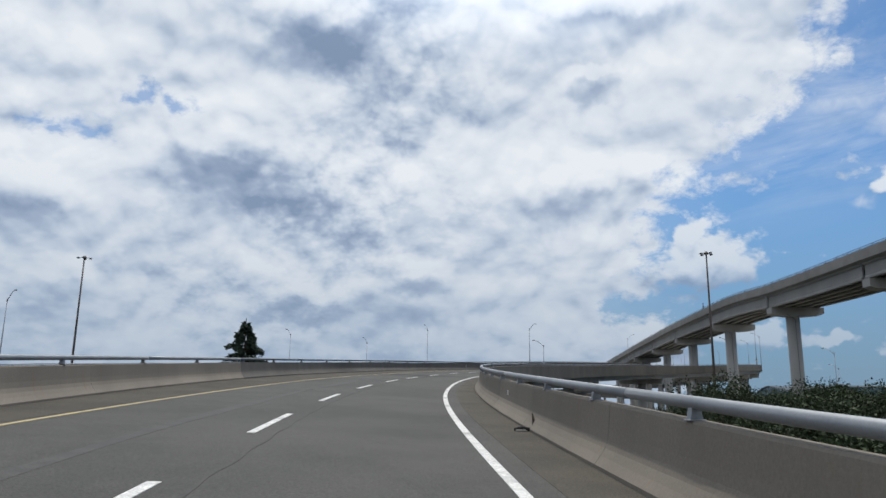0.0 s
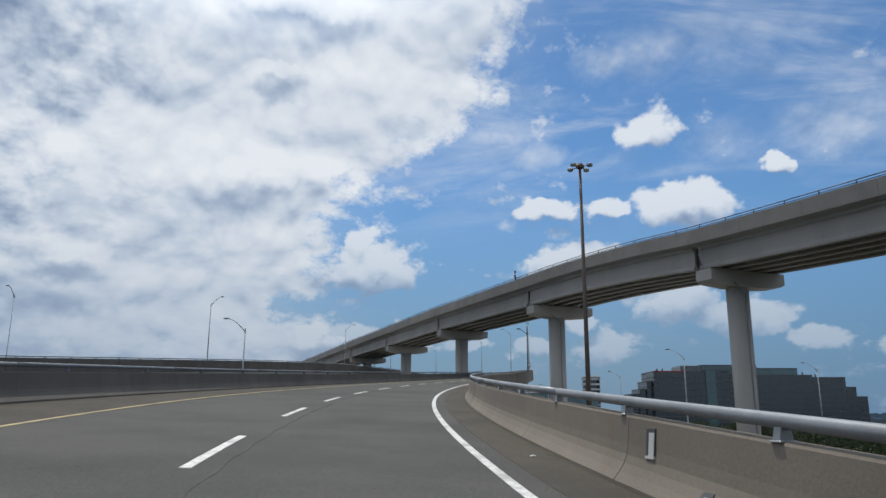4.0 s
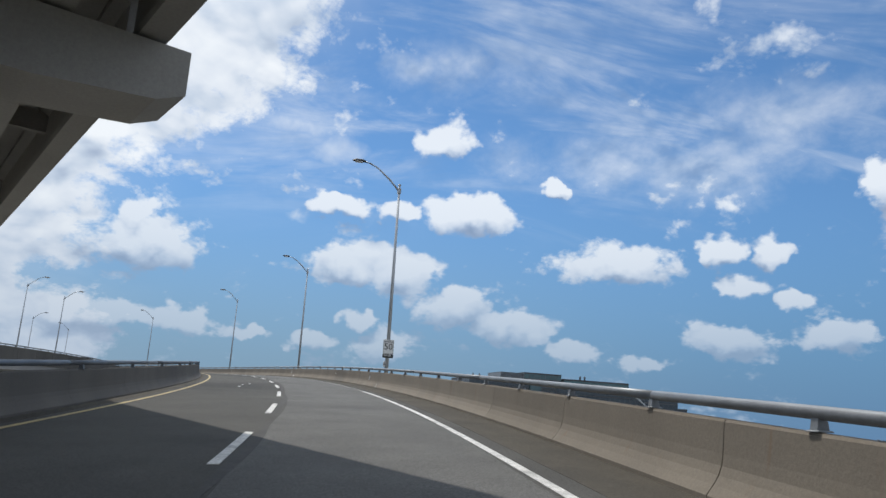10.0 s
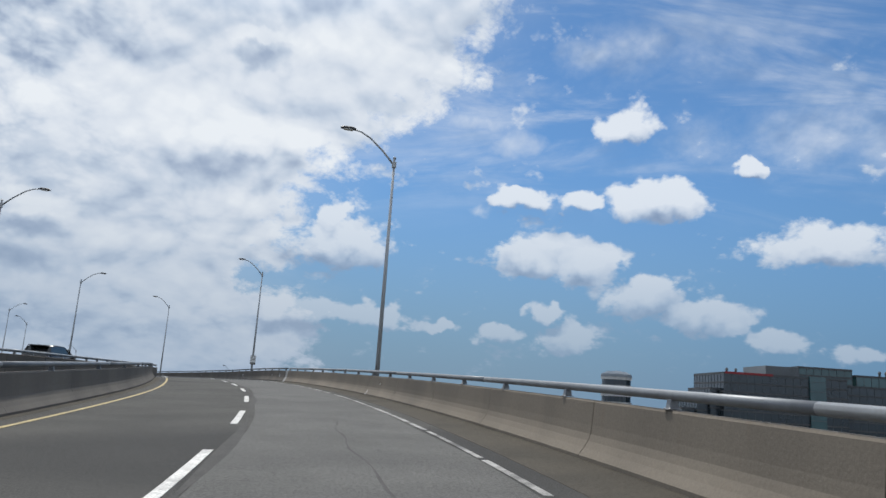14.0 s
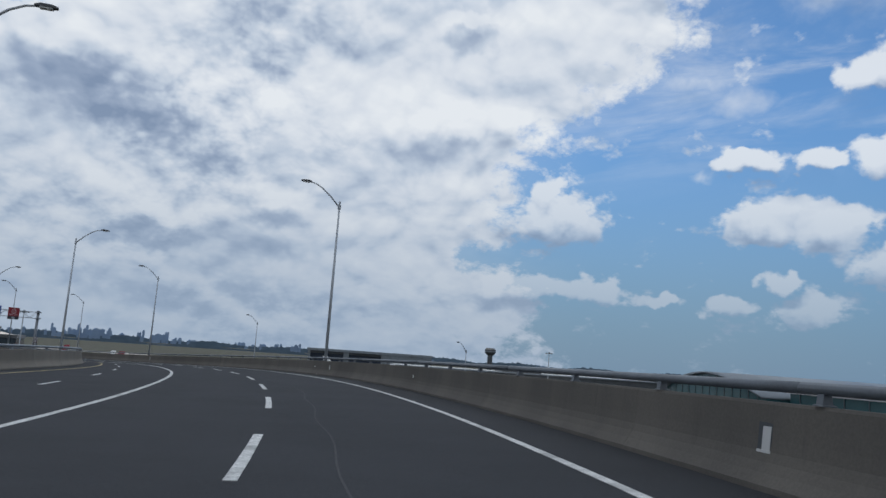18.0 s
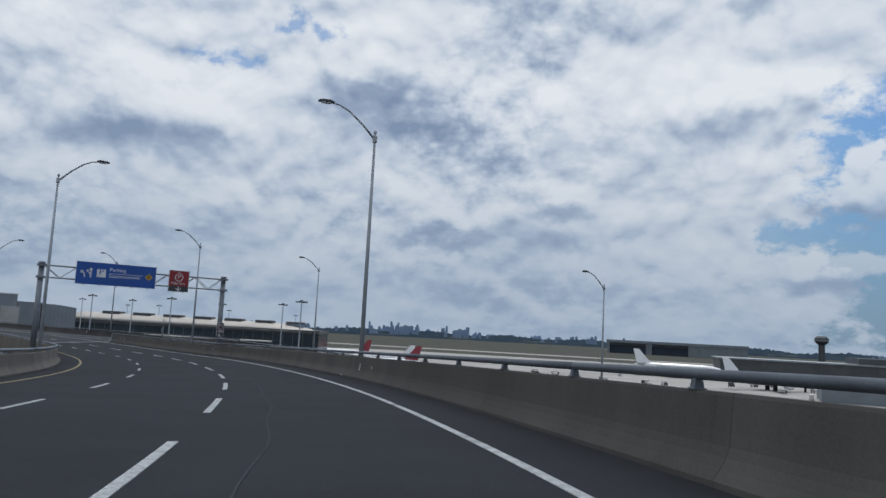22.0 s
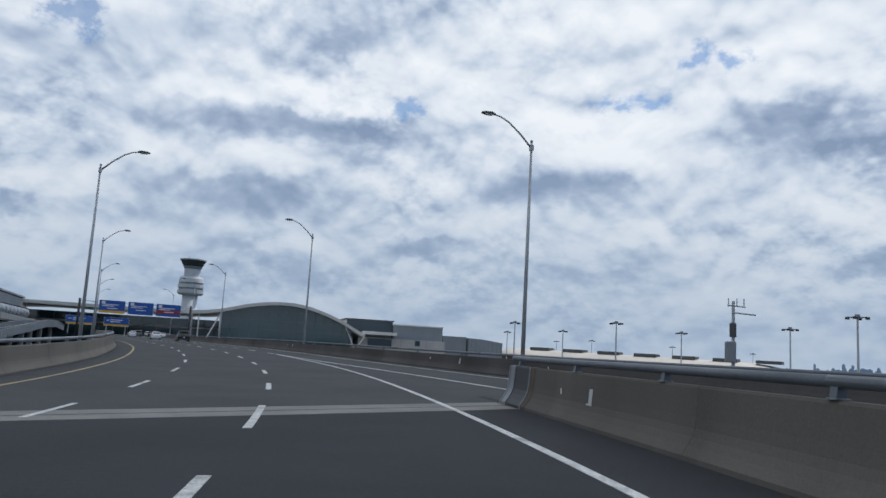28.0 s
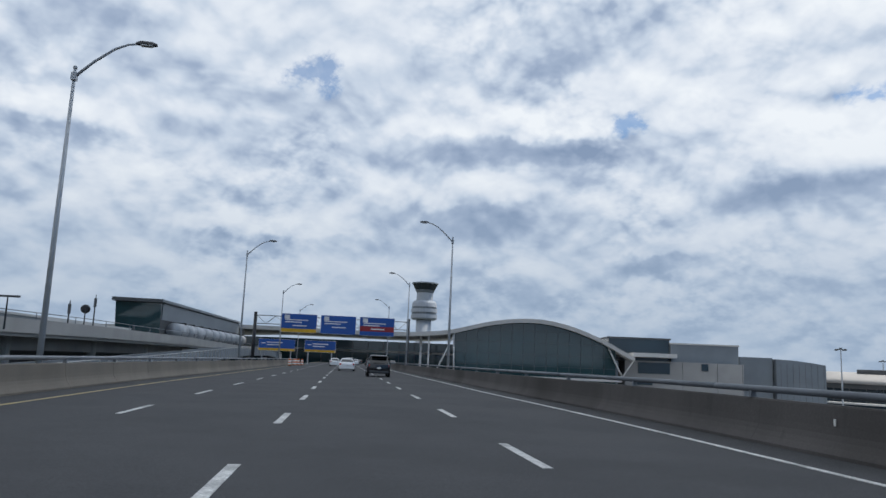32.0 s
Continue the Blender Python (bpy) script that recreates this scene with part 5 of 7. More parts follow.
# ---------- signs ----------


def speed_sign(s, u, h=1.97):
    ob = thing("speed_limit_sign", "white speed limit sign reading maximum 50 on a lamp pole", "road sign", stand(s, u, h) @ pose(0, -0.16, 0) @ Matrix.Scale(0.68, 4), "speed signs")
    part("plate", soft_box(-0.45, -0.02, 0, 0.45, 0.02, 1.2, 0.012), SIGN_WHITE, ob)
    part("lower_panel", box(-0.45, -0.02, -0.32, 0.45, 0.02, -0.01), SIGN_BLACK, ob, "black tab with white letters")
    for x0, x1, z0, z1 in ((-0.42, 0.42, 0.03, 0.05), (-0.42, 0.42, 1.14, 1.16), (-0.42, -0.4, 0.05, 1.14), (0.4, 0.42, 0.05, 1.14)):
        part("border", box(x0, -0.026, z0, x1, -0.021, z1), SIGN_BLACK, ob)
    lettering("50", 0.76, SIGN_BLACK, ob, pose(-0.385, -0.022, 0.22, 90, 0, 0))
    lettering("MAXIMUM", 0.17, SIGN_BLACK, ob, pose(-0.37, -0.022, 0.93, 90, 0, 0))
    lettering("km/h", 0.3, SIGN_WHITE, ob, pose(-0.34, -0.022, -0.26, 90, 0, 0))
    for z in (0.2, 1.0):
        part("bracket", box(-0.06, 0.02, z - 0.04, 0.06, 0.14, z + 0.04), STEEL, ob)
    return ob


speed_sign(267.4, max(4.8, right_wall(267.4) + 0.36))
speed_sign(400.4, 5.6)
ctrl = thing("pole_control_box", "small grey control box strapped to a lamp pole", "control box", stand(267.4, max(4.8, right_wall(267.4) + 0.36) - 0.14, 1.25))
part("box", soft_box(-0.06, -0.06, 0, 0.06, 0.06, 0.3, 0.015), CLAD_PALE, ctrl)
part("strap", box(-0.065, -0.065, 0.1, 0.08, 0.065, 0.13), DARK_STEEL, ctrl)


def truss(owner, x0, x1, z0, z1, y=0.35, bays=10):
    for zz in (z0, z1):
        for yy in (-y, y):
            part("chord", tube([(x0, yy, zz), (x1, yy, zz)], 0.06, 8), POLE_STEEL, owner)
    w = (x1 - x0) / bays
    for k in range(bays):
        a, b = x0 + k * w, x0 + (k + 1) * w
        for yy in (-y, y):
            part("web_bar", tube([(a, yy, z0 if k % 2 else z1), (b, yy, z1 if k % 2 else z0)], 0.035, 6), POLE_STEEL, owner)
        part("lacing_bar", tube([(a, -y, z1), (b, y, z1)], 0.028, 6), POLE_STEEL, owner)
        part("strut", box(a - 0.03, -y, z0, a + 0.03, y, z0 + 0.06), POLE_STEEL, owner)


def sign_board(name, label, m, w, h, mat, edge=SIGN_WHITE):
    """A flat board in the xz plane that faces -y, with its lower left corner at the origin."""
    ob = thing(name, label, "road sign", m)
    part("board", soft_box(0, -0.03, 0, w, 0.03, h, 0.02), mat, ob)
    e = 0.035
    for x0, x1, z0, z1 in ((0, w, 0, e), (0, w, h - e, h), (0, e, e, h - e), (w - e, w, e, h - e)):
        part("edge_strip", box(x0, -0.036, z0, x1, -0.031, z1), edge, ob)
    for k in range(max(2, int(w / 1.4))):
        x = w * (k + 0.5) / max(2, int(w / 1.4))
        part("hanger", box(x - 0.05, 0.03, 0.1, x + 0.05, 0.2, h - 0.1), POLE_STEEL, ob)
        part("bottom_clip", box(x - 0.08, -0.06, -0.09, x + 0.08, 0.06, 0.0), POLE_STEEL, ob)
    return ob


def arrow(owner, pts, width, mat, y=-0.034):
    for (a, b), (c, d) in zip(pts, pts[1:]):
        n = Vector((c - a, d - b)).normalized()
        px, pz = -n.y * width / 2, n.x * width / 2
        part("arrow_stroke", prism([(a + px, b + pz), (c + px, d + pz), (c - px, d - pz), (a - px, b - pz)], y - 0.006, y, "y"), mat, owner)


GS = 550.85
g1 = thing("sign_gantry", "grey steel truss gantry on two round posts over the road", "gantry", stand(GS, 0, 0))
for x in (4.98, -11.6):
    part("post", tube([(x, 0, -1.2), (x, 0, 8.0)], [0.25, 0.24], 14), STEEL, g1, "", True)
    part("post_cap", lathe([(0.3, 7.97), (0.3, 8.06), (0.1, 8.12)], 14, (x, 0)), STEEL, g1)
    for zz in (6.7, 7.8):
        part("collar", box(x - 0.36, -0.42, zz - 0.1, x + 0.36, 0.42, zz + 0.1), STEEL, g1)
truss(g1, -11.4, 4.8, 6.7, 7.8, 0.32, 12)
gm = stand(GS, 0, 0)
park = sign_board("parking_sign", "wide blue bilingual parking sign hung on the gantry", gm @ pose(-8.85, -0.55, 6.3) @ Matrix.Diagonal((0.944, 1.0, 0.9, 1.0)), 7.5, 2.35, SIGN_BLUE)
lettering("Parking", 0.52, SIGN_WHITE, park, pose(3.05, -0.032, 1.42, 90, 0, 0))
part("writing_rule", box(3.05, -0.04, 1.26, 6.2, -0.033, 1.3), SIGN_WHITE, park)
lettering("Stationnement", 0.5, SIGN_WHITE, park, pose(3.02, -0.032, 0.78, 90, 0, 0))
part("symbol_plate", soft_box(1.9, -0.045, 0.82, 2.72, -0.033, 1.66, 0.04), SIGN_WHITE, park, "white square of the parking symbol")
lettering("P", 0.85, SIGN_BLUE, park, pose(2.08, -0.05, 0.93, 90, 0, 0))
part("diamond_plate", prism([(6.42, 1.2), (6.8, 1.56), (7.18, 1.2), (6.8, 0.84)], -0.046, -0.033, "y"), SIGN_YELLOW, park, "yellow diamond plate")
part("writing_bar", box(6.56, -0.052, 1.16, 7.04, -0.047, 1.24), SIGN_BLACK, park)
for z0, z1, x0, x1 in ((1.3, 1.42, 6.72, 6.88), (0.98, 1.1, 6.72, 6.88)):
    part("diamond_mark", box(x0, -0.052, z0, x1, -0.047, z1), SIGN_BLACK, park)
arrow(park, [(0.82, 0.72), (0.8, 1.0), (0.72, 1.16), (0.5, 1.32)], 0.11, SIGN_WHITE)
arrow(park, [(0.72, 1.4), (0.44, 1.36), (0.5, 1.12)], 0.08, SIGN_WHITE)
arrow(park, [(1.36, 0.72), (1.36, 1.62)], 0.13, SIGN_WHITE)
arrow(park, [(1.22, 1.5), (1.36, 1.74), (1.5, 1.5)], 0.08, SIGN_WHITE)
arrow(park, [(1.34, 0.8), (1.3, 1.1), (1.05, 1.38)], 0.09, SIGN_WHITE)
arrow(park, [(1.2, 1.5), (0.98, 1.46), (1.02, 1.24)], 0.07, SIGN_WHITE)
valet = sign_board("valet_sign", "dark red valet parking sign with a grey arrow panel", gm @ pose(-0.56, -0.55, 6.2) @ Matrix.Diagonal((0.905, 1.0, 0.91, 1.0)), 2.15, 2.3, SIGN_RED)
part("arrow_panel", soft_box(0.04, -0.042, 0.04, 2.11, -0.033, 0.62, 0.01), SIGN_CHARCOAL, valet, "charcoal lower panel")
arrow(valet, [(1.07, 0.56), (1.07, 0.14)], 0.1, SIGN_WHITE, -0.043)
arrow(valet, [(0.78, 0.4), (1.07, 0.12), (1.36, 0.4)], 0.1, SIGN_WHITE, -0.043)
lettering("Valet Care", 0.34, SIGN_WHITE, valet, pose(0.28, -0.032, 0.74, 90, 0, 0))
lettering("P", 0.58, SIGN_WHITE, valet, pose(0.93, -0.032, 1.32, 90, 0, 0))
part("symbol_ring", moved(loft([[(r * math.cos(w), y, r * math.sin(w)) for r, y in ((0.36, -0.042), (0.43, -0.042), (0.43, -0.033), (0.36, -0.033))] for w in (math.pi * (0.62 + 1.76 * k / 24) for k in range(25))]), pose(1.07, 0, 1.55)), SIGN_WHITE, valet)
part("bow_mark", prism([(0.95, 1.98), (1.07, 2.03), (1.19, 1.98), (1.19, 2.12), (1.07, 2.07), (0.95, 2.12)], -0.042, -0.033, "y"), SIGN_WHITE, valet)
small_valet = sign_board("valet_post_sign", "narrow dark red valet sign strapped to the gantry post", gm @ pose(4.6, -0.36, 1.8) @ Matrix.Diagonal((0.84, 1.0, 0.92, 1.0)), 0.86, 1.7, SIGN_MAROON)
part("arrow_panel", soft_box(0.03, -0.042, 0.03, 0.83, -0.033, 0.5, 0.01), SIGN_CHARCOAL, small_valet)
arrow(small_valet, [(0.58, 0.12), (0.28, 0.42)], 0.07, SIGN_WHITE, -0.043)
arrow(small_valet, [(0.28, 0.2), (0.26, 0.44), (0.5, 0.44)], 0.07, SIGN_WHITE, -0.043)
lettering("P", 0.42, SIGN_WHITE, small_valet, pose(0.31, -0.032, 1.14, 90, 0, 0))
part("symbol_ring", moved(loft([[(r * math.cos(w), y, r * math.sin(w)) for r, y in ((0.26, -0.042), (0.31, -0.042), (0.31, -0.033), (0.26, -0.033))] for w in (math.pi * (0.62 + 1.76 * k / 20) for k in range(21))]), pose(0.43, 0, 1.3)), SIGN_WHITE, small_valet)
for z in (0.66, 0.8):
    part("writing_bar", box(0.15, -0.04, z, 0.71, -0.033, z + 0.07), SIGN_WHITE, small_valet)

# the second gantry, with three boards
G2 = 761.5
g2 = thing("sign_gantry", "distant steel truss gantry carrying three blue boards", "gantry", stand(G2, 4.05, 0))
for x in (5.4, -19.0):
    part("post", tube([(x, 0, -1.0), (x, 0, 8.2)], [0.28, 0.26], 12), DARK_STEEL, g2, "", True)
truss(g2, -18.8, 5.2, 6.4, 7.7, 0.32, 16)
g2m = stand(G2, 4.05, 0)
for x0, band in ((-14.9, SIGN_YELLOW), (-8.7, None), (-2.5, SIGN_RED)):
    b = sign_board("direction_sign", "blue airport direction sign" + (" with a yellow band" if band is SIGN_YELLOW else " with a red band" if band else ""), g2m @ pose(x0, -0.55, 5.2), 5.6, 2.95, SIGN_BLUE)
    if band is SIGN_YELLOW:
        part("colour_band", box(0.04, -0.042, 0.04, 5.56, -0.033, 0.6), band, b)
    elif band:
        part("colour_band", box(0.04, -0.042, 0.7, 5.56, -0.033, 1.5), band, b)
    for x, z, w in ((0.6, 1.9, 3.6), (0.6, 1.55, 2.6), (1.8, 1.0, 2.2)):
        part("writing_bar", box(x, -0.048, z, x + w, -0.043, z + 0.16), SIGN_WHITE, b)
    part("symbol_plate", soft_box(0.5, -0.046, 2.1, 1.3, -0.04, 2.75, 0.03), SIGN_WHITE, b)
for s, u, w in ((800, -18.5, 7.5), (800, -9.0, 6.5)):
    b = sign_board("direction_sign", "low wide blue direction sign in front of the terminal", stand(s, u, 2.6), w, 2.4, SIGN_BLUE)
    part("colour_band", box(0.04, -0.042, 0.04, w - 0.04, -0.033, 0.5), SIGN_YELLOW, b)
    for x, z, l in ((0.6, 1.4, 0.8), (1.7, 1.6, 3.2), (1.7, 1.1, 2.5)):
        part("writing_bar", box(x, -0.046, z, x + l, -0.04, z + 0.2), SIGN_WHITE, b)
    for x in (0.8, w - 0.8):
        part("post", box(x - 0.12, 0.06, -2.6, x + 0.12, 0.3, 2.4), POLE_STEEL, b)

# a detector cabinet mast beside the joining ramp
cab = thing("detector_mast", "grey equipment mast with cabinets and a side arm", "equipment mast", pose(61.9, 545.1, 16.75, 0, 0, 35))
part("mast", tube([(0, 0, -1.2), (0, 0, 3.35)], [0.07, 0.05], 10), POLE_STEEL, cab)
part("cabinet", soft_box(-0.26, -0.2, 1.25, 0.06, 0.14, 1.95, 0.03), CLAD_GREY, cab)
part("lower_cabinet", soft_box(-0.24, -0.2, 0.45, 0.18, 0.16, 1.1, 0.03), CLAD_GREY, cab)
part("upper_box", soft_box(-0.12, -0.14, 2.1, 0.08, 0.06, 2.6, 0.03), CLAD_DARK, cab)
part("side_arm", tube([(0.0, 0, 2.95), (0.75, 0, 2.9)], 0.03, 6), POLE_STEEL, cab)
for x in (-0.16, 0.12, 0.36):
    part("antenna", tube([(x, 0, 3.15), (x, 0, 3.45)], 0.02, 5), POLE_STEEL, cab)
part("antenna_bar", tube([(-0.2, 0, 3.2), (0.42, 0, 3.16)], 0.025, 5), POLE_STEEL, cab)

# litter on the shoulder
scrap = thing("tyre_scrap", "torn strip of black tyre tread lying by the barrier", "litter", stand(15.3, 3.1, 0.0) @ Matrix.Scale(0.7, 4))
part("tread", tube([(-0.32, 0.0, 0.05), (-0.1, 0.1, 0.09), (0.12, -0.02, 0.06), (0.3, 0.08, 0.05)], [0.05, 0.07, 0.06, 0.04], 6), RUBBER, scrap)
part("flap", tube([(0.2, 0.05, 0.06), (0.26, 0.12, 0.28), (0.22, 0.1, 0.52)], [0.035, 0.05, 0.02], 6), RUST, scrap, "brown bent strip")
part("rag", soft_box(-0.3, -0.12, 0.004, 0.02, 0.06, 0.06, 0.03), JOINT, scrap, "pale crumpled scrap")
for q, w in ((79.6, 3.35), (80.9, 3.1), (98.0, 3.2), (103.5, 3.0), (263, -3.1), (265.5, -3.0), (268, -2.7)):
    bit = thing("paper_scrap", "small crumpled pale scrap on the asphalt", "litter", stand(q, w, 0.004) @ pose(0, 0, 0, 0, 0, q * 37) @ Matrix.Scale(0.6, 4), "paper scraps")
    part("scrap", loft([[(-0.09, -0.05, 0.0), (0.09, -0.06, 0.0), (0.1, 0.04, 0.02), (-0.08, 0.06, 0.01)], [(-0.06, -0.03, 0.045), (0.05, -0.05, 0.03), (0.06, 0.03, 0.05), (-0.05, 0.03, 0.03)]]), SIGN_WHITE, bit)

# ---------- cars ----------


def car_geometry(kind):
    """Rings of (y, half width low, half width at the belt, z low, z belt) for the body; the cabin stands on the belt."""
    if kind == "sedan":
        L, W, belt, roof = 4.75, 0.92, 0.93, 1.45
        body = [(-2.37, 0.62, 0.66, 0.42, 0.80), (-2.28, 0.82, 0.84, 0.26, 0.98), (-1.75, 0.90, 0.91, 0.2, 1.02), (-0.9, 0.92, 0.92, 0.2, 0.95), (0.6, 0.92, 0.92, 0.2, 0.92), (1.3, 0.91, 0.90, 0.2, 0.88), (2.05, 0.86, 0.80, 0.22, 0.74), (2.32, 0.66, 0.6, 0.34, 0.58)]
        cabin = [(-1.85, 0.66, 0.98, 1.0), (-1.15, 0.60, 0.96, 1.36), (-0.5, 0.585, 0.94, 1.45), (0.15, 0.585, 0.92, 1.44), (0.6, 0.60, 0.92, 1.30), (1.35, 0.68, 0.88, 0.92)]
        wheels, r = (-1.42, 1.42), 0.33
    else:
        L, W, belt, roof = 4.75, 0.96, 1.1, 1.78
        body = [(-2.37, 0.74, 0.78, 0.48, 0.98), (-2.3, 0.88, 0.9, 0.32, 1.12), (-1.7, 0.95, 0.95, 0.27, 1.13), (-0.9, 0.96, 0.96, 0.27, 1.12), (0.7, 0.96, 0.96, 0.27, 1.1), (1.35, 0.95, 0.94, 0.27, 1.06), (2.05, 0.9, 0.84, 0.29, 0.94), (2.32, 0.7, 0.66, 0.42, 0.78)]
        cabin = [(-2.26, 0.80, 1.1, 1.14), (-1.95, 0.72, 1.1, 1.64), (-1.0, 0.69, 1.1, 1.77), (0.1, 0.68, 1.1, 1.75), (0.5, 0.69, 1.1, 1.62), (1.3, 0.76, 1.06, 1.1)]
        wheels, r = (-1.42, 1.42), 0.37
    return L, W, body, cabin, wheels, r


def car(name, label, m, kind, paint):
    L, W, body, cabin, wheels, r = car_geometry(kind)
    ob = thing(name, label, "car", m)
    rings = []
    for y, w0, w1, z0, z1 in body:
        zm = z0 + (z1 - z0) * 0.55
        rings.append([(-w0 * 0.94, y, z0), (w0 * 0.94, y, z0), (w0, y, z0 + 0.08), (max(w0, w1) * 1.01, y, zm), (w1, y, z1 - 0.08), (w1 * 0.93, y, z1), (-w1 * 0.93, y, z1), (-w1, y, z1 - 0.08), (-max(w0, w1) * 1.01, y, zm), (-w0, y, z0 + 0.08)])
    part("body", loft(rings), paint, ob, "", True)
    belts = []
    for y, w, zb, zt in cabin:
        belts.append([(-w * 1.22, y, zb - 0.03), (w * 1.22, y, zb - 0.03), (w * 1.03, y, zt - 0.05), (w * 0.9, y, zt), (-w * 0.9, y, zt), (-w * 1.03, y, zt - 0.05)])
    part("cabin_glass", loft(belts), CAR_GLASS, ob)
    mid = cabin[1:-1]
    part("roof", loft([[(-w * 1.05, y, zt - 0.05), (w * 1.05, y, zt - 0.05), (w * 0.92, y, zt + 0.018), (-w * 0.92, y, zt + 0.018)] for y, w, zb, zt in mid]), paint, ob, "", True)
    for sx in (-1, 1):
        for (y0, w0, b0, t0), (y1, w1, b1, t1) in ((cabin[0], cabin[1]), (cabin[-2], cabin[-1])):
            part("pillar", tube([(sx * w0 * 1.12, y0, max(b0, t0) - 0.03), (sx * w1 * 1.06, y1, t1 - 0.02)], 0.045, 6), paint, ob)
        part("mirror", soft_box(sx * (W + 0.08) - 0.1, 0.72, 0.95, sx * (W + 0.08) + 0.1, 0.84, 1.11, 0.03), paint, ob)
        z = body[1][4]
        part("tail_lamp", soft_box(sx * 0.68 - 0.17, -2.36, z - 0.28, sx * 0.68 + 0.17, -2.2, z - 0.1, 0.03), TAIL_RED, ob, "red tail lamp")
        for y in wheels:
            wheel = part("wheel", moved(loft([[(x, rr * math.cos(a), rr * math.sin(a)) for a in (2 * math.pi * i / 20 for i in range(20))] for x, rr in ((-0.11, r * 0.9), (-0.08, r), (0.08, r), (0.11, r * 0.9))]), pose(sx * (W - 0.1), y, r)), RUBBER, ob, "black tyre", True)
            part("rim", moved(loft([[(x, rr * math.cos(a), rr * math.sin(a)) for a in (2 * math.pi * i / 16 for i in range(16))] for x, rr in ((-0.115, r * 0.62), (0.115, r * 0.62))]), pose(sx * (W - 0.1), y, r)), RIM, wheel)
    z = body[1][3]
    part("bumper", soft_box(-0.8, -2.4, z + 0.02, 0.8, -2.22, z + 0.22, 0.05), SIGN_CHARCOAL if kind == "suv" else paint, ob)
    part("number_plate", box(-0.16, -2.415, z + 0.34, 0.16, -2.395, z + 0.48), REFLECTOR, ob, "pale number plate")
    if kind == "suv":
        part("rear_spoiler", soft_box(-0.62, -2.3, 1.66, 0.62, -1.9, 1.73, 0.03), paint, ob)
        part("rear_wiper", tube([(0, -2.2, 1.22), (0.3, -2.16, 1.32)], 0.015, 5), RUBBER, ob)
    return ob


car("white_sedan", "white sedan driving ahead on the approach road", stand(728.7, -0.25), "sedan", CAR_WHITE)
car("black_suv", "black sport utility vehicle driving ahead in the lane", stand(704.7, 2.29), "suv", CAR_BLACK)
far_cars = [(806, -5.2, "suv", CAR_GREY, "grey"), (828, -1.0, "suv", CAR_BLACK, "black"), (846, -4.8, "sedan", CAR_WHITE, "white"), (838, 3.0, "sedan", CAR_WHITE, "white"), (868, -1.2, "suv", CAR_WHITE, "white"), (880, 3.6, "suv", CAR_GREY, "grey"), (858, 5.6, "sedan", CAR_GREY, "grey"), (895, -4.6, "sedan", CAR_BLACK, "black"), (780, -7.0, "sedan", CAR_WHITE, "white")]
for s, u, kind, paint, word in far_cars:
    car(word + ("_suv" if kind == "suv" else "_sedan"), f"small {word} {'van-like vehicle' if kind == 'suv' else 'sedan'} near the terminal kerb", stand(s, u + 0.0384 * (s - 656)), kind, paint)
p, r = side(7.72, -4.0)
car("black_suv", "dark vehicle on the neighbouring road behind its barrier", pose(p.x, p.y, p.z + 0.02, 0, 0, math.degrees(math.atan2(r.y, r.x))), "suv", CAR_BLACK)

for s, u in ((770, -9.0), (771.5, -8.4), (773, -8.9), (776, -8.0), (760, -9.0)):
    bar = thing("traffic_barrel", "orange and white traffic barrel by the median", "traffic barrel", stand(s, u), "traffic barrels")
    for k in range(5):
        part("band", lathe([(0.29 - 0.015 * k, 0.22 * k), (0.275 - 0.015 * k, 0.22 * (k + 1))], 14), ORANGE if k % 2 == 0 else SIGN_WHITE, bar)
    part("foot", lathe([(0.38, 0.0), (0.36, 0.05)], 14), RUBBER, bar)

# ---------- trees and bushes ----------
rng = random.Random(7)


def leaf_cloud(count, place, size, droop=0.0):
    verts, faces = [], []
    for _ in range(count):
        c, out = place()
        a = Vector((rng.gauss(0, 1), rng.gauss(0, 1), rng.gauss(0, 1))).normalized()
        b = (out + Vector((rng.gauss(0, 0.5), rng.gauss(0, 0.5), rng.gauss(0, 0.5) - droop))).normalized()
        a = (a - b * a.dot(b)).normalized()
        s = size * rng.uniform(0.6, 1.3)
        n = len(verts)
        verts += [c - a * s * 0.45, c + b * s * 0.6 - a * s * 0.1, c + a * s * 0.45, c + b * s * 1.2]
        faces += [(n, n + 2, n + 1), (n, n + 1, n + 3), (n + 1, n + 2, n + 3)]
    return verts, faces


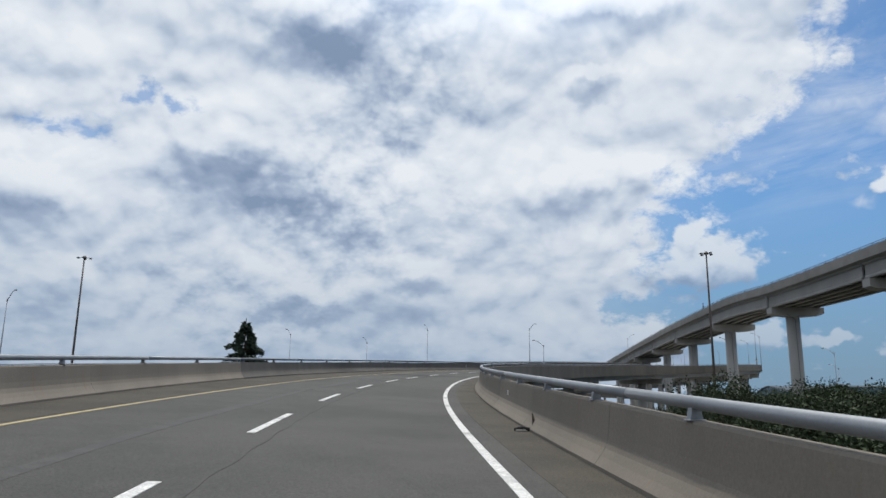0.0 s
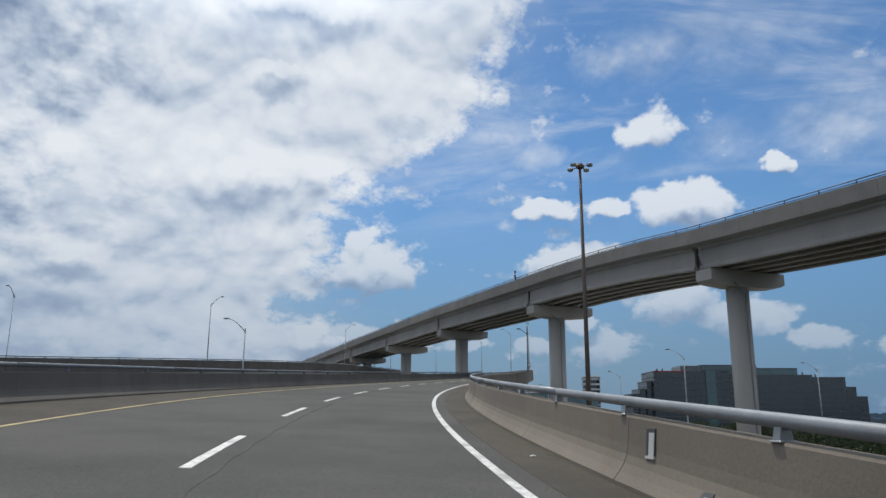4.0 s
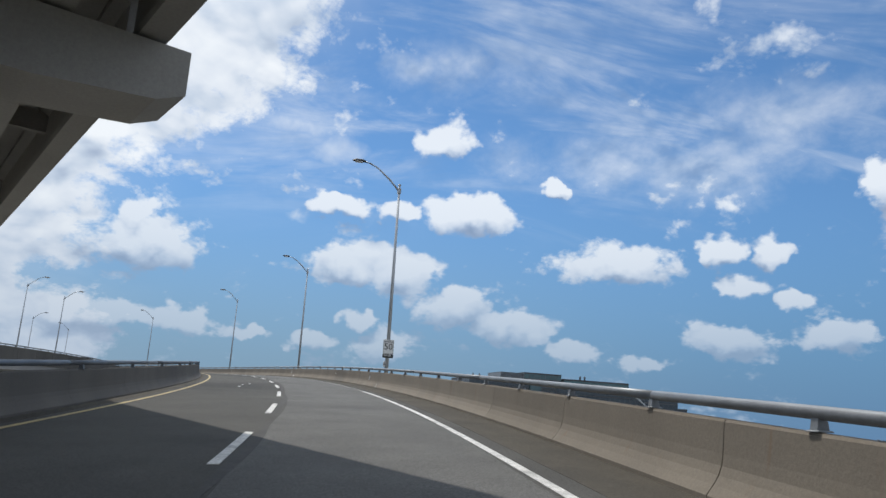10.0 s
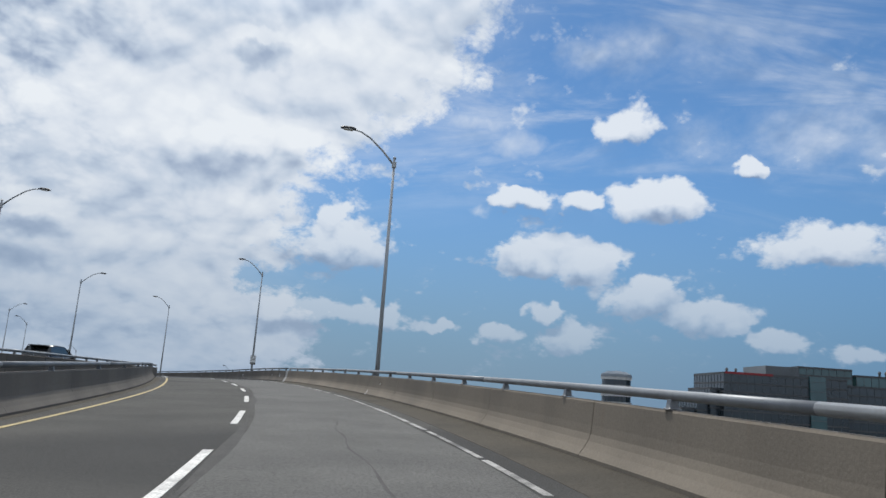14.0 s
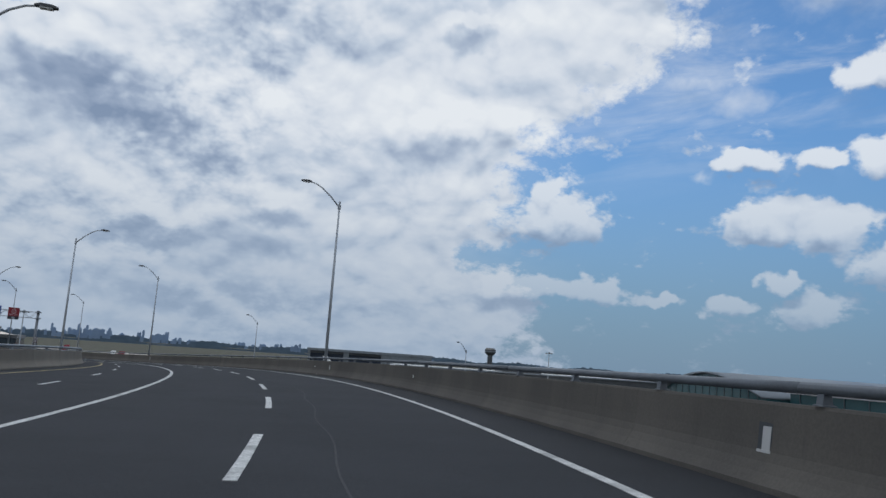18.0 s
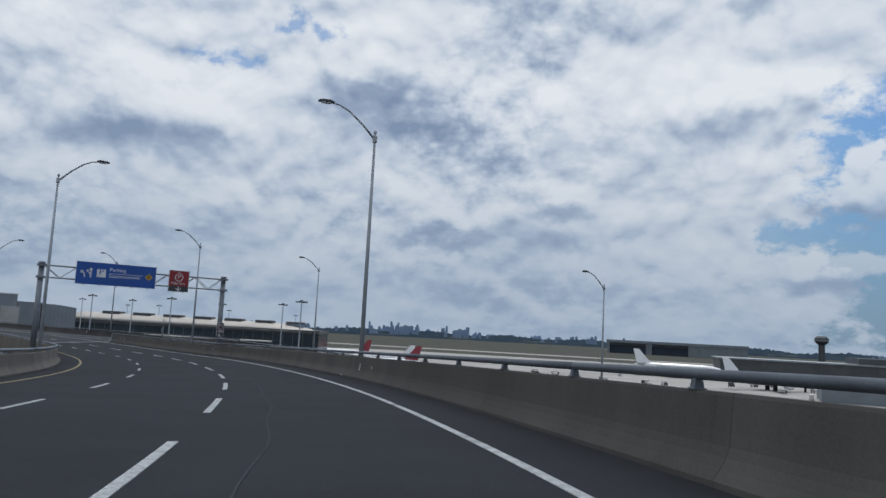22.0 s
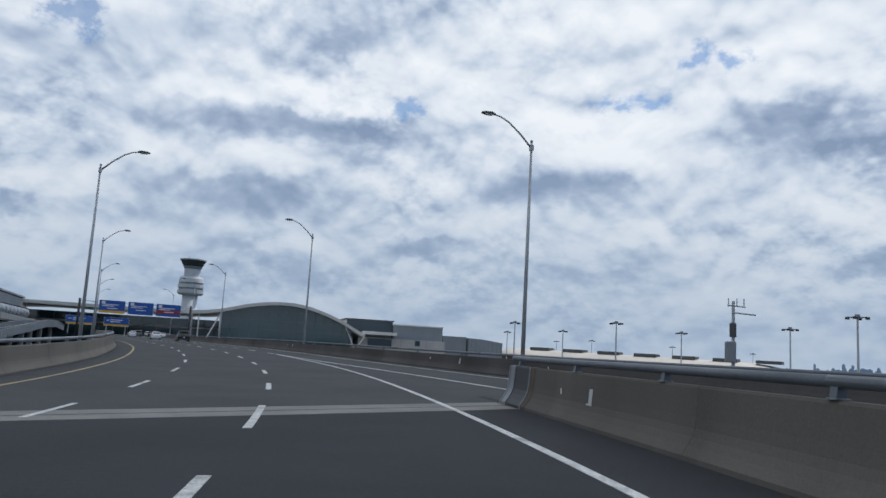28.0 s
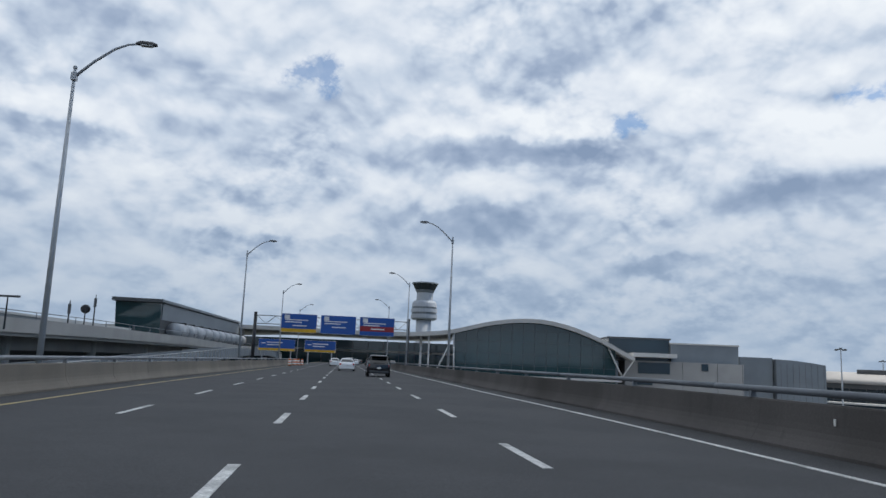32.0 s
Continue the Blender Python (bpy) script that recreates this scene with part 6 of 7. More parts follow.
def conifer(m, tall, spread, label="dark spruce tree with drooping layered branches"):
    ob = thing("conifer", label, "tree", m, "conifers")
    part("trunk", tube([(0, 0, 0), (0.05, 0, tall * 0.5), (0, 0.03, tall)], [0.03 * tall * 0.5, 0.02 * tall * 0.5, 0.02], 8), BARK, ob)
    tiers = 30
    boughs = []
    for k in range(tiers):
        z = tall * (0.06 + 0.92 * k / tiers)
        reach = spread * (1 - k / tiers) ** 1.05 * rng.uniform(0.88, 1.1) + 0.1
        for j in range(7 if k < 22 else 5):
            a = 2.4 * len(boughs) + rng.uniform(-0.4, 0.4)
            boughs.append((z + rng.uniform(-0.2, 0.2), reach * rng.uniform(0.6, 1.12), a))
    limbs = [tube([(0, 0, z), (q * math.cos(a) * 0.6, q * math.sin(a) * 0.6, z + 0.02 * q), (q * math.cos(a), q * math.sin(a), z - 0.16 * q)], [0.05, 0.03, 0.01], 4) for z, q, a in boughs]
    for limb in limbs:
        part("bough", limb, BARK, ob)

    def place():
        z, q, a = boughs[rng.randrange(len(boughs))]
        f = rng.uniform(0.12, 1.0) ** 0.8
        a += rng.gauss(0, 0.16)
        c = Vector((q * f * math.cos(a), q * f * math.sin(a), z - 0.13 * q * f * f + rng.gauss(0, 0.10)))
        return c, Vector((math.cos(a), math.sin(a), -0.1))
    part("needles", leaf_cloud(30000, place, 0.011 * tall + 0.05, 0.2), NEEDLE, ob)
    return ob


def bush(m, tall, spread, seed):
    rng.seed(seed)
    ob = thing("bush", "dark green leafy bush on the slope below the ramp", "bush", m, "bushes")
    clumps = []
    for _ in range(24):
        a, q = rng.uniform(0, 6.283), spread * math.sqrt(rng.random()) * 0.85
        clumps.append((Vector((q * math.cos(a), q * math.sin(a), tall * rng.uniform(0.35, 0.85) * (1.1 - 0.45 * q / spread))), rng.uniform(0.22, 0.4) * spread))
    stems = [tube([(c.x * 0.15, c.y * 0.15, 0), (c.x * 0.55, c.y * 0.55, c.z * 0.55), tuple(c)], [0.09, 0.05, 0.02], 5) for c, _ in clumps]
    part("branches", join(*stems), BARK, ob)

    def place():
        c, q = clumps[rng.randrange(len(clumps))]
        d = Vector((rng.gauss(0, 1), rng.gauss(0, 1), rng.gauss(0, 0.8))).normalized()
        return c + d * q * rng.uniform(0.55, 1.1), d
    part("leaves", leaf_cloud(11000, place, 0.20, 0.1), LEAF, ob)
    return ob


conifer(pose(-14.9, 57.6, GROUND), 13.3, 8.0)
big = conifer(pose(104, 128, GROUND - 1), 14.8, 10.5)
copy_thing(big, pose(92, 118, GROUND - 1, 0, 0, 60))
copy_thing(big, pose(78, 122, GROUND - 2, 0, 0, 160))
rng.seed(5)
spots = []
for k in range(900):
    x, y = 20 + 80 * rng.random(), 30 + 112 * rng.random()
    d = min((Vector((x, y)) - spot(q).xy).length for q in range(0, 180, 6))
    if d > 12 and x > 0.31 * y + 1 and all((Vector((x, y)) - Vector(q)).length > 5.2 for q in spots):
        spots.append((x, y))
near_spots = [q for q in spots if Vector(q).length <= 78]
far_spots = [q for q in spots if Vector(q).length > 78]
bushes = []
for group_spots, lowest in ((near_spots, 6.2), (far_spots, 11.2)):
    kinds = []
    for k, (x, y) in enumerate(group_spots[:60]):
        if k < 3:
            kinds.append(bush(pose(x, y, GROUND), lowest + 1.1 * k, 4.6 + 0.3 * k, 11 + k + int(lowest)))
            rng.seed(50 + k)
        else:
            copy_thing(kinds[k % 3], pose(x, y, GROUND - rng.uniform(0, 1.0), 0, 0, rng.uniform(0, 360)))
    bushes += kinds
for x, y in ((104, 160), (112, 172), (124, 178), (138, 174), (146, 192), (158, 204), (166, 218), (178, 226), (188, 240), (120, 196), (132, 206), (118, 150), (128, 163), (141, 158), (150, 176), (110, 138), (162, 190), (172, 205), (150, 210), (182, 196), (135, 190), (196, 214), (205, 240)):
    copy_thing(bushes[3 + rng.randrange(3)], pose(x, y, GROUND + 0.4, 0, 0, rng.uniform(0, 360)))
belt = random.Random(31)
for k in range(22):
    w = k / 21
    x, y = 196 + 104 * w + belt.uniform(-7, 7), 330 - 52 * w + belt.uniform(-12, 12)
    copy_thing(bushes[3 + k % 3], pose(x, y, GROUND - belt.uniform(0.0, 2.0), 0, 0, belt.uniform(0, 360)))
for x, y in ((-60, 150), (-72, 190), (-40, 205), (-95, 180)):
    copy_thing(bushes[rng.randrange(3)], pose(x, y, GROUND, 0, 0, rng.uniform(0, 360)))

# ---------- the stepped glass office blocks ----------


def storeys(owner, x0, y0, x1, y1, z0, z1, every=3.8, glass=GLASS_BLUE):
    """A glazed block with floor bands and mullions."""
    part("glass_wall", box(x0, y0, z0, x1, y1, z1), glass, owner)
    n = max(1, round((z1 - z0) / every))
    for k in range(n + 1):
        z = z0 + (z1 - z0) * k / n
        part("floor_band", box(x0 - 0.15, y0 - 0.15, z - 0.35, x1 + 0.15, y1 + 0.15, z + (0.35 if k < n else 0.5)), CLAD_DARK, owner)
    for k in range(int((x1 - x0) / 3.2) + 1):
        x = x0 + (x1 - x0) * k / max(1, int((x1 - x0) / 3.2))
        part("mullion", box(x - 0.07, y0 - 0.12, z0, x + 0.07, y0 - 0.005, z1), MULLION, owner)
    for k in range(int((y1 - y0) / 3.2) + 1):
        y = y0 + (y1 - y0) * k / max(1, int((y1 - y0) / 3.2))
        part("mullion", box(x0 - 0.12, y - 0.07, z0, x0 - 0.005, y + 0.07, z1), MULLION, owner)


# the long side runs square to the view from the ramp
office = thing("office_building", "dark blue-grey glass office building with stepped terraces", "office building", pose(375, 500.5, 0, 0, 0, -27))
for x0, y0, x1, y1, top in ((0, 0, 53, 34, 37.6), (53.4, 3, 113, 34, 35.4), (113.4, 4, 136.5, 32, 33.9), (136.9, 6, 144.5, 30, 27.2), (144.9, 8, 153, 28, 20.6), (-4.2, 4, -0.3, 30, 30.8), (-9.0, 6, -4.6, 30, 25.2), (-15.0, 8, -9.4, 28, 21.8)):
    storeys(office, x0, y0, x1, y1, GROUND, top)
storeys(office, 36.4, 8, 60, 30, 36.0, 42.6, glass=GLASS_TEAL)
storeys(office, 62, 8, 105, 30, 35.6, 40.4, glass=GLASS_TEAL)
screen = part("plant_screen", box(21.6, 7.4, 37.9, 36.0, 30, 42.4), CLAD_GREY, office, "pale grey louvred plant screen")
for k in range(9):
    part("louvre", box(21.5, 7.3, 38.2 + 0.46 * k, 36.0, 7.38, 38.38 + 0.46 * k), CLAD_DARK, screen)
atrium = part("stair_tower", box(36.6, -0.9, GROUND, 43.4, -0.2, 38.4), GLASS_TEAL, office, "pale teal glass stair tower")
for k in range(11):
    part("transom", box(36.5, -1.0, GROUND + 4 * k + 1, 43.5, -0.92, GROUND + 4 * k + 1.25), MULLION, atrium)
for x, z in ((5, 37.8), (9, 37.8), (73, 40.6), (76, 40.6), (109, 35.6), (118, 34.0)):
    part("roof_vent", lathe([(0.5, z), (0.5, z + 1.6), (0.8, z + 1.7), (0.3, z + 2.6)], 8, (x, 9)), CLAD_DARK, office)
part("parapet_red", box(0.4, -0.3, 37.4, 21, 0.2, 38.3), SIGN_RED, office, "dark red parapet strip")
round_tower = thing("round_tower", "distant cylindrical concrete and glass tower block", "tower block", pose(346, 534.5, -1.2))
for k in range(11):
    z = GROUND + 3.6 * k
    part("glass_band", lathe([(6.3, z), (6.3, z + 2.4)], 24), GLASS_BLUE, round_tower)
    part("slab_band", lathe([(6.7, z + 2.4), (6.7, z + 3.6)], 24), CLAD_PALE, round_tower)
part("roof_cap", lathe([(6.9, 34.6), (6.6, 35.8), (4.2, 37.0), (0.5, 37.4)], 24), CLAD_GREY, round_tower)

# low road and parking deck beyond the ramp
setting("road_lower", prism([(92, 60), (104, 58), (140, 190), (210, 320), (200, 326), (128, 196)], GROUND, GROUND + 0.06), ASPHALT_OLD, "lower service road beside the flyover piers", "road")

# ---------- the terminal: a long hall under a wavy white roof ----------
HALL = Vector((-211.0, 690.6, 0))
TURN = math.degrees(math.atan2(47.4, 30.5))
hall_m = pose(HALL.x, HALL.y, 0, 0, 0, TURN)          # x along the glazed front to the right, y into the building
WAVE = [(-150, 24.5), (-120, 26.0), (-90, 27.6), (-60, 27.4), (-30, 27.0), (-12, 27.3), (0, 28.6), (8, 31.2), (17, 32.9), (26, 33.7), (35, 32.9), (44, 30.3), (52, 27.0), (58, 23.6), (62, 21.6)]


def wave(x):
    return (along(WAVE, x - 5) + along(WAVE, x - 2.5) + along(WAVE, x) + along(WAVE, x + 2.5) + along(WAVE, x + 5)) / 5 if x < 57 else along(WAVE, x)


terminal = thing("terminal_hall", "airport terminal with an arched glass front and wavy white roof", "airport terminal", hall_m)
xs = [-150 + 4 * k for k in range(54)]
xs = [x for x in xs if x <= 62]
part("roof", loft([[(x, -3.2, wave(x)), (x, -3.2, wave(x) + 1.1), (x, 110, wave(x) + 1.1 + 1.5), (x, 110, wave(x) + 1.5)] for x in xs]), ROOF_WHITE, terminal, "white wavy standing-seam roof", True)
part("roof_edge", loft([[(x, -3.45, wave(x) - 0.15), (x, -3.2, wave(x) - 0.15), (x, -3.2, wave(x) + 1.25), (x, -3.45, wave(x) + 1.25)] for x in xs]), CLAD_PALE, terminal, "pale grey roof fascia")
for k in range(26):
    y = 2 + 4.2 * k
    part("roof_seam", loft([[(x, y - 0.08, wave(x) + 1.1 + 0.0136 * (y + 3.2)), (x, y + 0.08, wave(x) + 1.1 + 0.0136 * (y + 3.2)), (x, y + 0.08, wave(x) + 1.28 + 0.0136 * (y + 3.2)), (x, y - 0.08, wave(x) + 1.28 + 0.0136 * (y + 3.2))] for x in xs]), CLAD_PALE, terminal)
# the arched glass front
arch = [x for x in range(0, 57, 2)]
part("glass_front", loft([[(x, 0.0, GROUND), (x, 0.4, GROUND), (x, 0.4, wave(x) - 0.1), (x, 0.0, wave(x) - 0.1)] for x in arch]), GLASS_DARK, terminal, "dark teal glass front")
for x in range(0, 57, 4):
    part("mullion", box(x - 0.08, -0.18, GROUND, x + 0.08, -0.01, wave(x) - 0.15), MULLION, terminal)
for z in (14.5, 18.5, 22.5, 26.5, 30.5):
    inside = [x for x in arch if wave(x) - 0.4 > z]
    if len(inside) > 1:
        part("transom", box(inside[0], -0.15, z - 0.06, inside[-1], -0.01, z + 0.06), MULLION, terminal)
part("sill_band", box(-2, -1.2, 14.2, 58, -0.2, 15.0), CLAD_PALE, terminal)
part("side_wall", box(56.2, 0.5, GROUND, 57.0, 105, 21.5), CLAD_GREY, terminal)
# recessed glass wall and columns under the canopy over the road
part("canopy_glass", box(-150, 24, GROUND, -0.5, 24.6, 25.5), GLASS_DARK, terminal)
part("canopy_band", box(-150, 23.5, 21.2, -0.5, 23.9, 22.0), CLAD_PALE, terminal)
for x in range(-148, 0, 6):
    part("mullion", box(x - 0.09, 23.75, GROUND, x + 0.09, 23.95, 25.3), MULLION, terminal)
for x in (-130, -112, -94, -76, -12):
    part("column", tube([(x, 1.5, GROUND), (x, 1.5, wave(x))], 0.42, 12), ROOF_WHITE, terminal, "slim white column", True)
for a, b in ((-9, -9.0), (-8.6, 0.0), (0.2, -0.4)):
    part("prop", tube([(a, -1.2, 16.0 - 6), (b, -1.6, wave(b))], 0.3, 10), ROOF_WHITE, terminal, "slanted white steel prop", True)
for a, b in ((58.5, 53), (57.5, 62)):
    part("prop", tube([(a, -1.4, 15.0), (b, -1.6, wave(min(b, 61)))], 0.28, 10), ROOF_WHITE, terminal, "slanted white steel prop", True)

annexe = thing("terminal_annexe", "pale stone terminal annexe with dark windows and a glass top", "airport building", hall_m)
part("glass_top", box(55, 8, 22.0, 76.5, 40, 29.6), GLASS_BLUE, annexe)
part("top_roof", box(54.6, 7.6, 29.6, 76.9, 40.4, 30.2), CLAD_DARK, annexe)
part("brise_soleil", box(62, -0.5, 23.2, 77, 8, 24.6), CLAD_PALE, annexe)
part("upper_storey", box(76.5, 6, 22.0, 100, 42, 28.2), CLAD_GREY, annexe)
part("roof_lip", box(76.2, 5.7, 28.2, 100.3, 42.3, 28.7), CLAD_PALE, annexe)
part("stone_wall", box(60, 4, GROUND, 101, 44, 22.0), STONE_GREY, annexe)
part("long_window", box(64.5, 3.7, 17.6, 75.5, 3.99, 21.4), GLASS_BLUE, annexe)
part("lower_window", box(63.5, 3.7, 13.6, 69.5, 3.99, 15.4), GLASS_BLUE, annexe)
part("small_window", box(86.5, 3.7, 19.2, 88.8, 3.99, 21.6), GLASS_BLUE, annexe)
for x in (80, 92, 100.6):
    part("panel_joint", box(x - 0.05, 3.94, GROUND, x + 0.05, 3.99, 21.9), CLAD_DARK, annexe)
part("end_block", box(101, 8, GROUND, 112.5, 46, 24.8), CLAD_GREY, annexe)
clad = thing("clad_drum_building", "grey metal-clad building with a curved roof line", "airport building", hall_m)
part("wall", prism([(113, GROUND), (113, 24.4), (119, 24.2), (125, 23.6), (130, 22.9), (130, GROUND)], 6, 60, "y"), CLAD_GREY, clad)
for k in range(8):
    part("panel_joint", box(114.5 + 2.1 * k, 5.93, GROUND, 114.56 + 2.1 * k, 5.99, 23.0), CLAD_DARK, clad)

# the long concourse pier with its low white vaulted roof
pier_a, pier_b = Vector((-175, 838, 0)), Vector((-26.7, 864, 0))
pv = (pier_b - pier_a)
concourse = thing("concourse_pier", "long low concourse with a pale tan vaulted roof", "airport terminal", pose(pier_a.x, pier_a.y, 0, 0, 0, math.degrees(math.atan2(pv.y, pv.x))))
LP = pv.length
part("glass_wall", box(0, 0, GROUND + 5, LP, 34, 16.4), GLASS_BLUE, concourse)
part("lower_wall", box(0.5, 0.5, GROUND, LP - 0.5, 33.5, GROUND + 5), CLAD_PALE, concourse)
part("eaves_band", box(-0.5, -0.8, 15.0, LP + 0.5, 34.8, 17.0), CLAD_DARK, concourse)
part("floor_band", box(-0.3, -0.5, 6.0, LP + 0.3, 34.4, 7.0), CLAD_GREY, concourse)
part("roof", loft([[(LP * k / 20 - 3.0 * (k / 20), -1.5 + 37 * i / 12, 17.0 - 1.2 * k / 20 + (4.6 * (1 - max(0, (k - 16) / 4) ** 2 * 0.85)) * math.sin(math.pi * i / 12) ** 0.7) for i in range(13)] for k in range(21)]), ROOF_TAN, concourse, "pale tan vaulted roof", True)
for k in range(7):
    part("roof_unit", soft_box(14 + 19 * k, 10, 20.2, 25 + 19 * k, 18, 22.6 - 0.15 * k, 0.2), CLAD_DARK, concourse, "brown roof ventilation unit")
for k in range(int(LP / 6)):
    part("mullion", box(6 * k + 2.9, -0.2, GROUND + 5, 6 * k + 3.1, -0.01, 15.0), MULLION, concourse)
bridge_walk = thing("apron_gallery", "long pale elevated walkway in front of the concourse", "walkway", concourse.matrix_basis @ pose(-30, -24, 0))
part("deck", box(0, 0, 6.4, LP + 6, 5, 7.2), CLAD_PALE, bridge_walk)
part("side_glass", box(0, 0.2, 7.2, LP + 6, 4.8, 9.6), GLASS_BLUE, bridge_walk)
part("roof", box(-0.4, -0.4, 9.6, LP + 6.4, 5.4, 10.2), CLAD_PALE, bridge_walk)
for k in range(9):
    part("leg", box(5 + 17.5 * k, 2, GROUND, 5.8 + 17.5 * k, 3, 6.4), PIER_CONCRETE, bridge_walk)

# control towers
tower = thing("control_tower", "tall white control tower with a flared glass cab", "control tower", pose(-612, 896.5, 0))
part("shaft", lathe([(7.6, GROUND), (7.4, 64)], 24), TOWER_GREY, tower, "pale concrete shaft", True)
part("equipment_drum", lathe([(11.0, 58.5), (12.6, 60), (12.6, 63.6)], 28), TOWER_GREY, tower)
part("drum_gap", lathe([(11.6, 63.6), (11.6, 65.6)], 28), CLAD_GREY, tower)
part("drum_middle", lathe([(12.6, 65.6), (12.6, 69.0)], 28), TOWER_GREY, tower)
part("drum_gap", lathe([(11.6, 69.0), (11.6, 70.8)], 28), CLAD_GREY, tower)
part("drum_top", lathe([(12.2, 70.8), (11.6, 74.5), (10.4, 76.5)], 28), TOWER_GREY, tower)
part("neck", lathe([(8.0, 76.5), (7.8, 84.5)], 28), TOWER_GREY, tower)
part("cab_base", lathe([(8.0, 84.5), (9.4, 87.2)], 28), CLAD_GREY, tower)
part("cab_glass", lathe([(9.4, 87.2), (12.4, 93.0)], 16), GLASS_BLUE, tower)
part("cab_roof", lathe([(12.9, 93.0), (12.7, 94.2), (2.0, 95.0)], 28), CLAD_GREY, tower)
part("antenna", tube([(-9, 0, 94), (-9, 0, 98)], 0.2, 5), DARK_STEEL, tower)
tower2 = thing("apron_tower", "distant dark apron control tower with a wide head", "control tower", pose(597, 2002, 0))
part("shaft", lathe([(6.5, GROUND), (5.6, 34)], 16), CLAD_DARK, tower2)
part("cab", lathe([(6.0, 33), (12.5, 39), (12.5, 46), (9, 50)], 16), CLAD_DARK, tower2)
part("cab_band", lathe([(12.7, 41.0), (12.7, 43.5)], 16), CLAD_GREY, tower2)

# the wide hangar
hangar = thing("hangar", "huge grey aircraft hangar with dark open bays", "hangar", pose(190, 2069, 0, 0, 0, -7))
part("roof", box(-2, -2, 17.5, 282, 90, 23.0), CLAD_GREY, hangar)
part("back_wall", box(0, 85, GROUND, 280, 88, 17.5), NAVY, hangar)
part("rolling_door", box(5, 6, GROUND, 165, 6.6, 15.5), NAVY, hangar, "dark navy rolling doors")
for x0, x1 in ((0, 5), (80, 92), (165, 178), (178, 280)):
    part("front_wall", box(x0, 0, GROUND, x1, 80, 17.5), CLAD_GREY, hangar)
part("soffit", box(5, 3, 12, 165, 84, 17.4), CLAD_DARK, hangar)
low = thing("cargo_building", "long low grey cargo buildings across the apron", "warehouse", pose(260, 1180, 0, 0, 0, -4))
part("wall", box(0, 0, GROUND, 330, 60, 9.0), CLAD_DARK, low)
part("roof", box(-2, -2, 9.0, 332, 62, 10.4), CLAD_GREY, low)
part("tall_block", box(120, 5, 10.4, 165, 50, 16.0), CLAD_DARK, low)
low2 = thing("cargo_building", "pale low service building by the stands", "warehouse", pose(250, 850, 0, 0, 0, -12))
part("wall", box(0, 0, GROUND, 90, 30, 5.0), CLAD_GREY, low2)
part("roof", box(-1, -1, 5.0, 91, 31, 6.0), ROOF_WHITE, low2)
vault = thing("vaulted_terminal_hall", "low teal glass hall under a grey vaulted roof", "airport building", pose(232, 498, 0))
arc = [(42 * i / 16, 18.2 + 4.4 * math.sin(math.pi * i / 16)) for i in range(17)]
part("gable_glass", loft([[(x, y, GROUND) for y, z in arc] + [(x, y, z - 0.5) for y, z in reversed(arc)] for x in (0.0, 0.4)]), GLASS_TEAL, vault, "dark teal glass gable")
part("roof", loft([[(x, y, z) for y, z in arc] + [(x, y, z - 0.45) for y, z in reversed(arc)] for x in (-1.2, 40.0, 85.0)]), CLAD_GREY, vault, "grey metal vaulted roof", True)
part("rear_wall", box(84, 0.5, GROUND, 84.6, 41.5, 18.0), CLAD_GREY, vault)
for y in (0.2, 41.2):
    part("side_wall", box(0.5, y, GROUND, 84, y + 0.6, 18.0), GLASS_TEAL, vault)
for k in range(1, 14):
    z = 18.2 + 4.4 * math.sin(math.pi * k * 3 / 42)
    part("mullion", box(-0.12, 3 * k - 0.08, GROUND, -0.01, 3 * k + 0.08, z - 0.55), MULLION, vault)
wing = thing("glass_terminal_wing", "long low teal glass wing with a thin white roof edge", "airport building", pose(236, 436, 0))
part("glass_wall", box(0, 0, GROUND, 40, 60, 19.2), GLASS_TEAL, wing)
part("roof_edge", box(-0.6, -0.5, 19.2, 40.5, 60.5, 19.9), CLAD_PALE, wing, "thin white roof edge")
for k in range(10):
    part("mullion", box(-0.15, 6 * k + 2.9, GROUND, -0.01, 6 * k + 3.1, 19.1), MULLION, wing)
for k in range(4):
    part("roof_unit", soft_box(4, 6 + 13 * k, 19.9, 7, 9 + 13 * k, 20.9, 0.15), CLAD_GREY, wing, "grey roof unit")

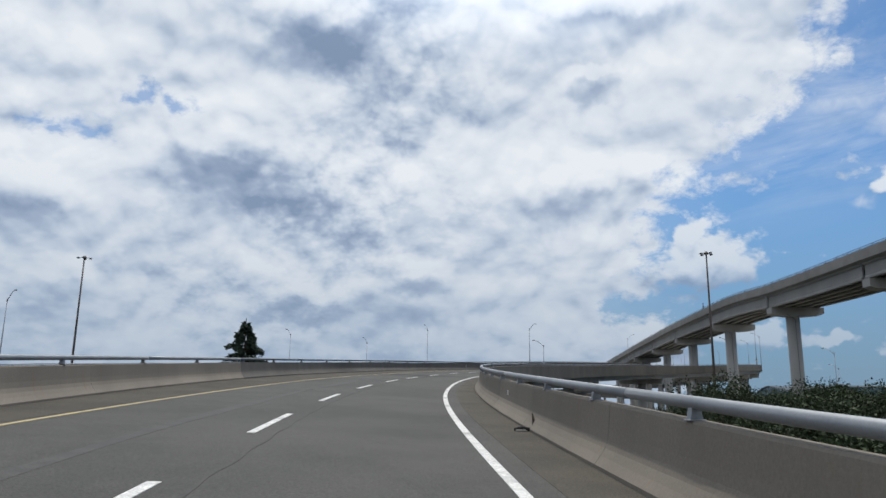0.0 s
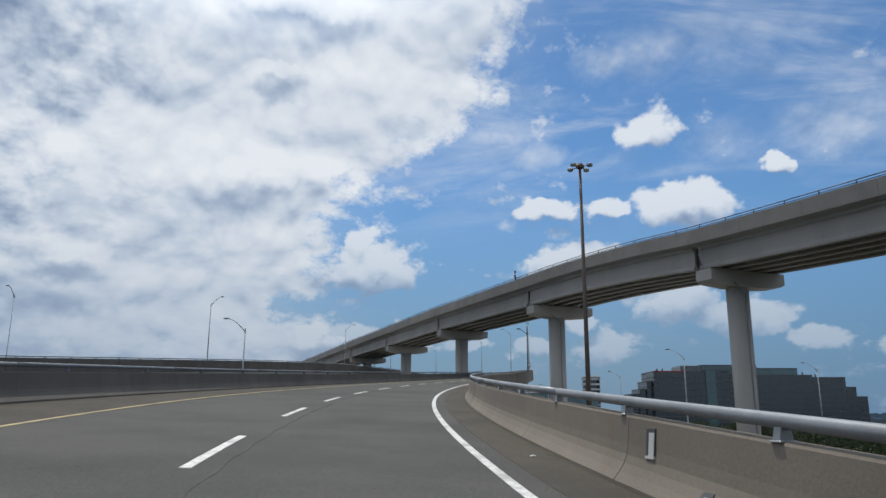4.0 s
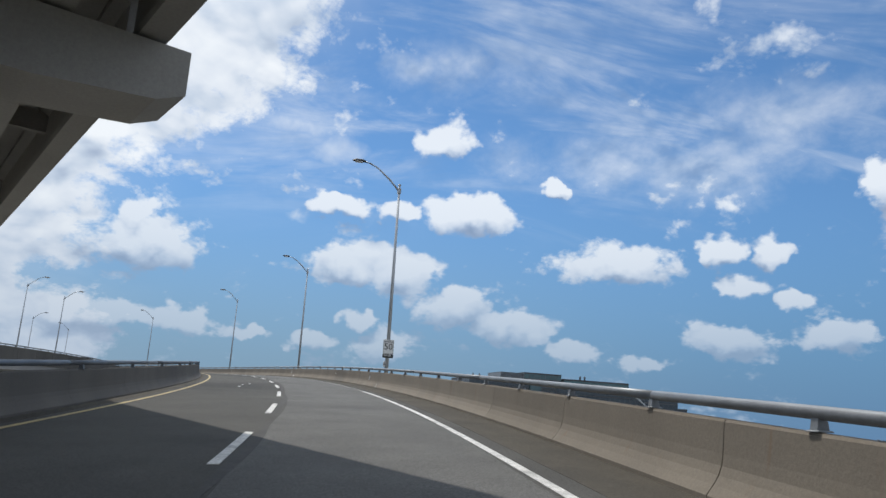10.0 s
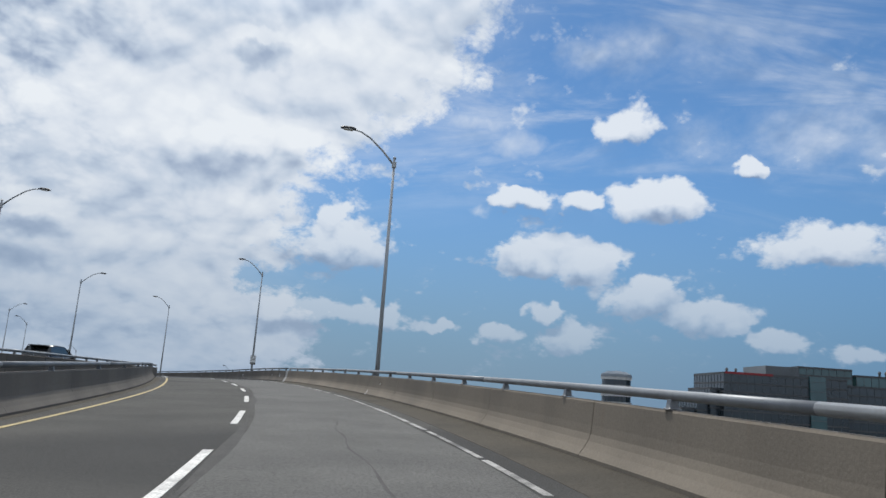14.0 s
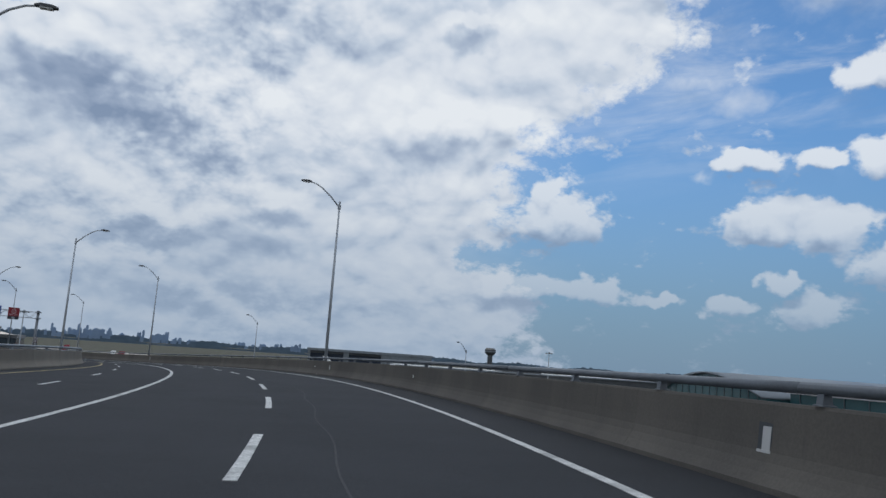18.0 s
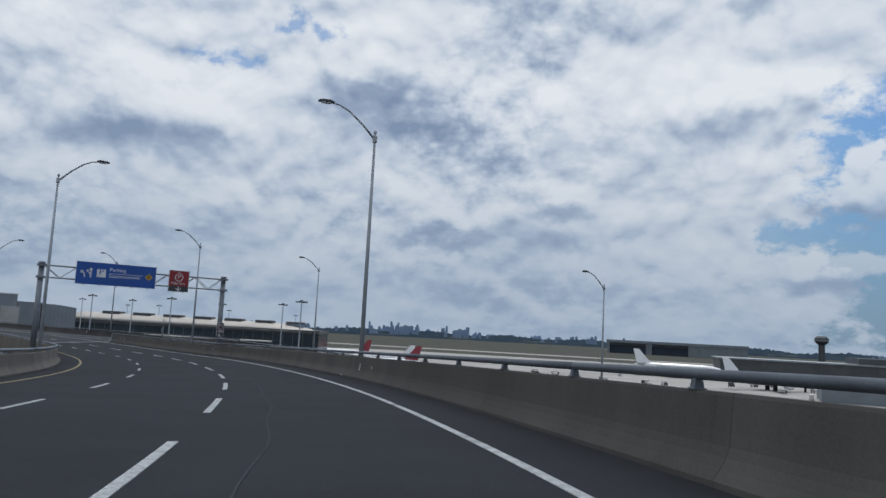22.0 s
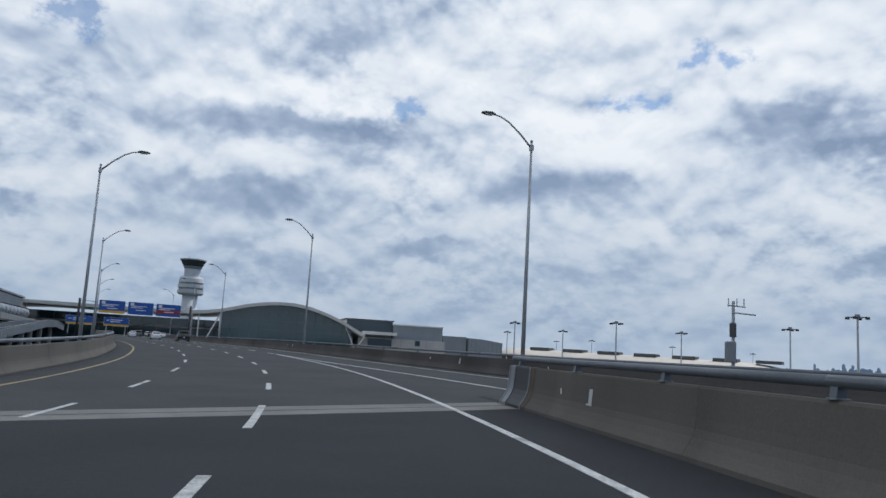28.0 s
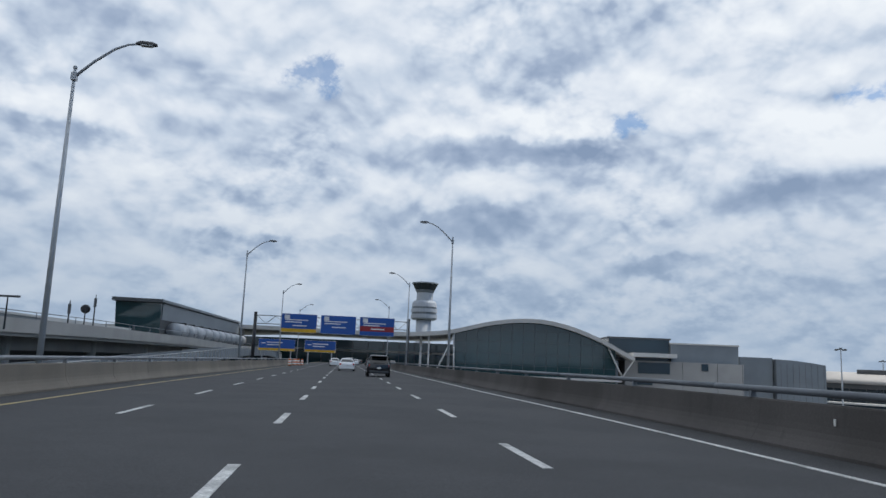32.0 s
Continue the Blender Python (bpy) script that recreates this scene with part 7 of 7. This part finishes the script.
# ---------- aircraft ----------


def aircraft(m, tail, label):
    ob = thing("airliner", label, "aircraft", m, "parked airliners")
    rings = []
    for y, r, z in ((-19, 0.25, 4.9), (-16, 1.0, 4.6), (-11, 1.75, 4.1), (-6, 2.0, 3.9), (10, 2.0, 3.9), (14, 1.85, 3.85), (17, 1.25, 3.6), (18.6, 0.4, 3.4)):
        rings.append([(r * math.cos(a), y, z + r * math.sin(a)) for a in (2 * math.pi * i / 16 for i in range(16))])
    part("fuselage", loft(rings), PLANE_WHITE, ob, "", True)
    tagged(part("window_line", join(*[box(sx * 2.01 - 0.02, -9 + k * 0.95, 4.35, sx * 2.01 + 0.02, -8.6 + k * 0.95, 4.7) for sx in (-1, 1) for k in range(24)]), PLANE_DARK, ob), kind="stuff")
    for sx in (-1, 1):
        part("wing", loft([[(sx * 1.6, 4.5, 3.0), (sx * 1.6, -1.5, 2.9), (sx * 1.6, -1.5, 3.2), (sx * 1.6, 4.5, 3.45)], [(sx * 16.5, -4.6, 4.3), (sx * 16.5, -6.0, 4.3), (sx * 16.5, -6.0, 4.4), (sx * 16.5, -4.6, 4.45)]]), CLAD_GREY, ob)
        part("tailplane", loft([[(sx * 0.8, -14, 5.0), (sx * 0.8, -17.2, 5.0), (sx * 0.8, -17.2, 5.2), (sx * 0.8, -14, 5.25)], [(sx * 6, -16.8, 5.5), (sx * 6, -18.2, 5.5), (sx * 6, -18.2, 5.6), (sx * 6, -16.8, 5.6)]]), CLAD_GREY, ob)
        part("engine", moved(loft([[(r * math.cos(a), y, r * math.sin(a)) for a in (2 * math.pi * i / 14 for i in range(14))] for y, r in ((-1.6, 0.6), (0.2, 1.05), (1.9, 0.95))]), pose(sx * 5.6, 3.2, 1.95)), PLANE_WHITE, ob, "", True)
        part("pylon", box(sx * 5.6 - 0.12, 1.2, 2.7, sx * 5.6 + 0.12, 3.6, 3.3), CLAD_GREY, ob)
        part("main_gear", box(sx * 2.6 - 0.35, -0.8, 0.0, sx * 2.6 + 0.35, 0.6, 3.0), RUBBER, ob)
    part("nose_gear", box(-0.25, 13.2, 0, 0.25, 13.9, 2.4), RUBBER, ob)
    part("tail_fin", loft([[(-0.2, -12.0, 5.8), (0.2, -12.0, 5.8), (0.2, -18.0, 5.6), (-0.2, -18.0, 5.6)], [(-0.1, -17.2, 11.6), (0.1, -17.2, 11.6), (0.1, -19.6, 11.6), (-0.1, -19.6, 11.6)]]), tail, ob, "coloured tail fin")
    return ob


aircraft(pose(-54, 985, GROUND, 0, 0, 86) @ Matrix.Scale(1.4, 4), PLANE_RED, "white airliner with a red tail parked beyond the concourse")
aircraft(pose(-8, 940, GROUND, 0, 0, 80) @ Matrix.Scale(1.3, 4), PLANE_WHITE, "plain white airliner parked at the concourse")
aircraft(pose(9, 871, GROUND, 0, 0, 84) @ Matrix.Scale(1.4, 4), PLANE_RED, "white airliner with a dark red tail near the gallery")
aircraft(pose(-58, 905, GROUND, 0, 0, 70) @ Matrix.Scale(1.2, 4), PLANE_DARK, "white airliner with a dark tail at the concourse end")
aircraft(pose(204, 1038, GROUND, 0, 0, -96) @ Matrix.Scale(1.75, 4), PLANE_WHITE, "large white airliner with a pale patterned tail before the hangar")
aircraft(pose(244, 925, GROUND, 0, 0, -72) @ Matrix.Scale(1.65, 4), PLANE_WHITE, "white wide-body airliner by the service building")
rng.seed(21)
for k in range(26):
    x, y = rng.uniform(60, 300), rng.uniform(820, 1000)
    v = thing("service_vehicle", "small white apron service vehicle", "service vehicle", pose(x, y, GROUND, 0, 0, rng.uniform(0, 360)), "apron vehicles")
    part("box_body", soft_box(-1.1, -2.6, 0.5, 1.1, 1.2, rng.uniform(2.0, 3.0), 0.1), CLAD_PALE if k % 3 else CLAD_DARK, v)
    part("cab", soft_box(-1.0, 1.2, 0.5, 1.0, 2.6, 1.9, 0.2), CAR_GLASS, v)
    for wx in (-0.95, 0.95):
        for wy in (-1.8, 1.7):
            part("wheel", moved(lathe([(0.4, -0.15), (0.4, 0.15)], 10), pose(wx, wy, 0.4, 0, 90, 0)), RUBBER, v)

# ---------- far city and woods ----------
rng.seed(3)


def bearing(deg, far, z=0.0):
    """A place seen under a heading (to the left of north) from the middle of the ramp."""
    return Vector((120 - far * math.sin(radians(deg)), 400 + far * math.cos(radians(deg)), z))


CLUSTERS = [(19.5, 9.0, 26, 46), (14.2, 3.4, 26, 78), (10.4, 4.2, 24, 66), (6.8, 3.0, 16, 48), (2.6, 2.6, 10, 40), (-0.6, 2.0, 8, 54), (-3.0, 1.4, 7, 60), (-6.5, 2.6, 7, 28), (26.0, 4.0, 12, 38), (31.0, 5.0, 10, 28), (38, 6, 10, 24), (-12, 5, 9, 22), (-19, 6, 8, 20)]
for c, spread, count, tall in CLUSTERS:
    block = []
    for _ in range(count):
        a = c + rng.uniform(-spread, spread) * 0.55
        far = rng.uniform(3700, 4250)
        p = bearing(a, far)
        w, h = rng.uniform(9, 30), 0.58 * tall * rng.uniform(0.35, 1.0) ** 1.3 + 5
        if rng.random() < 0.22:
            w, h = rng.uniform(9, 14), 0.62 * tall * rng.uniform(0.9, 1.35)
        block.append((p, w, h, a))
    for p, w, h, a in block:
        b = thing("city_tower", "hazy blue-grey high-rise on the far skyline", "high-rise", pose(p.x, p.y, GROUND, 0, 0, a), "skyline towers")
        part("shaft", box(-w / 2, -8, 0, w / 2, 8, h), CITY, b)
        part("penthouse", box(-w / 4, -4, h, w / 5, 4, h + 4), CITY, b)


def tree_line(name, far, a0, a1, tall, seed):
    r2 = random.Random(seed)
    verts, faces = [], []
    n = int((a1 - a0) / 0.12)
    for k in range(n + 1):
        a = a0 + (a1 - a0) * k / n
        h = tall * (0.55 + 0.25 * math.sin(k * 0.13 + seed) + 0.3 * r2.random())
        for d in (0, 60):
            p = bearing(a, far + d)
            verts += [(p.x, p.y, GROUND - 1), (p.x, p.y, GROUND + h * (1.0 if d == 0 else 0.8))]
    for k in range(n):
        i = 4 * k
        faces += [(i, i + 4, i + 5, i + 1), (i + 1, i + 5, i + 7, i + 3), (i + 3, i + 7, i + 6, i + 2)]
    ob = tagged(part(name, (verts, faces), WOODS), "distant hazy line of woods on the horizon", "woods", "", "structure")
    return ob


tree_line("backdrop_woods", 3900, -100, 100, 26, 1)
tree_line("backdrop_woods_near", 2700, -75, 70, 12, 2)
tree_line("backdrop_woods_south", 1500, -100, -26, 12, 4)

# ---------- west side: people mover station, viaduct and ramps by the terminal ----------
west = thing("station_viaduct", "broad pale concrete viaduct curving beside the approach road", "viaduct", None, "", "structure")
WV = [Vector(p) for p in ((40, 470, 20.6), (-10, 508, 20.9), (-60, 540, 21.3), (-110, 566, 21.6), (-160, 590, 21.6), (-215, 614, 21.2), (-270, 640, 20.8))]
for a, b in zip(WV, WV[1:]):
    t = (b - a).normalized()
    r = Vector((t.y, -t.x, 0))
    part("fascia", loft([[q + r * o + Vector((0, 0, h)) for o, h in ((0, 0), (0.35, 0), (0.35, -1.75), (0, -1.75))] for q in (a, b)]), PIER_CONCRETE, west)
    part("deck", loft([[q + r * o + Vector((0, 0, h)) for o, h in ((-0.02, -1.0), (-0.02, -2.2), (-14, -2.2), (-14, -1.0))] for q in (a, b)]), DECK_CONCRETE, west)
    part("girder", loft([[q + r * o + Vector((0, 0, h)) for o, h in ((-4.6, -2.2), (-4.6, -4.0), (-6.2, -4.0), (-6.2, -2.2))] for q in (a, b)]), DECK_CONCRETE, west)
    part("rail", tube([a + r * 0.15 + Vector((0, 0, 0.9)), b + r * 0.15 + Vector((0, 0, 0.9))], 0.06, 6), STEEL, west)
    for f in (0.1, 0.3, 0.5, 0.7, 0.9):
        q = a.lerp(b, f) + r * 0.15
        part("rail_post", box(q.x - 0.05, q.y - 0.05, q.z, q.x + 0.05, q.y + 0.05, q.z + 0.9), STEEL, west)
    for f in (0.25, 0.75):
        q = a.lerp(b, f) - r * 5
        part("pier_column", lathe([(0.9, GROUND), (0.9, q.z - 2.2)], 14, (q.x, q.y)), PIER_CONCRETE, west)
        # dark wall stands in for the deep shade under the deck
        part("back_wall", moved(box(-14, -0.3, GROUND, 14, 0.3, q.z - 2.3), pose(q.x - r.x * 7, q.y - r.y * 7, 0, 0, 0, math.degrees(math.atan2(t.y, t.x)))), CLAD_DARK, west)

station = thing("people_mover_station", "long dark glass station with rounded silver tubes on the viaduct", "station", pose(-161, 579.2, 20.4, 0, 0, 65.2))
part("glass_end", loft([[(-4.7, 0.9, 0.0), (4.7, 0.9, 0.0), (4.7, 1.2, 0.0), (-4.7, 1.2, 0.0)], [(-4.9, 0.0, 8.3), (4.9, 0.0, 8.3), (4.9, 0.3, 8.3), (-4.9, 0.3, 8.3)]]), GLASS_DARK, station, "dark glass end wall")
part("body", box(-4.6, 1.3, 0.0, 4.6, 96, 8.2), CLAD_DARK, station)
part("roof", loft([[(-5.4, y, 8.4), (5.4, y, 8.4), (5.4, y, 9.1), (-5.4, y, 9.2)] for y in (-1.2, 30, 64, 97)]), CLAD_DARK, station, "dark oversailing roof")
part("roof_trim", loft([[(5.4, y, 8.5), (5.5, y, 8.5), (5.5, y, 9.05), (5.4, y, 9.05)] for y in (-1.2, 97)]), CLAD_GREY, station, "grey metal roof edge")
part("side_panel", loft([[(4.65, y, 4.7), (4.9, y, 4.7), (4.9, y, 8.3), (4.65, y, 8.3)] for y in (1.4, 96)]), CLAD_GREY, station)
for k in range(5):
    part("mullion", moved(box(-0.06, 0, 0, 0.06, 0.1, 8.1), pose(-3.9 + 1.95 * k, 0.75, 0.1, -6.0, 0, 0)), MULLION, station)
for k in range(10):
    part("tube_shell", moved(loft([[(1.55 * math.cos(a), y, 1.7 * math.sin(a)) for a in (2 * math.pi * i / 14 for i in range(14))] for y in (0, 8.4)]), pose(6.3, 6 + 9.0 * k, 2.7)), POLE_STEEL, station, "rounded silver tube", True)
    part("bracket", box(4.6, 14.3 + 9.0 * k, 0.2, 7.0, 14.9 + 9.0 * k, 4.7), DARK_STEEL, station)
rear_block = thing("guideway_building", "long low grey service building behind the viaduct", "building", pose(-122, 558, 20.2, 0, 0, 65.2))
part("wall", box(-6, -70, -1.0, 0, 30, 2.6), CLAD_GREY, rear_block)
part("roof_lip", box(-6.3, -70.3, 2.6, 0.3, 30.3, 2.95), CLAD_PALE, rear_block)
for k in range(3):
    beam = thing("guideway_beam", "pale guideway running beam leading to the station", "guideway", pose(-149, 571.6, 20.9, 0, 0, 65.2), "guideway beams")
    part("beam", box(-0.3 + 1.6 * k, -34, 0.2 + 0.55 * k, 0.2 + 1.6 * k, 6, 0.65 + 0.55 * k), CLAD_PALE, beam)
for x, y, h, dish in ((-98, 559.5, 4.6, 0), (-104, 562.5, 4.2, 0), (-110, 565, 3.6, 1), (-113, 566.5, 5.8, 0), (-88, 555, 3.4, 2), (-133, 575, 2.6, 0)):
    mastlet = thing("roof_antenna", "dark antenna post on the viaduct edge", "antenna", pose(x, y, 20.6, 0, 0, 65), "antennas")
    part("post", tube([(0, 0, -0.6), (0, 0, h)], [0.14, 0.07], 8), DARK_STEEL, mastlet)
    if dish == 1:
        part("dish", moved(lathe([(0.1, 0), (0.55, 0.15), (0.7, 0.35)], 14), pose(0, 0, h - 0.3, 70, 0, 200)), DARK_STEEL, mastlet)
    elif dish == 2:
        part("cross_bar", box(-1.4, -0.06, h - 0.25, 1.4, 0.06, h), CLAD_DARK, mastlet)
    else:
        part("panel", soft_box(-0.2, -0.12, h - 1.9, 0.2, 0.12, h - 0.5, 0.05), CLAD_DARK, mastlet)
ramp_low = thing("lower_ramp", "curved grey ramp with barrier walls below the viaduct", "ramp", None, "", "structure")
LR = [Vector(p) for p in ((-60, 553, 15.4), (-80, 563, 16.2), (-100, 573, 16.9), (-118, 581.5, 17.6), (-135, 590, 18.3), (-152, 598, 19.1), (-170, 606, 19.6), (-205, 622, 19.9), (-235, 636, 18.8))]
for a, b in zip(LR, LR[1:]):
    t = (b - a).normalized()
    r = Vector((t.y, -t.x, 0))
    part("wall", loft([[q + r * o + Vector((0, 0, h)) for o, h in ((0, 0.2), (0.3, 0.2), (0.3, -1.6), (0, -1.6))] for q in (a, b)]), CLAD_GREY, ramp_low)
    part("wall", loft([[q + r * o + Vector((0, 0, h)) for o, h in ((-6.3, 0.2), (-6.0, 0.2), (-6.0, -1.6), (-6.3, -1.6))] for q in (a, b)]), CLAD_GREY, ramp_low)
    part("deck", loft([[q + r * o + Vector((0, 0, h)) for o, h in ((0, -0.9), (0, -1.6), (-6, -1.6), (-6, -0.9))] for q in (a, b)]), ASPHALT_NEW, ramp_low)
    for f in range(8):
        q = a.lerp(b, (f + 0.5) / 8) + r * 0.34
        part("railing_post", box(q.x - 0.06, q.y - 0.06, q.z - 1.5, q.x + 0.06, q.y + 0.06, q.z + 0.55), CLAD_PALE, ramp_low)
    part("railing", tube([a + r * 0.34 + Vector((0, 0, 0.6)), b + r * 0.34 + Vector((0, 0, 0.6))], 0.07, 6), CLAD_PALE, ramp_low)
    q = a.lerp(b, 0.5) - r * 3
    part("pier_column", lathe([(0.7, GROUND), (0.7, q.z - 1.6)], 12, (q.x, q.y)), PIER_CONCRETE, ramp_low)

# ---------- the ramp that joins from the right, below ----------
JR = [Vector(p) for p in ((210, 430, 8.0), (165, 489, 11.2), (128.2, 515.4, 13.9), (108, 525.5, 15.2), (90.7, 532.8, 16.05), (72.5, 540.5, 16.6))]
join_ramp = thing("joining_ramp", "lower concrete ramp that climbs to join the road", "ramp", None, "", "structure")
for a, b in zip(JR, JR[1:]):
    t = (b - a).normalized()
    r = Vector((t.y, -t.x, 0))
    if r.y < 0:
        r = -r
    part("deck", loft([[q + r * o + Vector((0, 0, h)) for o, h in ((0, 0), (0, -1.4), (-8, -1.4), (-8, 0))] for q in (a, b)]), ASPHALT_NEW, join_ramp)
    for o in (0, -8.3):
        part("wall", loft([[q + r * (o + d) + Vector((0, 0, h)) for d, h in ((0, 0.86), (0.3, 0.86), (0.3, -1.4), (0, -1.4))] for q in (a, b)]), CONCRETE, join_ramp)
        part("rail", tube([q + r * (o + 0.15) + Vector((0, 0, 1.12)) for q in (a, b)], 0.07, 8), STEEL, join_ramp)
        for f in (0.1, 0.3, 0.5, 0.7, 0.9):
            q = a.lerp(b, f) + r * (o + 0.15)
            part("rail_post", box(q.x - 0.06, q.y - 0.06, q.z + 0.86, q.x + 0.06, q.y + 0.06, q.z + 1.08), STEEL, join_ramp)
    q = a.lerp(b, 0.5) - r * 4
    part("pier_column", lathe([(0.8, GROUND), (0.8, q.z - 1.4)], 14, (q.x, q.y)), PIER_CONCRETE, join_ramp)

# ---------- the cumulus overhead that shades the northern half ----------
rng.seed(9)
base = Vector((60, 575, 18)) + sun_way * (820 / sun_way.z)
cloud = thing("overhead_cloud", "thick white cumulus cloud overhead, above the view", "cloud", None, "", "structure")
verts, faces = [], []
rim = 64
rings = []
for h, grow in ((0, 0.9), (25, 1.0), (80, 0.93), (130, 0.7), (160, 0.35)):
    ring = []
    for k in range(rim):
        a = 2 * math.pi * k / rim
        wob = 1 + 0.06 * math.sin(3 * a + 1) + 0.04 * math.sin(7 * a) + 0.025 * math.sin(13 * a + h * 0.05)
        ring.append((base.x + 300 * grow * wob * math.cos(a), base.y + 205 * grow * wob * math.sin(a), base.z + h))
    rings.append(ring)
part("vapour", loft(rings), CLOUD, cloud, "", True)
